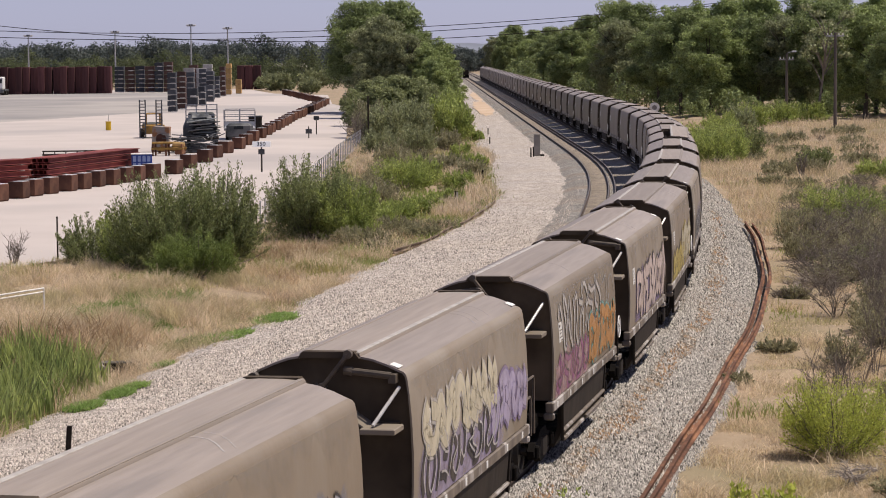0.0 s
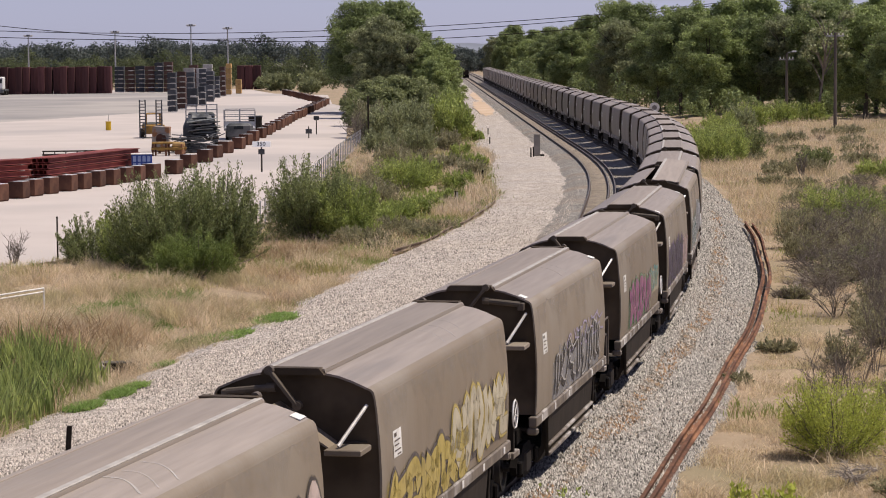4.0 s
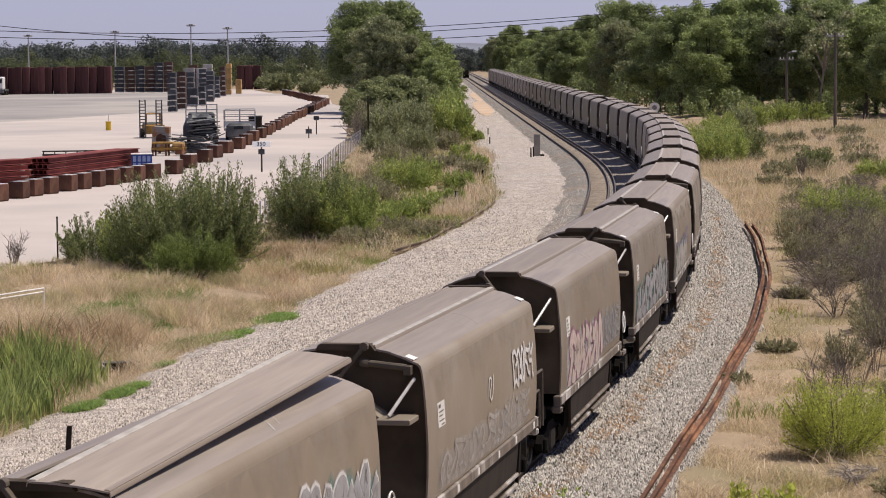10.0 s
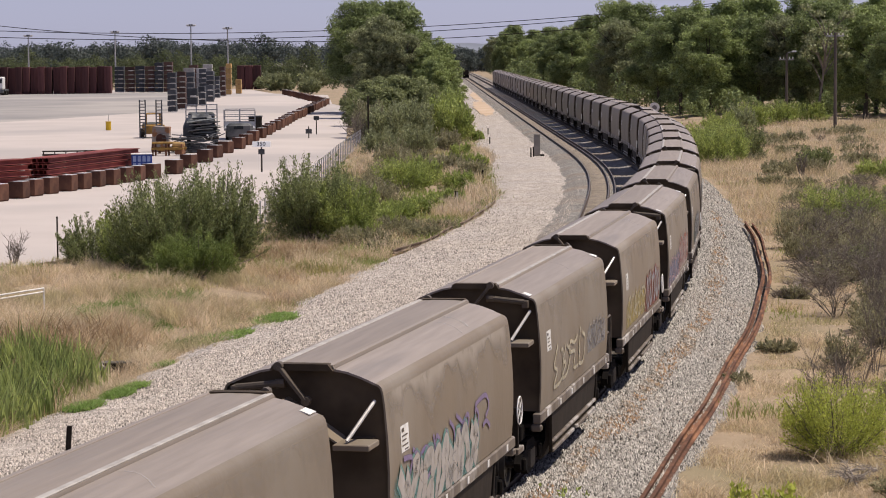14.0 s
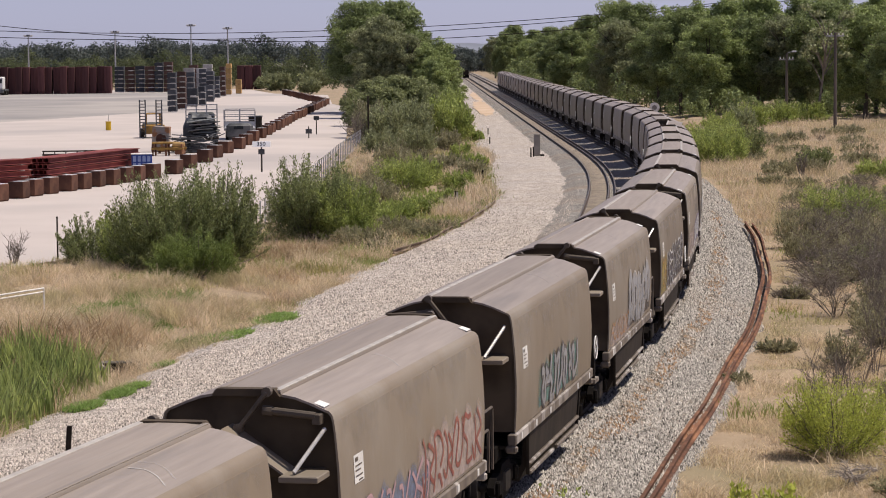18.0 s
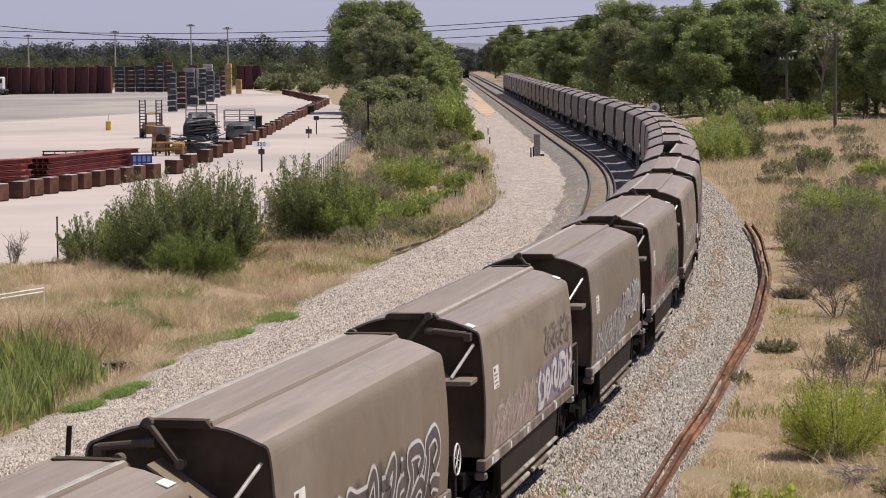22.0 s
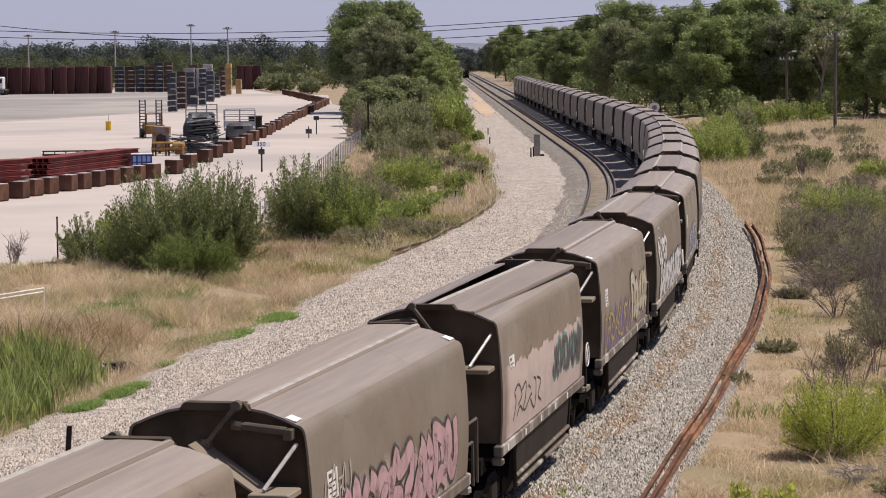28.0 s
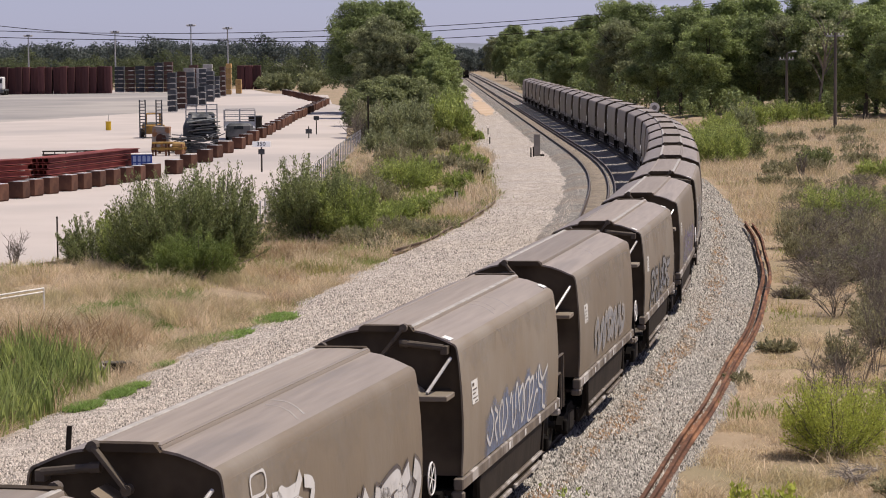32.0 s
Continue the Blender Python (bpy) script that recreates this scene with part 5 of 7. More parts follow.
def fence_run(pts, step, h, label):
    t = thing("fence", label, "fence", "yard fences")
    tops = []
    for (x0, y0), (x1, y1) in zip(pts, pts[1:]):
        n = max(1, round(math.hypot(x1 - x0, y1 - y0) / step))
        for i in range(n + 1):
            x, y = x0 + (x1 - x0) * i / n, y0 + (y1 - y0) * i / n
            z = float(ground_z(x, y)) - 0.1
            part("post", Geo().tube([(x, y, z), (x, y, z + h + 0.1)], 0.035, 6), M["galv"], t)
            tops.append((x, y, z + 0.1))
    for f in (0.15, 0.5, 0.8, 0.97):
        part("wire", Geo().tube([(x, y, z + h * f) for x, y, z in tops], 0.012, 4), M["galv"], t)
    return t


fence_run([(-8.3, 122), (-7.75, 150), (-7.6, 197), (-6.9, 247)], 2.6, 1.55, "grey steel wire fence with close posts")
for x, y, h in ((-15.5, 107.7, 1.75), (-8.35, 120.2, 1.5)):
    t = thing("fence_post", "single dark steel fence post", "post", "fence posts", m=pose(x, y, float(ground_z(x, y)) - 0.1))
    part("post", Geo().tube([(0, 0, 0), (0, 0, h + 0.1)], 0.035, 6), M["under"], t)
    part("cap", Geo().tube([(0, 0, h + 0.1), (0, 0, h + 0.14)], 0.045, 6), M["under"], t)
tp = thing("steel_pole", "tall thin dark steel pole at the fence", "pole", m=pose(-6.35, 232, -0.7))
part("shaft", Geo().tube([(0, 0, 0), (0, 0, 4.5)], 0.07, 8), M["under"], tp)
part("cap", Geo().tube([(0, 0, 4.5), (0, 0, 4.56)], 0.09, 8), M["under"], tp)

# line-side cabinet and little posts
cb = thing("cable_post", "tan concrete line-side cabinet on gravel", "cabinet", m=pose(7.29, 206, -0.47))
part("body", Geo().box(-0.24, 0.24, -0.2, 0.2, 0, 1.65, 0.03), M["concrete"], cb)
part("cap", Geo().box(-0.26, 0.26, -0.22, 0.22, 1.65, 1.72, 0.02), M["concrete"], cb)
part("cable_box", Geo().box(0.25, 0.55, -0.25, 0.25, 0, 0.18, 0.03), M["under"], cb)
for x, y, h, c in ((6.75, 204, 0.75, "under"), (6.95, 204.5, 0.8, "under"), (0.8, 145, 0.55, "whitep"), (0.68, 144.6, 0.6, "under"), (2.6, 172, 0.5, "under"), (4.2, 236, 0.55, "under"), (4.5, 262, 0.6, "under")):
    t = thing("short_post", "short line-side marker post", "post", "short posts", m=pose(x, y, -0.75))
    part("post", Geo().box(-0.05, 0.05, -0.05, 0.05, 0, h + 0.25, 0.01), M[c], t)
    part("cap", Geo().box(-0.06, 0.06, -0.06, 0.06, h + 0.25, h + 0.28), M["under"], t)
np_ = thing("short_post", "short black steel post in gravel", "post", "short posts", m=pose(-7.7, 54.4, -0.6, 0, 4, 0))
part("post", Geo().box(-0.045, 0.045, -0.03, 0.03, 0, 0.70, 0.008), M["under"], np_)
part("flange", Geo().box(-0.06, -0.045, -0.04, 0.04, 0, 0.68), M["under"], np_)

# culvert and white hand rail at the ditch
cv = thing("culvert", "low concrete culvert with a dark mouth in the ditch bank", "culvert", m=pose(-9.05, 73.6, -1.36, 0, 0, 14))
part("wing_wall", Geo().box(-0.66, -0.34, -0.55, 0.6, 0.0, 0.52, 0.04), M["concrete"], cv, "weathered concrete wing wall")
part("wing_wall", Geo().box(0.62, 0.74, -0.35, 0.6, 0.0, 0.46, 0.03), M["concrete"], cv)
# a near-black panel closes the mouth and stands for the shade inside
part("back_wall", Geo().box(-0.34, 0.62, 0.5, 0.6, 0.0, 0.46), M["bogie"], cv, "near-black panel for the shade in the culvert mouth")
part("slab", Geo().box(-0.5, 0.74, 0.2, 0.6, 0.47, 0.52, 0.02), M["block_grey"], cv, "mossy slab over the mouth")
part("plank", Geo().bar((0.55, -0.5, 0.40), (0.95, -0.1, 0.50), 0.07, 0.05), M["concrete"], cv)


wr = thing("hand_rail", "white painted pipe hand rail by the ditch", "railing", m=pose(0, 0, 0))
for dz in (0.0, -0.12):
    part("rail", Geo().tube([(-16.5, 82.5, -0.14 + dz), (-13.15, 88, 0.0 + dz)], 0.028, 8), M["whitep"], wr)
for f in (0.0, 0.5, 1.0):
    x, y = -13.15 - 3.35 * f, 88 - 5.5 * f
    part("post", Geo().tube([(x, y, -1.0), (x, y, 0.0 - 0.14 * f)], 0.028, 8), M["whitep"], wr)


# power poles and the disc sign beyond the line
def power_pole(x, y, h, arm, lamp):
    z = float(ground_z(x, y)) - 0.2
    t = thing("power_pole", "weathered timber power pole with a cross-arm", "power pole", "power poles", m=pose(x, y, z))
    part("shaft", Geo().tube([(0, 0, 0), (0.02, 0, h)], 0.17, 8, 0.13), M["polewood"], t)
    part("cross_arm", Geo().box(-arm, arm, -0.06, 0.06, h - 0.75 if lamp else h - 0.4, h - 0.6 if lamp else h - 0.25, 0.02), M["galv"], t)
    for dx in (-arm * 0.85, -arm * 0.4, arm * 0.4, arm * 0.85):
        part("insulator", Geo().tube([(dx, 0, h - 0.6 if lamp else h - 0.25), (dx, 0, h - 0.38 if lamp else h - 0.05)], 0.06, 6), M["whitep"], t)
    if lamp:
        part("lamp_arm", Geo().tube([(0, 0, h - 0.2), (0.2, -0.1, h + 0.1), (0.7, -0.25, h + 0.2)], 0.04, 6), M["galv"], t)
        part("lamp_head", Geo().box(0.55, 1.05, -0.4, -0.1, h + 0.1, h + 0.28, 0.05), M["tin"], t)
    return t


power_pole(37.3, 254.8, 9.4, 0.85, False)
power_pole(37.6, 293, 7.4, 0.8, True)
ds = thing("disc_sign", "round pale disc sign on a post", "sign", m=pose(20.9, 264, -0.45))
part("post", Geo().box(-0.05, 0.05, -0.05, 0.05, 0, 2.6), M["galv"], ds)
part("disc", Geo().tube([(0, -0.10, 2.4), (0, -0.05, 2.4)], 0.5, 20), M["whitep"], ds)
part("inner_disc", Geo().tube([(0, -0.112, 2.4), (0, -0.102, 2.4)], 0.24, 16), M["crate_grey"], ds)


# overhead wires
def wire(pts, label):
    ys = [p[0] for p in pts]
    zs = [p[1] for p in pts]
    co = np.polyfit(ys, zs, 2)
    xs = np.linspace(-110, 110, 60)
    solid("power_line", Geo().tube([(x, 420, float(np.polyval(co, x))) for x in xs], 0.055, 5), M["under"], label, "power line", "overhead wires")


wire([(-68.7, 11.56), (-43.5, 10.71), (-18.1, 10.95), (3.5, 11.85), (25.3, 13.31), (39.7, 14.49), (54.6, 15.84)], "thin dark overhead power line across the sky")
wire([(-68.8, 10.5), (-43.5, 9.77), (-17.1, 10.2), (3.5, 11.14), (24.3, 12.53)], "thin dark overhead power line across the sky")
wire([(-17.1, 9.32), (3.5, 9.83), (14.4, 10.43), (24.6, 11.3)], "thin dark overhead power line across the sky")

# distance
def far_band(name, y0, y1, x0, x1, n, per, size, hmin, hmax, seed, leaf, label):
    r = random.Random(seed)
    cl = []
    for i in range(n):
        x, y = r.uniform(x0, x1), r.uniform(y0, y1)
        h = r.uniform(hmin, hmax) * (1.25 if r.random() < 0.06 else 1.0)
        w = h * r.uniform(0.22, 0.42)
        cl += [((x, y, h * 0.75), (w, w, h * 0.25)), ((x + r.uniform(-2, 2), y, h * 0.4), (w * 1.1, w, h * 0.35)), ((x, y, h * 0.1), (w, w, h * 0.25))]
    solid(name, spray_cloud(name, M[leaf], [(c, (q[0] + q[2]) / 2) for c, q in cl], per, size, seed, 1.0), None, label, "woods", kind="stuff")


M["leaf_back"] = leafmat("dull_back_row_leaves", (0.12, 0.142, 0.062), (0.075, 0.092, 0.045))
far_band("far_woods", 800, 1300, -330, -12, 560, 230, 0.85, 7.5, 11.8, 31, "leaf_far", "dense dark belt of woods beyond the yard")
far_band("near_woods", 640, 740, -140, -22, 110, 300, 0.45, 5, 7.4, 32, "leaf_back", "row of lighter green trees behind the yard")
far_band("right_woods", 330, 520, 30, 110, 80, 160, 0.42, 8, 12.5, 33, "leaf_dark", "dense dark wood behind the gum trees")
far_band("understorey", 296, 345, 27, 62, 55, 160, 0.26, 1.6, 3.4, 35, "leaf_dark", "shaded undergrowth below the gum trees")
far_band("understorey", 335, 490, 21, 36, 60, 160, 0.3, 2.2, 5.5, 36, "leaf_dark", "shaded undergrowth below the gum trees")
far_band("understorey", 490, 780, 18, 28, 50, 130, 0.4, 2.2, 5.5, 37, "leaf_dark", "shaded undergrowth below the gum trees")
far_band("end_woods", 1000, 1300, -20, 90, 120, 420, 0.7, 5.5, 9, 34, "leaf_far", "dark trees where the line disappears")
hill = Geo()
rr = random.Random(5)
xs = np.linspace(-2500, 2500, 160)
hill.loft([[(x, 4600, -5) for x in xs], [(x, 4800, 18 + 4 * math.sin(x * 0.006) + 3 * math.sin(x * 0.021 + 1) + rr.uniform(-1, 1)) for x in xs], [(x, 5400, -5) for x in xs]], closed=False, cap=False)
# the blue of the hills is air haze, painted into the material
M["hill"] = mat("haze_tinted_hills", (0.19, 0.205, 0.25), (0.16, 0.175, 0.215), 0.02, 0.95)
solid("backdrop", hill, M["hill"], "low wooded hills tinted with bluish haze on the horizon", "hills", kind="structure", smooth=True)
fb = thing("distant_shed", "pale shed among the far trees", "shed", m=pose(12, 1150, -0.6))
part("wall", Geo().box(-5, 5, -3, 3, 0, 5.5), M["tin"], fb)
part("roof", Geo().loft([[(-5.4, y, 5.5) for y in (-3.4, 0, 3.4)], [(5.4, y, 5.5 + (0 if y else 1.6)) for y in (-3.4, 0, 3.4)]], closed=False, cap=False), M["galv"], fb)
for x, y, w in ((-45.5, 760, 4), (-41, 780, 4)):
    h = thing("house", "small pale house among far trees", "house", "far houses", m=pose(x, y, -0.6))
    part("wall", Geo().box(-w / 2, w / 2, -3, 3, 0, 4.2), M["block_grey"], h)
    part("roof", Geo().add([(-w / 2 - 0.3, -3.3, 4.2), (w / 2 + 0.3, -3.3, 4.2), (w / 2 + 0.3, 3.3, 4.2), (-w / 2 - 0.3, 3.3, 4.2), (-w / 2 + 0.6, 0, 5.2), (w / 2 - 0.6, 0, 5.2)], [(0, 1, 5, 4), (2, 3, 4, 5), (1, 2, 5), (3, 0, 4)]), M["concrete"], h)
dw = thing("parked_wagon", "dark rail vehicle standing far down the line", "rail vehicle", m=pose(7.0, 770, 0))
part("body", Geo().box(-0.75, 0.75, -4, 4, 0.9, 2.3, 0.1), M["under"], dw)
for y in (-2.6, 2.6):
    part("bogie", Geo().box(-0.9, 0.9, y - 1, y + 1, 0.05, 0.9, 0.1), M["bogie"], dw)


# ---- shrubs beside the line ----
SHRUBS = (
    # between the fence and the service road
    ((-2.3, 161, 3.8, 2.1, "leaf_bright", 150), (-1.2, 166, 2.6, 1.7, "leaf_bright", 90), (-3.4, 142, 3.0, 1.6, "leaf_scrub", 110), (-4.4, 150, 2.6, 1.7, "leaf_scrub", 90), (-2.3, 133, 2.6, 1.0, "leaf_bright", 110), (-1.0, 138, 2.4, 0.9, "leaf_bright", 100),
     (0.2, 146, 2.2, 0.8, "leaf_bright", 80), (-2.3, 121, 2.8, 0.9, "leaf_scrub", 120), (-1.0, 119, 2.2, 0.7, "leaf_scrub", 90), (-3.5, 115, 2.6, 0.9, "leaf_scrub", 100), (-0.2, 124, 1.8, 0.6, "leaf_scrub", 70), (-2.4, 112, 1.8, 0.5, "leaf_scrub", 60),
     (0.9, 160, 2.4, 1.2, "leaf_bright", 90), (1.9, 174, 2.2, 1.3, "leaf_scrub", 80), (2.2, 190, 2.0, 1.1, "leaf_bright", 70), (0.4, 184, 2.4, 1.3, "leaf_scrub", 80), (-1.8, 186, 3.0, 1.6, "leaf_scrub", 90), (-3.6, 192, 3.0, 2.0, "leaf_scrub", 90),
     (-4.8, 212, 3.2, 2.4, "leaf_olive", 90), (-2.0, 218, 3.2, 2.4, "leaf_olive", 90), (0.4, 226, 2.6, 1.8, "leaf_scrub", 80), (1.1, 246, 3.2, 3.6, "leaf_bright", 120), (0.0, 252, 3.2, 4.2, "leaf_bright", 120), (0.9, 262, 3.0, 4.2, "leaf_bright", 110),
     (-2.6, 240, 4.2, 4.0, "leaf_olive", 130), (-4.8, 236, 4.0, 3.8, "leaf_olive", 130), (-6.6, 244, 3.4, 3.8, "leaf_scrub", 110), (2.2, 300, 2.6, 2.0, "leaf_bright", 70), (0.8, 285, 3.0, 3.4, "leaf_bright", 90), (3.0, 250, 1.8, 0.9, "leaf_bright", 50),
     (-3.0, 126, 2.2, 1.1, "leaf_bright", 90), (-5.2, 132, 2.4, 1.6, "leaf_wattle", 90), (-3.9, 170, 2.4, 1.3, "leaf_scrub", 70), (1.4, 205, 2.0, 1.2, "leaf_bright", 60),
     # far side of the yard
     (-38.5, 607, 7.5, 3.6, "leaf_olive", 80), (-35.4, 588, 6.2, 3.6, "leaf_olive", 80), (-26.4, 542, 4.6, 3.0, "leaf_olive", 70), (-14.0, 410, 3.0, 1.6, "leaf_olive", 60), (-30, 640, 8, 4.0, "leaf_olive", 80)),
    # the rough slope beyond the ballast
    ((18.4, 125.5, 3.4, 2.0, "leaf_bright", 170), (19.8, 127, 2.4, 1.6, "leaf_bright", 100), (21.2, 123, 2.4, 1.5, "leaf_bright", 90), (14.4, 95.5, 2.8, 1.1, "leaf_scrub", 110), (13.4, 93.5, 1.8, 0.8, "leaf_scrub", 60), (15.8, 98, 2.2, 1.1, "leaf_wattle", 60),
     (15.0, 112, 2.4, 1.7, "leaf_scrub", 110), (16.6, 110, 2.6, 1.5, "leaf_scrub", 110), (18.2, 112, 2.4, 1.6, "leaf_scrub", 100), (14.2, 105, 2.0, 1.2, "leaf_scrub", 90), (17.6, 105, 2.6, 1.4, "leaf_scrub", 100), (16.0, 103, 2.2, 1.2, "leaf_scrub", 90),
     (19.6, 194, 3.4, 2.4, "leaf_bright", 130), (21.0, 197, 3.4, 2.7, "leaf_bright", 130), (18.6, 200, 3.0, 2.6, "leaf_bright", 110), (23.0, 203, 3.0, 2.6, "leaf_wattle", 110), (22.2, 212, 3.2, 2.6, "leaf_bright", 100), (20.2, 208, 3.0, 2.6, "leaf_bright", 100),
     (23.8, 176, 2.8, 1.6, "leaf_scrub", 90), (25.2, 181, 2.8, 1.5, "leaf_wattle", 90), (22.2, 178, 2.2, 1.3, "leaf_scrub", 80), (26.4, 164, 2.8, 1.3, "leaf_bright", 90), (24.4, 158, 2.4, 1.0, "leaf_scrub", 80), (27.5, 156, 2.6, 1.2, "leaf_scrub", 80),
     (21.6, 160, 2.2, 0.8, "leaf_scrub", 80), (20.2, 147, 2.6, 1.1, "leaf_scrub", 90), (22.6, 146, 2.6, 1.2, "leaf_scrub", 90), (24.0, 140, 2.4, 1.3, "leaf_bright", 80), (18.4, 140, 2.0, 0.8, "leaf_scrub", 70), (16.8, 128, 1.8, 0.7, "leaf_scrub", 60),
     (22.4, 132, 2.2, 1.4, "leaf_scrub", 80), (20.2, 118, 2.2, 1.4, "leaf_scrub", 80), (19.6, 108, 2.0, 1.5, "leaf_bright", 70), (31.6, 273, 4.0, 2.4, "leaf_bright", 90), (35.0, 276, 3.6, 2.3, "leaf_bright", 80), (39.0, 285, 4.0, 2.0, "leaf_bright", 80),
     (26.0, 250, 3.4, 2.4, "leaf_bright", 80), (28.5, 256, 3.2, 2.6, "leaf_olive", 80), (24.0, 232, 3.2, 2.4, "leaf_bright", 90), (29.0, 186, 3.0, 1.2, "leaf_scrub", 80), (31.0, 200, 3.0, 1.2, "leaf_scrub", 70), (33, 215, 3, 1.2, "leaf_scrub", 70),
     (27.0, 206, 3.0, 1.1, "leaf_scrub", 70), (36, 238, 3.4, 1.4, "leaf_scrub", 70), (28.5, 228, 3.0, 1.2, "leaf_scrub", 70), (12.2, 74, 1.8, 1.4, "leaf_scrub", 70), (10.4, 69.5, 1.4, 1.0, "leaf_scrub", 50), (11.6, 88.5, 0.9, 0.5, "leaf_scrub", 40),
     (9.5, 50.5, 1.3, 0.6, "leaf_scrub", 50), (8.4, 49.4, 1.0, 0.4, "leaf_scrub", 40), (9.2, 73.5, 1.1, 0.35, "leaf_scrub", 50), (7.3, 66.5, 0.8, 0.3, "leaf_scrub", 40), (12.6, 78, 1.8, 1.0, "leaf_scrub", 60), (14.4, 86, 1.8, 1.2, "leaf_scrub", 60), (11.6, 62, 1.6, 1.6, "leaf_scrub", 60), (10.2, 59, 1.5, 1.2, "leaf_scrub", 60), (13.4, 83, 1.6, 1.2, "leaf_scrub", 60)))
KINDS = {"leaf_bright": "fresh green feathery shrub among dry grass", "leaf_olive": "dull olive shrub among dry grass", "leaf_lime": "yellow green weedy shrub in dry grass", "leaf_scrub": "dry grey green scrub bush in straw grass", "leaf_wattle": "dark green feathery shrub in dry grass"}
for side in SHRUBS:
    for i, (x, y, w, h, leaf, n) in enumerate(side):
        h = h * 0.65 if leaf == "leaf_scrub" and y > 145 and x > 19 else h
        sz = (0.055 + 0.00085 * y) * (1.3 if h > 3 else 1.0)
        shrub("shrub", KINDS[leaf], x, y, w, h, leaf, int(n * (1.6 if leaf == "leaf_scrub" else 1.7)), 26 if leaf == "leaf_scrub" else 38, sz * 0.82, 100 + i, 3.2, 26 if y < 130 else 10)
for i, (x, y, w, h) in enumerate(((1.95, 47.0, 0.75, 0.66), (2.3, 47.4, 0.6, 0.5), (5.35, 46.8, 0.8, 0.72), (5.95, 47.0, 0.8, 0.66))):
    shrub("sprig", "fresh leafy weed at the ballast edge", x, y, w, h, "leaf_lime" if i > 1 else "leaf_bright", 26, 15, 0.13, 300 + i, 2.4, 20, cat="weed")


def dead_bush(x, y, w, h, n, seed, label, r0=0.03, wood="deadwood"):
    """A bare bush of forking twigs."""
    rnd = random.Random(seed)
    t = thing("dead_bush", label, "dead bush", "bare bushes", m=Matrix.Translation((x, y, float(ground_z(x, y)) - 0.1)))
    for i in range(n):
        g = Geo()
        a = rnd.uniform(0, 6.28)
        d = Vector((math.cos(a) * w * 0.5 * rnd.uniform(0.2, 1), math.sin(a) * w * 0.5 * rnd.uniform(0.2, 1), h * rnd.uniform(0.5, 1)))
        base = Vector((rnd.uniform(-0.1, 0.1) * w, rnd.uniform(-0.1, 0.1) * w, 0))
        mid = base + d * 0.5 + Vector((rnd.uniform(-0.1, 0.1), rnd.uniform(-0.1, 0.1), 0.1 * h))
        g.tube([base, mid, base + d], r0 * rnd.uniform(0.6, 1.1), 5, 0.005)
        for k in range(9):
            p = base.lerp(base + d, rnd.uniform(0.3, 0.95))
            q = p + Vector((rnd.uniform(-0.3, 0.3) * w, rnd.uniform(-0.3, 0.3) * w, rnd.uniform(0.0, 0.35) * h))
            g.tube([p, p.lerp(q, 0.5) + Vector((0, 0, 0.04)), q], r0 * 0.35, 4, 0.003)
            for _ in range(3):
                p2 = p.lerp(q, rnd.uniform(0.3, 0.9))
                g.tube([p2, p2 + Vector((rnd.uniform(-0.14, 0.14) * w, rnd.uniform(-0.14, 0.14) * w, rnd.uniform(-0.02, 0.2) * h))], r0 * 0.18, 3, 0.002)
        part("branch", g, M[wood], t)
    return t


for i, (x, y, w, h, n) in enumerate(((15.2, 108, 2.8, 1.7, 14), (17.2, 107, 2.8, 1.6, 14), (16.2, 112, 3.0, 1.8, 12), (18.6, 103, 2.6, 1.6, 12), (14.6, 101, 2.4, 1.3, 12), (13.2, 97, 2.2, 0.9, 10), (16.8, 100, 2.4, 1.7, 10), (19.8, 113, 2.6, 1.7, 10), (15.0, 90, 2.4, 1.6, 10))):
    dead_bush(x, y, w, h, n, 51 + i, "grey tangled bare bush with dry twigs", 0.026)
for i, (x, y, w, h, n) in enumerate(((13.4, 95, 2.6, 1.5, 14), (14.8, 93, 2.8, 1.9, 14), (15.8, 96, 2.6, 2.0, 12), (13.0, 90.5, 2.4, 1.1, 12), (14.6, 88, 2.6, 1.8, 12), (16.8, 118, 2.8, 1.7, 12), (19.0, 120, 2.8, 1.8, 12), (21.4, 128, 2.6, 1.5, 10), (17.4, 132, 2.4, 1.0, 10), (20.6, 142, 2.8, 1.3, 10), (23.6, 150, 2.8, 1.4, 10), (13.2, 79, 2.0, 1.9, 9), (12.2, 83, 1.8, 1.2, 9))):
    dead_bush(x, y, w, h, n, 71 + i, "grey tangled bare bush with dry twigs", 0.022)
for i, (x, y, w, h, n) in enumerate(((10.6, 62.5, 1.4, 2.1, 4), (11.0, 68, 1.2, 2.3, 4), (9.6, 56.5, 1.0, 1.5, 4), (12.4, 75, 1.4, 2.2, 4), (9.7, 66, 1.2, 0.9, 5))):
    dead_bush(x, y, w, h, n, 91 + i, "thin dark bare saplings in straw grass", 0.017)
dead_bush(13.6, 84, 2.2, 2.3, 8, 254, "tall bare dead shrub with thin stems")
dead_bush(11.4, 66, 1.8, 2.4, 8, 255, "tall bare dead shrub with thin stems", 0.035)
dead_bush(12.0, 70, 1.8, 2.0, 8, 256, "tall bare dead shrub with thin stems")
dead_bush(8.9, 58.5, 1.6, 2.0, 7, 257, "thin bare saplings behind a green bush", 0.016)
dead_bush(8.0, 57.2, 1.4, 1.9, 5, 258, "thin bare saplings behind a green bush", 0.016)
dead_bush(7.7, 50.6, 1.7, 0.42, 6, 259, "low pale dead branches on the ground", 0.028, "palewood")
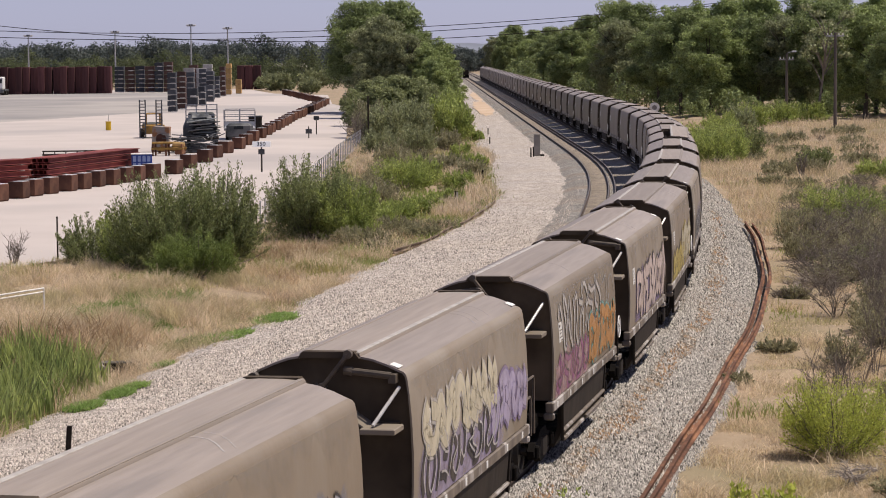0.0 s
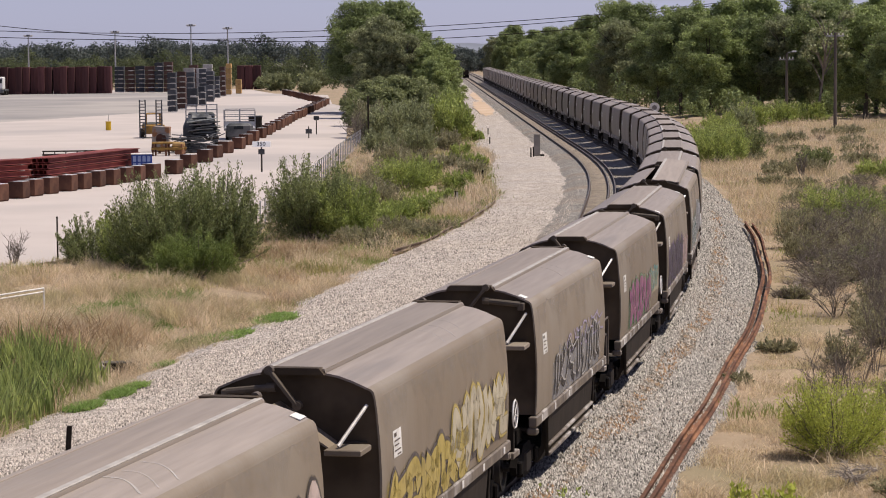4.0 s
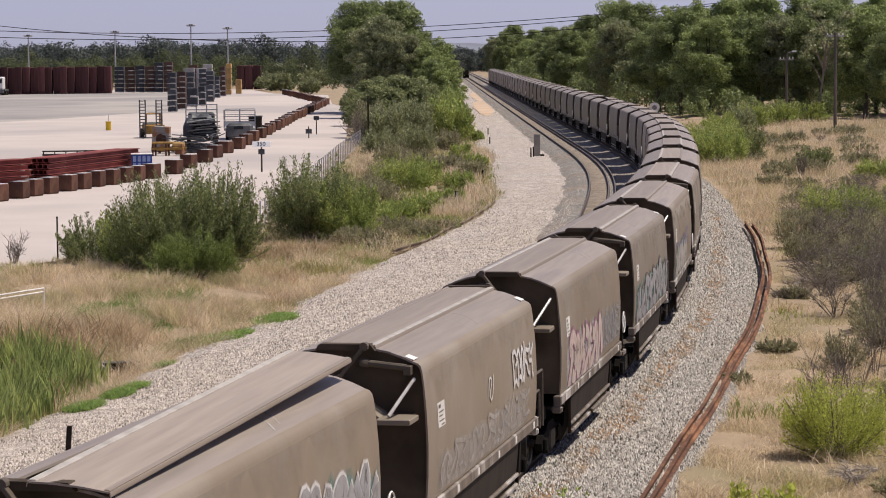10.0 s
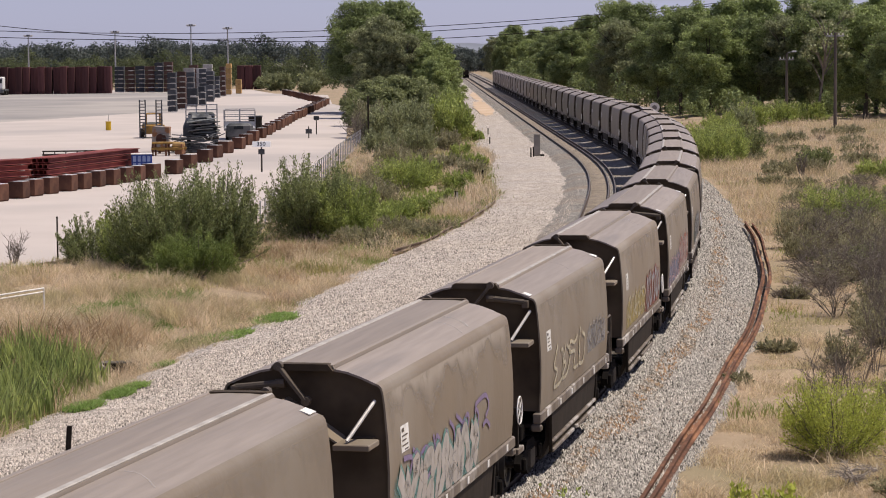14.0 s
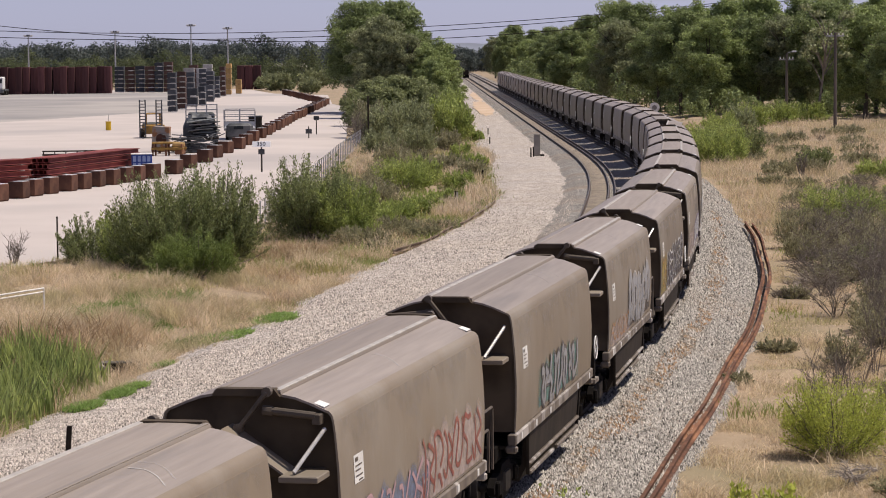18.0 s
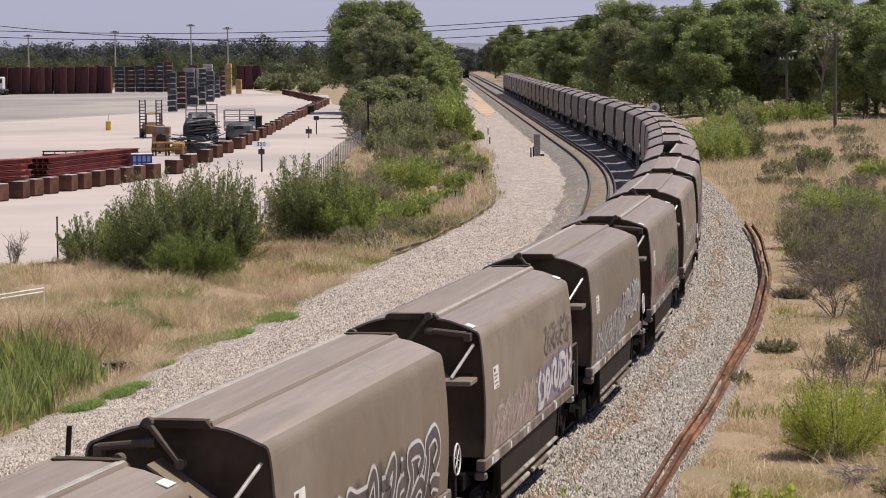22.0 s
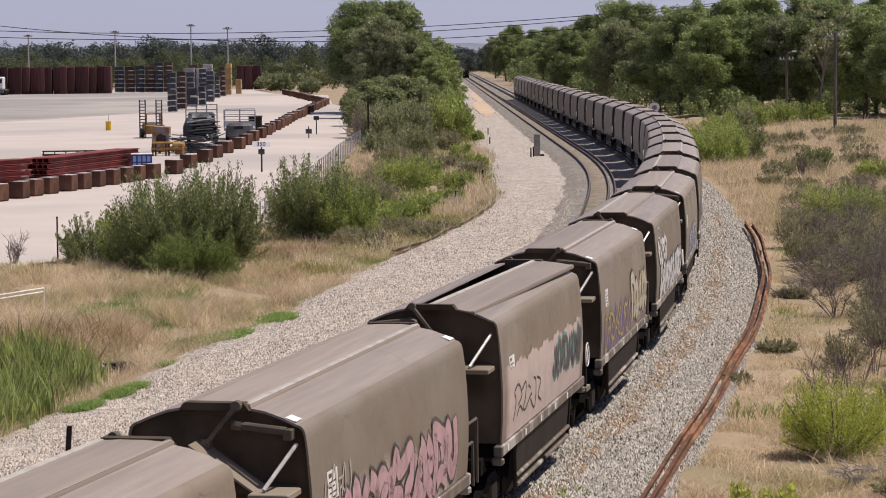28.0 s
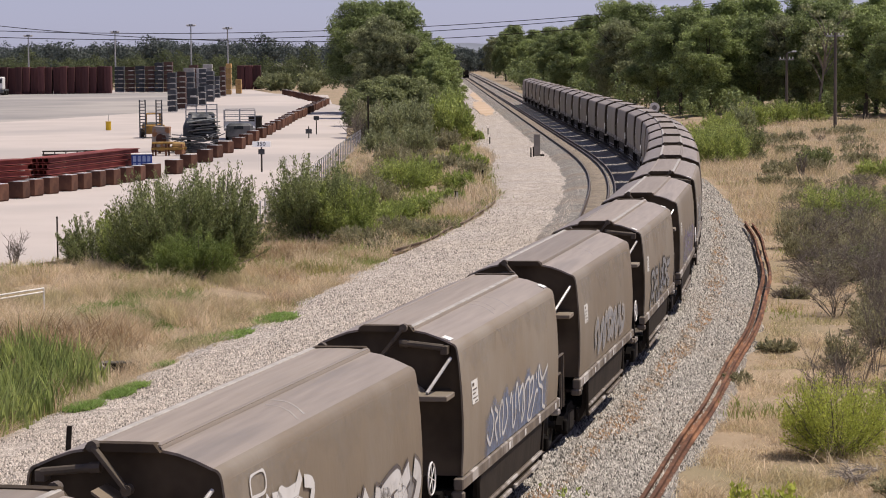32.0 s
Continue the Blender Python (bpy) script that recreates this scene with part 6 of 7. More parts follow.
dead_bush(8.9, 51.6, 1.6, 0.6, 7, 260, "low pale dead branches on the ground", 0.022)
dead_bush(9.6, 49.2, 1.4, 0.7, 6, 261, "low grey dead twigs on the ground", 0.02)
dead_bush(12.3, 91.5, 2.0, 0.8, 10, 262, "bleached tangle of dead twigs by the rails", 0.03, "palewood")
dead_bush(11.3, 88.5, 1.4, 0.5, 8, 263, "dark heap of dead twigs by the rails", 0.03)
dead_bush(-17.0, 105.8, 1.2, 1.35, 8, 59, "small bare grey bush by the yard")
dead_bush(22.9, 171, 1.3, 1.8, 4, 60, "black forked dead stump in grass", 0.07)
dead_bush(-7.2, 236, 3.6, 3.4, 10, 61, "pale bare leaning shrub at the fence", 0.05)
g, tips = limbs(13.0, 0.17, 3.0, 62, 0.4, 16)
dg = thing("tree", "tall half-dead gum with bare grey limbs", "tree", "gum trees along the line", m=Matrix.Translation((40, 286, -0.3)))
part("trunk", g, M["deadwood"], dg, smooth=True)
part("crown", leaf_cloud("crown", M["leaf_olive"], [(tuple(p), (0.9, 0.9, 0.6)) for p in tips], 90, 0.3, 63), None, dg)


rq = random.Random(77)
for i in range(34):
    y = rq.uniform(70, 260)
    x = float(np.interp(np.interp(y, _y, SG), SG, _x)) + rq.uniform(6.5, 9 + y * 0.09)
    if rq.random() < 0.6:
        shrub("shrub", "low grey green scrub in dry grass", x, y, rq.uniform(1.0, 2.2), rq.uniform(0.5, 1.0), "leaf_scrub", 60, 26, 0.06 + y * 0.0007, 900 + i, 3.0, 12)
    else:
        dead_bush(x, y, rq.uniform(1.0, 2.0), rq.uniform(0.6, 1.2), 5, 950 + i, "low grey leafless bush in dry grass")


# ---- grasses ----
def patchy(x, y, f, ph=0.0):
    return np.sin(x * f + ph) * np.cos(y * f * 0.6 + 1.3 * ph) + 0.6 * np.sin(x * f * 2.3 + y * f * 1.1 + ph)


def blades(name, pts, hmin, hmax, width, material, label, seed, per=9, spread=0.16, lean=0.9, dz=0.0, uneven=0.0):
    """Tufts of bent blades at the given places; each tuft leans its own way."""
    r = np.random.RandomState(seed)
    n = len(pts) * per
    base = np.repeat(pts, per, axis=0)
    th = r.uniform(0.55, 1.2, len(pts)) * (1.0 + uneven * np.clip(patchy(pts[:, 0], pts[:, 1], 0.9, seed), -1, 1))
    th = np.repeat(th, per)
    xy = base + r.normal(size=(n, 2)) * spread
    z = ground_z(xy[:, 0], xy[:, 1]) - 0.12 + dz
    a = np.repeat(r.rand(len(pts)) * 6.28, per) + r.normal(size=n) * 0.8
    h = (hmin + (hmax - hmin) * r.rand(n)) * th
    w = width * (0.6 + 0.8 * r.rand(n))
    d = np.stack([np.cos(a), np.sin(a)], 1)
    f = np.stack([-np.sin(a + 0.6), np.cos(a + 0.6)], 1)
    le = (lean * h * (0.25 + 0.75 * r.rand(n)))[:, None]
    p0 = np.column_stack([xy, z])
    mid = np.column_stack([xy + d * le * 0.35, z + h * 0.6])
    tip = np.column_stack([xy + d * le, z + h])
    wv = np.column_stack([f * w[:, None], np.zeros(n)])
    v = np.stack([p0 - wv, p0 + wv, mid + wv * 0.8, mid - wv * 0.8, tip], 1).reshape(-1, 3)
    i = np.arange(n) * 5
    F = np.concatenate([np.stack([i, i + 1, i + 2], 1), np.stack([i, i + 2, i + 3], 1), np.stack([i + 3, i + 2, i + 4], 1)])
    me = bpy.data.meshes.new(name)
    me.vertices.add(len(v))
    me.vertices.foreach_set("co", v.ravel())
    me.loops.add(F.size)
    me.loops.foreach_set("vertex_index", F.ravel().astype(np.int32))
    me.polygons.add(len(F))
    me.polygons.foreach_set("loop_start", (np.arange(len(F)) * 3).astype(np.int32))
    me.update(calc_edges=True)
    me.materials.append(material)
    return tagged(new(name, me), label, "grass", kind="stuff")


def scatter(n, y0, y1, seed, keep, power=1.0):
    """Places in the widening strip before the bridge, nearer ones denser; keep(x, y, o, s) chooses."""
    r = np.random.RandomState(seed)
    y = y0 * (y1 / y0) ** r.rand(n * 6)
    x = (r.rand(n * 6) * 2 - 1) * (y * 0.175 + 1.0)
    o, s = line_offset(x, y)
    k = keep(x, y, o, s, r)
    return np.column_stack([x, y])[k][:n]


FX = np.array([100, 107.7, 121, 150, 183, 215, 262, 330, 400])
FV = np.array([-16.8, -15.5, -8.6, -8.0, -7.8, -7.6, -8.6, -10.8, -13.2])


def strip_left(x, y, o, s, r):
    edge = gravel_edge(s) - 0.1 + 0.25 * np.sin(s * 0.35) + 0.15 * np.sin(s * 1.3)
    lim = np.where(y < 104, -40, np.interp(y, FX, FV))
    return (o < edge) & (x > lim)


def strip_right(x, y, o, s, r):
    return (o > 3.42 + 0.2 * np.sin(s * 0.4) + 0.15 * np.sin(s * 1.7) + np.clip((s - 20) / 40, 0, 1) * 0.6) & (y < 300)


def left_dry(x, y, o, s, r):
    return strip_left(x, y, o, s, r) & ~((o < -13.2) & (y < 70))


blades("dry_grass", scatter(8200, 52, 130, 1, lambda x, y, o, s, r: left_dry(x, y, o, s, r) & (patchy(x, y, 0.5, 0.4) > -1.1)), 0.12, 0.42, 0.008, M["straw"], "dry straw coloured grass", 2, 13, 0.13, 1.7, 0.0, 0.8)
blades("bleached_grass", scatter(5200, 52, 130, 21, lambda x, y, o, s, r: left_dry(x, y, o, s, r) & (patchy(x, y, 0.6, 2.4) > -0.1)), 0.15, 0.55, 0.008, M["straw_pale"], "bleached pale dry grass", 22, 12, 0.11, 1.9, 0.0, 0.9)
blades("dry_grass", scatter(3800, 120, 330, 3, lambda x, y, o, s, r: strip_left(x, y, o, s, r) & (patchy(x, y, 0.4, 2.0) > -0.1)), 0.25, 0.65, 0.016, M["straw"], "tall dry straw coloured grass", 4, 8, 0.25, 1.0, 0.0, 0.5)
blades("dry_grass", scatter(5600, 45, 130, 5, lambda x, y, o, s, r: strip_right(x, y, o, s, r) & (patchy(x, y, 0.6, 1.0) > -0.9)), 0.05, 0.20, 0.008, M["straw"], "short dry straw coloured grass", 6, 10, 0.16, 1.8, 0.0, 0.5)
blades("bleached_grass", scatter(2600, 45, 130, 25, lambda x, y, o, s, r: strip_right(x, y, o, s, r) & (patchy(x, y, 0.7, 3.0) > 0.2)), 0.08, 0.30, 0.009, M["straw_pale"], "bleached pale dry grass", 26, 10, 0.14, 2.0, 0.0, 0.5)
blades("dry_litter", scatter(6000, 44, 85, 73, strip_right), 0.03, 0.13, 0.008, M["straw_pale"], "short bleached grass litter on bare soil", 74, 9, 0.2, 2.6, 0.0, 0.8)
blades("dry_grass", scatter(5000, 120, 290, 7, lambda x, y, o, s, r: strip_right(x, y, o, s, r) & (patchy(x, y, 0.3, 1.7) > -0.7)), 0.20, 0.60, 0.014, M["straw"], "tall dry straw coloured grass", 8, 9, 0.3, 1.0, 0.0, 0.6)
blades("bleached_grass", scatter(5200, 120, 290, 27, lambda x, y, o, s, r: strip_right(x, y, o, s, r) & (patchy(x, y, 0.25, 0.5) > -0.1)), 0.25, 0.75, 0.014, M["straw_pale"], "bleached pale dry grass", 28, 9, 0.3, 1.2, 0.0, 0.6)
blades("green_grass", scatter(3600, 60, 130, 9, lambda x, y, o, s, r: left_dry(x, y, o, s, r) & (patchy(x, y, 0.5, 3.9) > 0.65)), 0.12, 0.36, 0.011, M["greengrass"], "patches of green grass among straw", 10, 9, 0.2)
blades("green_grass", scatter(4600, 100, 330, 11, lambda x, y, o, s, r: strip_left(x, y, o, s, r) & ((patchy(x, y, 0.45, 0.2) > -0.1) | (o > gravel_edge(s) - 1.3))), 0.2, 0.55, 0.020, M["greengrass"], "green weeds along the gravel edge", 12, 8, 0.3)
blades("green_grass", scatter(3000, 60, 290, 13, lambda x, y, o, s, r: strip_right(x, y, o, s, r) & (patchy(x, y, 0.35, 5.0) > 0.6)), 0.12, 0.42, 0.014, M["greengrass"], "patches of green grass among straw", 14, 8, 0.25)
rg = np.random.RandomState(41)


def blob(cx, cy, rx, ry, n):
    a = rg.rand(n) * 6.28
    q = np.sqrt(rg.rand(n))
    return np.column_stack([cx + np.cos(a) * q * rx, cy + np.sin(a) * q * ry])


blades("brown_weeds", scatter(2600, 60, 130, 71, lambda x, y, o, s, r: left_dry(x, y, o, s, r) & (patchy(x, y, 0.8, 1.1) > 0.35)), 0.10, 0.38, 0.010, M["deadreed"], "brown withered weeds among straw", 72, 10, 0.12, 1.5, 0.0, 0.8)
blades("reeds", np.concatenate([blob(-10.9, 65, 1.8, 8.0, 1100), blob(-9.9, 68.5, 0.9, 4.0, 260)]), 0.7, 1.35, 0.030, M["reed"], "dense stand of tall green reeds in a ditch", 42, 5, 0.16, 0.45)
blades("dead_reeds", np.concatenate([blob(-11.6, 74.5, 1.8, 5, 330), blob(-10.2, 77, 1.3, 4.0, 200), blob(-10.9, 66, 1.9, 8, 160)]), 0.3, 1.0, 0.018, M["deadreed"], "brown dead reeds at the ditch edge", 43, 7, 0.18, 1.1)
blades("tall_reeds", blob(-11.4, 71.5, 1.4, 3.0, 60), 0.9, 1.5, 0.024, M["reed"], "sparse tall green reeds among dead ones", 49, 4, 0.1, 0.4)
blades("dead_reeds", blob(-6.4, 108, 1.5, 3.0, 260), 0.3, 0.8, 0.016, M["deadreed"], "flattened brown dead stalks by the bushes", 44, 8, 0.2, 0.9)
blades("green_grass", np.concatenate([blob(-8.5, 62.6, 0.38, 1.0, 300), blob(-7.95, 64.7, 0.32, 0.9, 220), blob(-7.75, 66.2, 0.3, 0.7, 120), blob(-7.6, 72, 0.22, 0.5, 60), blob(-6.4, 78.5, 0.7, 1.6, 220), blob(-5.2, 83.0, 0.7, 1.6, 160)]),
       0.05, 0.13, 0.014, M["greenmat"], "low bright green weeds on the gravel", 45, 14, 0.08, 2.2, 0.25)
blades("green_grass", np.concatenate([blob(-10.8, 87, 1.1, 2.6, 330), blob(-9.2, 84.5, 0.8, 1.6, 160), blob(-7.0, 80.5, 1.3, 1.6, 260), blob(-9.6, 92, 1.5, 2.0, 200)]), 0.12, 0.34, 0.012, M["greengrass2"], "low green grass patch among straw", 46, 7, 0.2, 1.6)

blades("bleached_grass", np.concatenate([blob(2.6, 205, 1.2, 14, 420), blob(1.4, 176, 1.2, 10, 260), blob(-5.2, 196, 1.2, 14, 260), blob(-5.6, 222, 1.4, 10, 220), blob(0.6, 138, 1.1, 5, 220), blob(2.0, 152, 0.8, 8, 120), blob(-5.9, 128, 1.0, 5, 90)]), 0.4, 0.95, 0.018, M["straw_pale"], "tall pale clumps of dry grass", 47, 9, 0.22, 0.9)
blades("green_grass", np.concatenate([blob(-2.0, 116, 1.6, 5, 300), blob(0.2, 128, 1.2, 6, 200)]), 0.15, 0.4, 0.014, M["greengrass"], "low green weeds at the gravel edge", 48, 9, 0.2)

# loose stones give the ballast and the service road their rough face
def stones(name, n, y0, y1, keep, zoff, size, material, label, seed):
    p = scatter(n, y0, y1, seed, keep)
    r = np.random.RandomState(seed + 1)
    o, s = line_offset(p[:, 0], p[:, 1])
    base = np.array([[0.8, 0, 0], [-0.4, 0.7, 0], [-0.4, -0.7, 0], [0.2, 0.15, 1.4]])
    k = len(p)
    sc = size * (0.45 + r.rand(k) ** 1.4) * np.clip(0.6 + p[:, 1] / 170, 1.0, 1.25)
    a = r.rand(k) * 6.28
    c, sn = np.cos(a), np.sin(a)
    v = np.repeat(base[None], k, 0) * (0.7 + 0.6 * r.rand(k, 4, 1)) * sc[:, None, None]
    x = v[..., 0] * c[:, None] - v[..., 1] * sn[:, None] + p[:, :1]
    y = v[..., 0] * sn[:, None] + v[..., 1] * c[:, None] + p[:, 1:]
    z = v[..., 2] + zoff(o, s)[:, None] - 0.006
    V = np.stack([x, y, z], -1).reshape(-1, 3)
    i = np.arange(k) * 4
    F = np.concatenate([np.stack([i, i + 1, i + 3], 1), np.stack([i + 1, i + 2, i + 3], 1), np.stack([i + 2, i, i + 3], 1)])
    me = bpy.data.meshes.new(name)
    me.vertices.add(len(V))
    me.vertices.foreach_set("co", V.ravel())
    me.loops.add(F.size)
    me.loops.foreach_set("vertex_index", F.ravel().astype(np.int32))
    me.polygons.add(len(F))
    me.polygons.foreach_set("loop_start", (np.arange(len(F)) * 3).astype(np.int32))
    me.update(calc_edges=True)
    me.materials.append(material)
    return tagged(new(name, me), label, "stones", kind="stuff")


BO = [-5.7, -4.9, -4.2, -2.4, -1.7, -0.9, 0.70, 0.80, 1.4, 2.0, 3.2, 3.75]
BZ = [-0.57, -0.32, -0.27, -0.27, -0.27, -0.17, -0.17, -0.07, -0.10, -0.30, -0.62, -0.96]


def road_z(o, s):
    e = gravel_edge(s)
    u = o - e
    return np.where(u < 1.4, -0.66 + u / 1.4 * 0.11, -0.55 + (u - 1.4) / (-7.2 - e) * 0.03)


M["stone"] = mat("crushed_stone_grey", (0.36, 0.338, 0.316), (0.19, 0.175, 0.16), 20, 0.9, island=0.9)
M["pebble"] = mat("crushed_stone_tan", (0.425, 0.375, 0.336), (0.29, 0.253, 0.226), 20, 0.9, island=0.75)
stones("ballast_stones", 150000, 44, 170, lambda x, y, o, s, r: (o > 0.78) & (o < 3.55), lambda o, s: np.interp(o, BO, BZ) + np.interp(s, SG, _z), 0.029, M["stone"], "loose crushed grey ballast stones", 61)
stones("road_stones", 100000, 50, 240, lambda x, y, o, s, r: (o > gravel_edge(s) + 0.1) & (o < -4.6) & (r.rand(len(x)) > np.clip((y - 80) / 100, 0, 0.98)), lambda o, s: np.where(o < -5.35, road_z(o, s), np.interp(o, BO, BZ)) + np.interp(s, SG, _z), 0.027, M["pebble"], "loose crushed tan gravel stones", 63)

M["rust_stone"] = mat("rust_stained_stone", (0.30, 0.175, 0.095), (0.17, 0.105, 0.062), 20, 0.95, island=0.6)
stones("stained_stones", 16000, 44, 130, lambda x, y, o, s, r: (np.abs(o - np.interp(s, [4, 46, 90], [1.45, 1.95, 2.3]) - 0.06 * np.sin(s * 0.9)) < 0.22) & (np.sin(s * 0.55) + 0.6 * np.sin(s * 1.37 + 1) + 1.2 * r.rand(len(x)) > 0.55),
       lambda o, s: np.interp(o, BO, BZ) + np.interp(s, SG, _z) + 0.014, 0.034, M["rust_stone"], "rust stained ballast stones in a streak", 65)


# ---- sprayed paint on the wagon sides ----
SPRAY = {"cream": (0.50, 0.45, 0.33), "white": (0.62, 0.61, 0.60), "purple": (0.20, 0.15, 0.28), "lilac": (0.36, 0.31, 0.44), "grey": (0.30, 0.30, 0.31), "pale": (0.42, 0.39, 0.36), "orange": (0.42, 0.20, 0.06), "teal": (0.12, 0.27, 0.25),
         "pink": (0.46, 0.29, 0.31), "magenta": (0.27, 0.10, 0.19), "yellow": (0.46, 0.36, 0.10), "black": (0.028, 0.026, 0.028), "green": (0.15, 0.24, 0.14), "blue": (0.17, 0.22, 0.34), "rose": (0.52, 0.42, 0.38), "red": (0.27, 0.08, 0.06),
         "dark": (0.075, 0.065, 0.07), "dust": (0.33, 0.285, 0.235), "shine": (0.50, 0.48, 0.46)}
_spray = {}


def spray(name, wear=0.5):
    """Sprayed paint: thin at the stroke's edge, worn and dusted over in patches."""
    key = (name, wear)
    if key not in _spray:
        c, d = SPRAY[name], (0.20, 0.162, 0.122)
        m = mat("spray_" + name, c, tuple(0.75 * x + 0.25 * y for x, y in zip(c, d)), 2.5, 0.6, c=tuple(0.7 * x + 0.3 * y for x, y in zip(c, d)), cscale=1.1, cmin=0.5, cmax=0.72)
        n, l = m.node_tree.nodes, m.node_tree.links
        at = n.new("ShaderNodeAttribute")
        at.attribute_name = "cover"
        nz, mr, mu = n.new("ShaderNodeTexNoise"), n.new("ShaderNodeMapRange"), n.new("ShaderNodeMath")
        nz.inputs["Scale"].default_value, nz.inputs["Detail"].default_value, nz.inputs["Roughness"].default_value = 2.6, 8, 0.65
        mr.inputs["From Min"].default_value, mr.inputs["From Max"].default_value = 0.30, 0.30 + 0.45 * wear
        mr.inputs["To Min"].default_value, mr.inputs["To Max"].default_value = 1.0 - 0.85 * wear, 1.0
        mu.operation = "MULTIPLY"
        l.new(n["Texture Coordinate"].outputs["Object"], nz.inputs["Vector"])
        l.new(nz.outputs["Fac"], mr.inputs["Value"])
        l.new(at.outputs["Fac"], mu.inputs[0])
        l.new(mr.outputs[0], mu.inputs[1])
        l.new(mu.outputs[0], n["Principled BSDF"].inputs["Alpha"])
        _spray[key] = m
    return _spray[key]


def smooth_line(pts, step=0.07):
    """A curve through the points, at even small steps."""
    out = []
    for i in range(len(pts) - 1):
        p0, p1, p2, p3 = (np.array(pts[max(0, min(len(pts) - 1, i + k))], float) for k in (-1, 0, 1, 2))
        n = max(2, int(np.linalg.norm(p2 - p1) / step) + 1)
        for j in range(n):
            f = j / n
            out.append(0.5 * (2 * p1 + (p2 - p0) * f + (2 * p0 - 5 * p1 + 4 * p2 - p3) * f * f + (3 * p1 - p0 - 3 * p2 + p3) * f ** 3))
    return out + [np.array(pts[-1], float)]


class Paint:
    """Ribbons of paint on a wagon's side: u metres from the near end, z up; the edges fade out."""

    def __init__(self, sg, lift, surface=None):
        self.v, self.f, self.c, self.sg, self.lift = [], [], [], sg, lift
        self.surface = surface

    def at(self, u, z):
        if self.surface:
            return self.surface(u, z, self.lift)
        return (self.sg * (side_x(z) + self.lift), self.sg * (-HALF + u), z)

    def stroke(self, pts, width, soft=0.35, cover=1.0, low=1.40, high=3.2):
        line = smooth_line(pts)
        k, o = len(line), len(self.v)
        for j, p in enumerate(line):
            d = line[min(j + 1, k - 1)] - line[max(j - 1, 0)]
            d = d / (np.linalg.norm(d) + 1e-9)
            nx, nz = -d[1], d[0]
            for e in (-1, -(1 - soft), 1 - soft, 1):
                u = min(2 * HALF - 0.03, max(0.03, p[0] + nx * e * width / 2))
                self.v.append(self.at(u, min(high, max(low, p[1] + nz * e * width / 2))))
                self.c.append(0.0 if abs(e) == 1 else cover)
        for j in range(k - 1):
            for e in range(3):
                q = o + j * 4 + e
                self.f.append((q, q + 1, q + 5, q + 4))

    def area(self, u0, u1, v0, tops, rise=6, cover=1.0, fade=0.25):
        """A sprayed ground with an uneven upper edge."""
        cols, o = len(tops) - 1, len(self.v)
        for i, t in enumerate(tops):
            for j in range(rise + 1):
                f = j / rise
                self.v.append(self.at(u0 + (u1 - u0) * i / cols, v0 + (t - v0) * f))
                edge = min(1.0, (i + 0.02) / cols / 0.06, (cols - i + 0.02) / cols / 0.06)
                self.c.append(cover * edge * min(1.0, (1 - f) / fade))
        for i in range(cols):
            for j in range(rise):
                q = o + i * (rise + 1) + j
                self.f.append((q, q + rise + 1, q + rise + 2, q + 1))

    def put(self, name, colour, wear, parent, label=""):
        me = bpy.data.meshes.new(name)
        me.from_pydata([tuple(float(q) for q in p) for p in self.v], [], self.f)
        a = me.attributes.new("cover", "FLOAT", "POINT")
        a.data.foreach_set("value", self.c)
        me.materials.append(spray(colour, wear))
        return part(name, me, None, parent, label)


FORMS = ([[(0.0, 0.1), (-0.05, 0.6), (0.25, 1.0), (0.5, 0.75), (0.35, 0.3), (0.6, 0.0), (0.95, 0.5), (0.85, 1.05)]], [[(0.95, 0.95), (0.45, 0.8), (0.1, 1.05), (-0.05, 0.6), (0.5, 0.45), (0.55, 0.1), (1.05, 0.0)]],
         [[(0.0, 0.9), (0.35, 1.05), (0.3, 0.5), (0.0, 0.2), (0.45, -0.05), (0.7, 0.5), (1.1, 0.55)], [(0.7, 0.9), (0.95, 0.75)]], [[(-0.1, 0.8), (0.2, 0.95), (0.3, 0.0), (0.6, 0.3), (0.55, 0.9), (0.9, 1.1), (1.1, 0.2)]],
         [[(0.1, -0.05), (0.25, 0.6), (0.05, 1.0), (0.6, 1.05), (1.0, 0.7), (0.7, 0.5)], [(0.45, 0.1), (0.75, 0.2), (1.1, -0.05)]], [[(0.3, 1.1), (0.0, 0.55), (0.35, 0.3), (0.15, -0.05), (0.8, 0.05), (0.95, 0.75), (0.6, 0.95)]],
         [[(-0.1, 0.3), (0.3, 0.0), (0.4, 0.7), (0.1, 1.0)], [(0.6, 1.0), (0.95, 0.6), (0.6, 0.35), (1.1, 0.0)]])


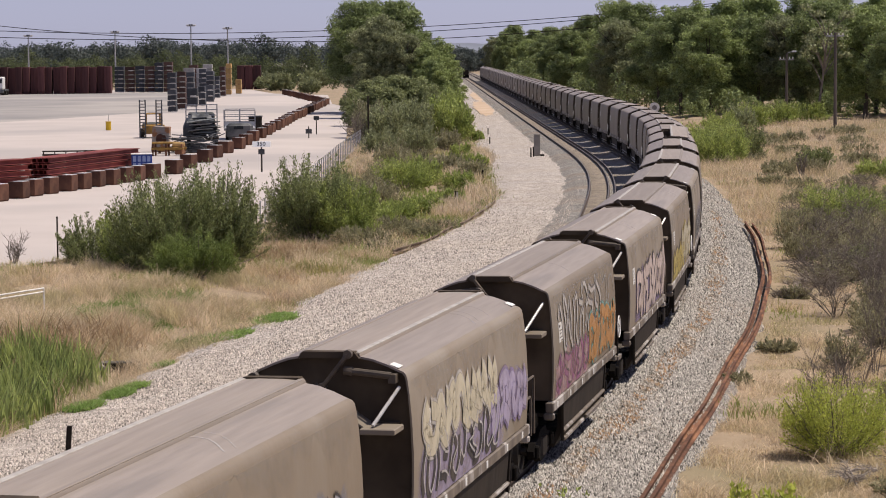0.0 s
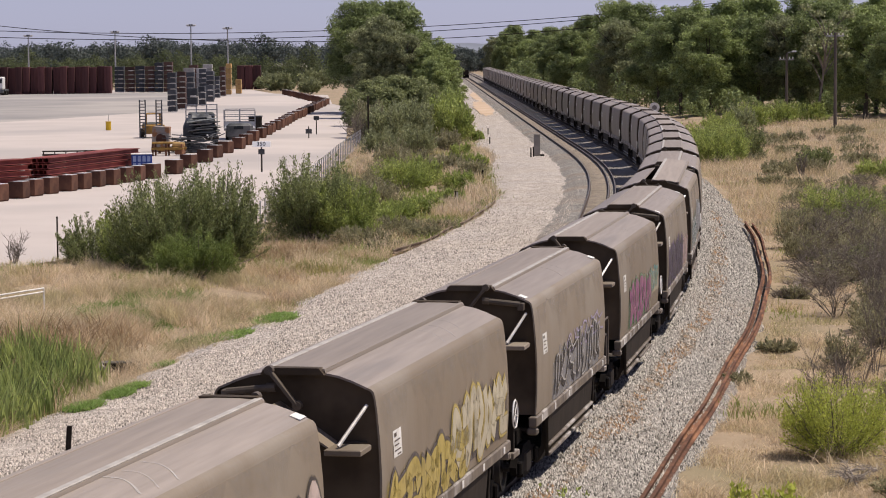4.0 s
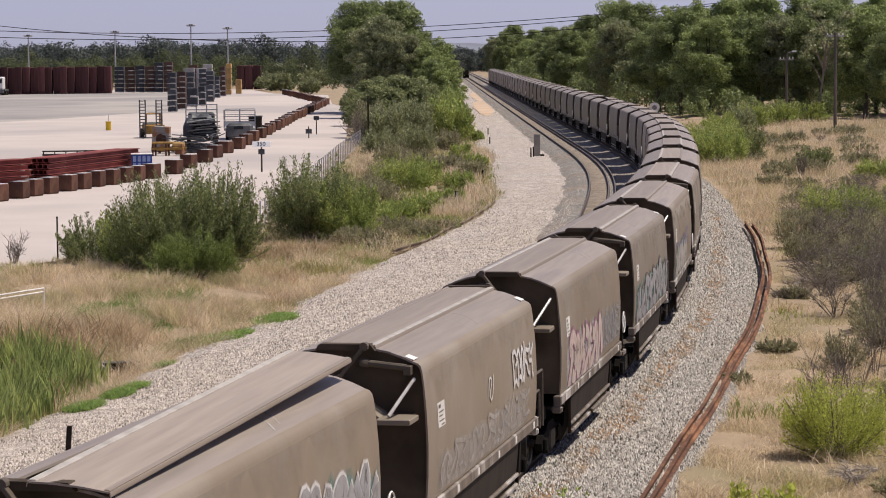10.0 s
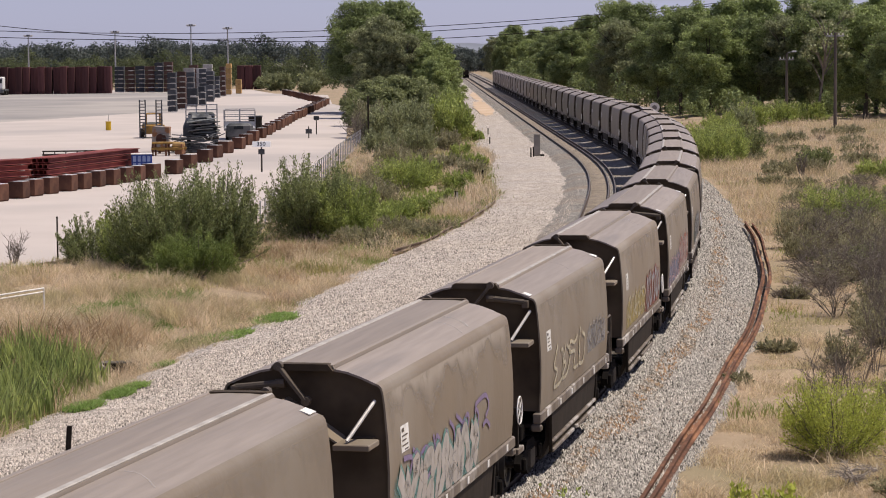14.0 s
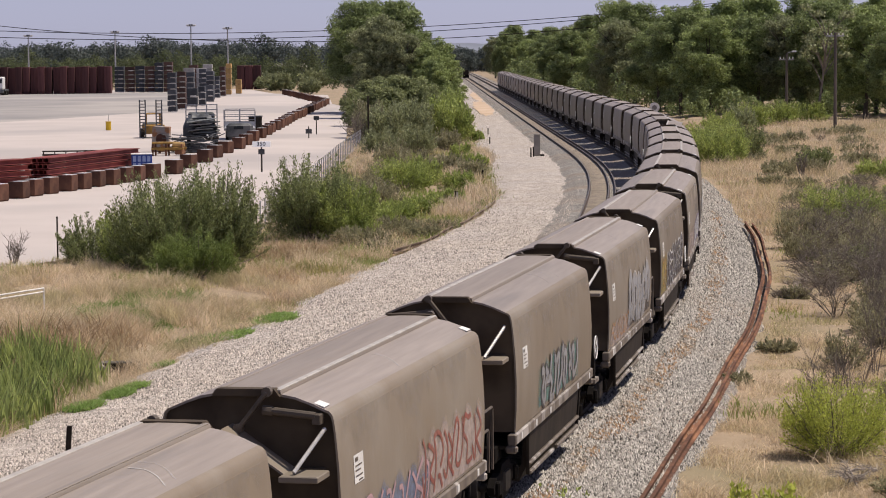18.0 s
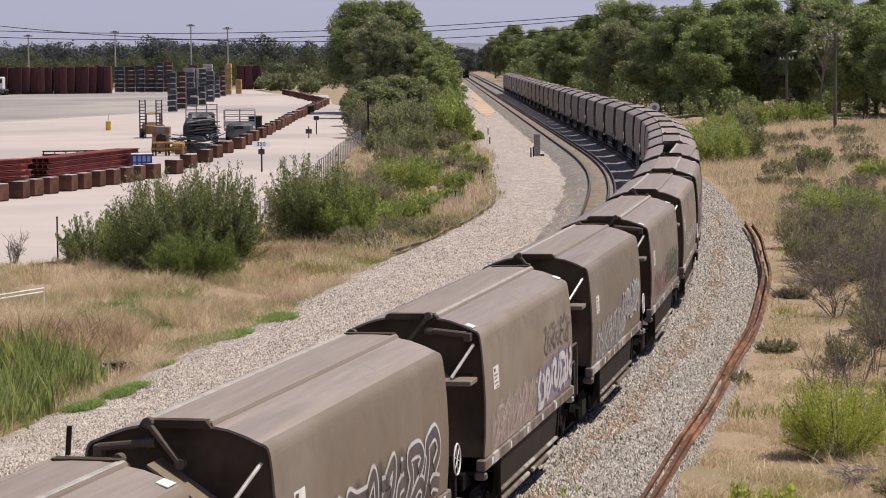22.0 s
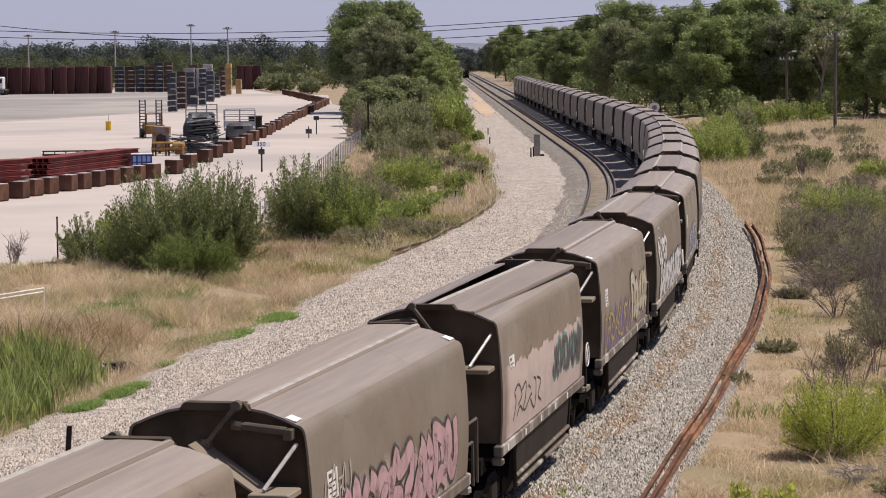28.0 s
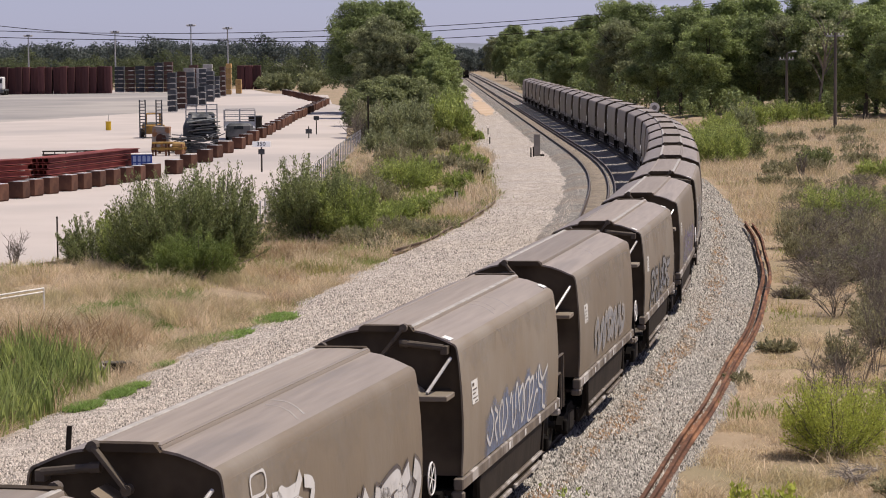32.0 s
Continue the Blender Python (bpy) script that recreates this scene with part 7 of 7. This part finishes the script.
def graffiti(k, fill, line, haze, u0, u1, v0, v1, n, seed, style="block", wear=0.5):
    """A row of n sprayed forms between u0 and u1 of the wagon's length and the heights v0 and v1."""
    w = WAGONS[k]
    r = random.Random(seed)
    sg = 1 if k % 2 == 0 else -1
    L = 2 * HALF
    if haze:
        pt = Paint(sg, 0.011)
        tops = [v0 + (v1 - v0) * (0.84 + 0.22 * math.sin(0.3 + 2.5 * i / 40) + 0.14 * math.sin(i * 0.9 + seed) + 0.10 * r.random()) for i in range(41)]
        pt.area(max(0.04, u0 * L - 0.35), min(L - 0.04, u1 * L + 0.15), max(1.405, v0 - 0.05), tops, rise=10, cover=0.9, fade=0.18)
        pt.put("paint_haze", haze, min(1.0, wear + 0.3), w, "faded " + haze + " sprayed ground")
    cell = (u1 - u0) * L / n
    forms = []
    for i in range(n):
        f = FORMS[r.randrange(len(FORMS))]
        hh = (v1 - v0) * r.uniform(0.78, 1.0)
        zz = v0 + (v1 - v0 - hh) * r.random() + 0.04
        sl, ww = r.uniform(-0.05, 0.25), cell * r.uniform(0.82, 1.08)
        for st in f:
            forms.append([(u0 * L + i * cell + (x + r.uniform(-0.13, 0.13)) * ww + sl * (z - 0.5) * hh, zz + (z + r.uniform(-0.12, 0.12)) * hh * 0.92) for x, z in st])
    fat = min(0.30, cell * 0.42) if style == "block" else min(0.17, cell * 0.25)
    if style == "thin":
        fat = 0.085
    if fill:
        if line != fill:
            po = Paint(sg, 0.016)
            for f in forms:
                po.stroke(f, fat + 0.13, 0.18)
            po.put("painted_outline", line, wear, w, line + " sprayed outline")
        pf = Paint(sg, 0.021)
        for f in forms:
            pf.stroke(f, fat, 0.16)
        pf.put("painted_piece", fill, wear, w, fill + " sprayed forms")
    else:
        po = Paint(sg, 0.016)
        for f in forms:
            po.stroke(f, fat * 0.55, 0.35)
        po.put("painted_piece", line, wear, w, line + " sprayed outline forms")
        if style == "block":
            ps = Paint(sg, 0.021)
            for f in forms:
                ps.stroke([(x + 0.10, z + 0.05) for x, z in f], 0.05, 0.4)
            ps.put("painted_edge", "shine" if line in ("black", "dark", "purple", "red", "teal", "green") else "dark", min(1.0, wear + 0.2), w)
    tagged(w, "dusty taupe hopper wagon sprayed with %s and %s graffiti" % (fill or haze or "faded", line))


TAGS = [(-7, "grey", "black", "blue", 0.2, 0.9, 1.45, 2.4, 6), (-6, "cream", "pale", None, 0.08, 0.70, 2.15, 2.85, 6), (-6, None, "black", "lilac", 0.06, 0.74, 1.42, 2.2, 7), (-6, "lilac", "purple", "lilac", 0.62, 0.98, 1.75, 2.45, 4),
        (-5, None, "pale", None, 0.10, 0.74, 2.15, 3.1, 6), (-5, None, "magenta", "pink", 0.05, 0.52, 1.42, 2.15, 5), (-5, "orange", "teal", "orange", 0.52, 0.98, 1.55, 2.35, 5), (-5, None, "grey", None, 0.80, 0.95, 2.4, 3.0, 1, "thin"),
        (-4, "rose", "black", "purple", 0.16, 0.97, 1.5, 2.55, 7), (-3, "yellow", "dark", "yellow", 0.05, 0.62, 1.42, 2.1, 6), (-3, "cream", "yellow", "dark", 0.50, 0.98, 1.6, 2.45, 5),
        (-2, None, "black", "grey", 0.22, 0.90, 1.45, 2.25, 7), (-2, None, "lilac", None, 0.4, 0.97, 2.0, 2.45, 5, "thin"), (-1, "magenta", "green", "green", 0.20, 0.74, 1.5, 2.3, 6), (-1, None, "teal", "cream", 0.74, 0.96, 1.8, 2.35, 3, "slim"),
        (0, "dark", "purple", "dark", 0.06, 0.74, 1.42, 2.4, 9, "slim"), (0, None, "pink", "rose", 0.74, 0.98, 1.45, 2.3, 3, "slim"), (1, None, "white", "teal", 0.08, 0.60, 1.42, 2.35, 6), (1, "grey", "white", "teal", 0.52, 0.98, 1.6, 2.5, 5),
        (2, "white", "white", None, 0.74, 0.96, 2.12, 2.78, 5, "thin", 0.1), (2, None, "white", None, 0.50, 0.56, 2.15, 2.6, 1, "thin", 0.1), (2, None, "pale", "pale", 0.10, 0.9, 1.5, 2.0, 8, "slim", 0.9),
        (3, "rose", "magenta", "white", 0.10, 0.62, 1.42, 2.25, 5), (3, None, "black", None, 0.15, 0.60, 1.5, 2.2, 4, "thin"), (3, None, "grey", "grey", 0.64, 0.97, 1.6, 2.3, 4, "slim", 0.8), (4, "grey", "dark", "teal", 0.06, 0.97, 1.42, 2.2, 8), (4, None, "teal", None, 0.06, 0.97, 1.9, 2.3, 8, "thin"),
        (5, "pale", "teal", "teal", 0.05, 0.66, 1.42, 2.1, 7), (5, None, "purple", None, 0.08, 0.75, 1.8, 2.35, 6, "slim"), (6, None, "cream", None, 0.16, 0.62, 1.65, 2.3, 4, "slim", 0.6), (6, None, "dark", "grey", 0.68, 0.94, 1.8, 2.3, 3, "thin", 0.8), (7, None, "cream", "yellow", 0.10, 0.55, 1.55, 2.15, 5, "slim", 0.8), (7, "grey", "red", "red", 0.58, 0.96, 1.5, 2.25, 4, "slim", 0.6),
        (8, None, "pink", "blue", 0.04, 0.55, 1.42, 2.05, 6, "slim"), (8, None, "red", "rose", 0.50, 0.97, 1.5, 2.35, 6, "slim"), (9, "grey", "dark", "teal", 0.28, 0.78, 1.55, 2.2, 5, "slim", 0.6), (10, "grey", "pale", "dark", 0.42, 0.95, 1.55, 2.5, 5), (10, None, "orange", "rose", 0.05, 0.44, 1.45, 1.9, 6, "thin", 0.7),
        (11, "dark", "white", "dark", 0.22, 0.92, 1.5, 2.3, 6, "slim"), (11, None, "orange", "yellow", 0.03, 0.22, 1.5, 2.4, 3, "thin", 0.7), (12, "white", "purple", "lilac", 0.55, 0.98, 1.5, 2.15, 5, "slim"), (12, None, "dark", None, 0.64, 0.97, 2.3, 2.85, 6, "thin", 0.2), (12, None, "rose", "rose", 0.08, 0.55, 1.45, 2.1, 5, "slim", 0.9),
        (13, None, "pale", "grey", 0.06, 0.60, 1.45, 2.1, 6, "slim"), (13, "grey", "white", None, 0.58, 0.97, 1.7, 2.35, 5, "slim", 0.6), (14, None, "red", "grey", 0.10, 0.55, 1.45, 2.1, 6, "slim"), (14, None, "green", "dark", 0.5, 0.95, 1.6, 2.3, 6, "slim", 0.6), (15, None, "white", "pale", 0.10, 0.92, 1.85, 2.25, 10, "thin", 0.6),
        (16, "pink", "black", "rose", 0.16, 0.90, 1.45, 2.35, 8), (16, None, "pale", None, 0.05, 0.2, 2.1, 2.7, 3, "thin"), (17, "dark", "teal", None, 0.58, 0.97, 1.75, 2.4, 6, "slim"), (17, None, "black", None, 0.10, 0.42, 1.6, 2.15, 3, "thin", 0.2),
        (18, None, "yellow", "purple", 0.06, 0.62, 1.45, 2.2, 7, "slim"), (18, "cream", "black", "rose", 0.62, 0.97, 1.6, 2.5, 4), (19, "white", "dark", "grey", 0.12, 0.97, 1.45, 2.1, 7, "block", 0.3), (19, "white", "white", None, 0.06, 0.36, 2.3, 2.85, 4, "slim", 0.2), (20, None, "white", "blue", 0.22, 0.85, 1.45, 2.2, 6, "slim"), (21, "grey", "pale", None, 0.25, 0.8, 1.6, 2.2, 5, "slim")]
for i, t in enumerate(TAGS):
    graffiti(*t[:9], 500 + i, *t[9:])
# a pale pink ground over most of one wagon's side, a white outlined square on another
pk = Paint(-1, 0.011)
pk.area(0.05, 2 * HALF - 0.05, 1.41, [2.60 + 0.05 * math.sin(i * 0.7) + 0.03 * math.sin(i * 2.3) for i in range(61)], rise=24, cover=0.95, fade=0.03)
pk.put("paint_ground", "rose", 0.25, WAGONS[17], "pale pink painted ground")
sq = Paint(-1, 0.016)
sq.stroke([(0.9, 2.95), (0.92, 3.17), (1.42, 3.17), (1.42, 2.95), (0.9, 2.95)], 0.05, 0.3)
sq.put("paint_square", "white", 0.1, WAGONS[19], "white outlined square")
rt = random.Random(9)
for k in range(22, LAST + 1):
    if rt.random() < 0.6:
        u = rt.uniform(0.08, 0.3)
        graffiti(k, rt.choice([None, "grey", "pale", "cream"]), rt.choice(["white", "black", "dark", "purple"]), rt.choice([None, "grey", "teal", "rose"]), u, rt.uniform(0.75, 0.97), 1.45, rt.uniform(2.1, 2.5), rt.randint(3, 5), 700 + k, "slim", 0.7)

# scuffs: pale drag marks on the roofs, dust runs below the roof edge, squares of white tape on the sills


def roof_point(sg):
    xs, zs = [p[0] for p in ROOF], [p[1] for p in ROOF]
    return lambda u, x, lift: (sg * x, sg * (-HALF + u), float(np.interp(x, xs, zs)) + lift)


TAPE = Geo().box(-0.004, 0.004, -0.07, 0.07, -0.055, 0.055).mesh("white_tape", M["whitep"])
rt = random.Random(19)
for k in range(FIRST, 23):
    sg = 1 if k % 2 == 0 else -1
    ps = Paint(sg, 0.006, roof_point(sg))
    c = rt.uniform(3.5, 6.5)
    for i in range(rt.randint(1, 3)):
        u, x = c + i * rt.uniform(0.35, 0.8), rt.uniform(0.42, 0.5)
        ps.stroke([(u, x), (u + 0.10, x + 0.14), (u + 0.05, x + 0.28), (u - 0.15, x + 0.44)], rt.uniform(0.03, 0.05), 0.6, rt.uniform(0.3, 0.9), 0.36, 0.97)
    ps.put("roof_scuff", "shine", 0.6, WAGONS[k], "pale drag marks on the roof sheet")
    pd = Paint(sg, 0.006)
    tops = [2.75 + 0.25 * math.sin(i * 0.5 + k) + 0.15 * math.sin(i * 1.7 + 2 * k) + 0.2 * rt.random() for i in range(41)]
    pd.area(0.03, 2 * HALF - 0.03, 3.26, tops, cover=0.55 if k != 5 else 0.95, fade=0.8)
    pd.put("dust_run", "dust", 1.0 if k != 5 else 0.4, WAGONS[k], "pale dust runs below the roof edge")
    for i in range(6):
        u = 0.5 + i * 1.64 + rt.uniform(-0.15, 0.15)
        if rt.random() < 0.75:
            part("white_tape", TAPE, None, WAGONS[k], "square of white tape", m=pose(sg * 1.174, sg * (-HALF + u), 1.295))


# ---- the train's run ----
def motions():
    times = [float(t) for t in range(0, 33)]
    for k, w in WAGONS.items():
        walk(w, [(t, wagon_pose(k, t)) for t in times])
    # the wheels roll on the rails with the train; those of the last wagons stay too far off to be made out
    steps = [i / 15 for i in range(0, 481)]
    for k in range(FIRST, 31):
        way = 1 if k % 2 == 0 else -1
        sets = [c for c in WAGONS[k].children if c.name.startswith("wheelset")]
        for c, y in zip(sets, AXLES):
            walk(c, [(t, Matrix.Translation((0, y, 0.51)) @ Euler((way * (wagon_centre(k, 0) - wagon_centre(k, t)) / 0.41, 0, 0)).to_matrix().to_4x4()) for t in steps])


motions()
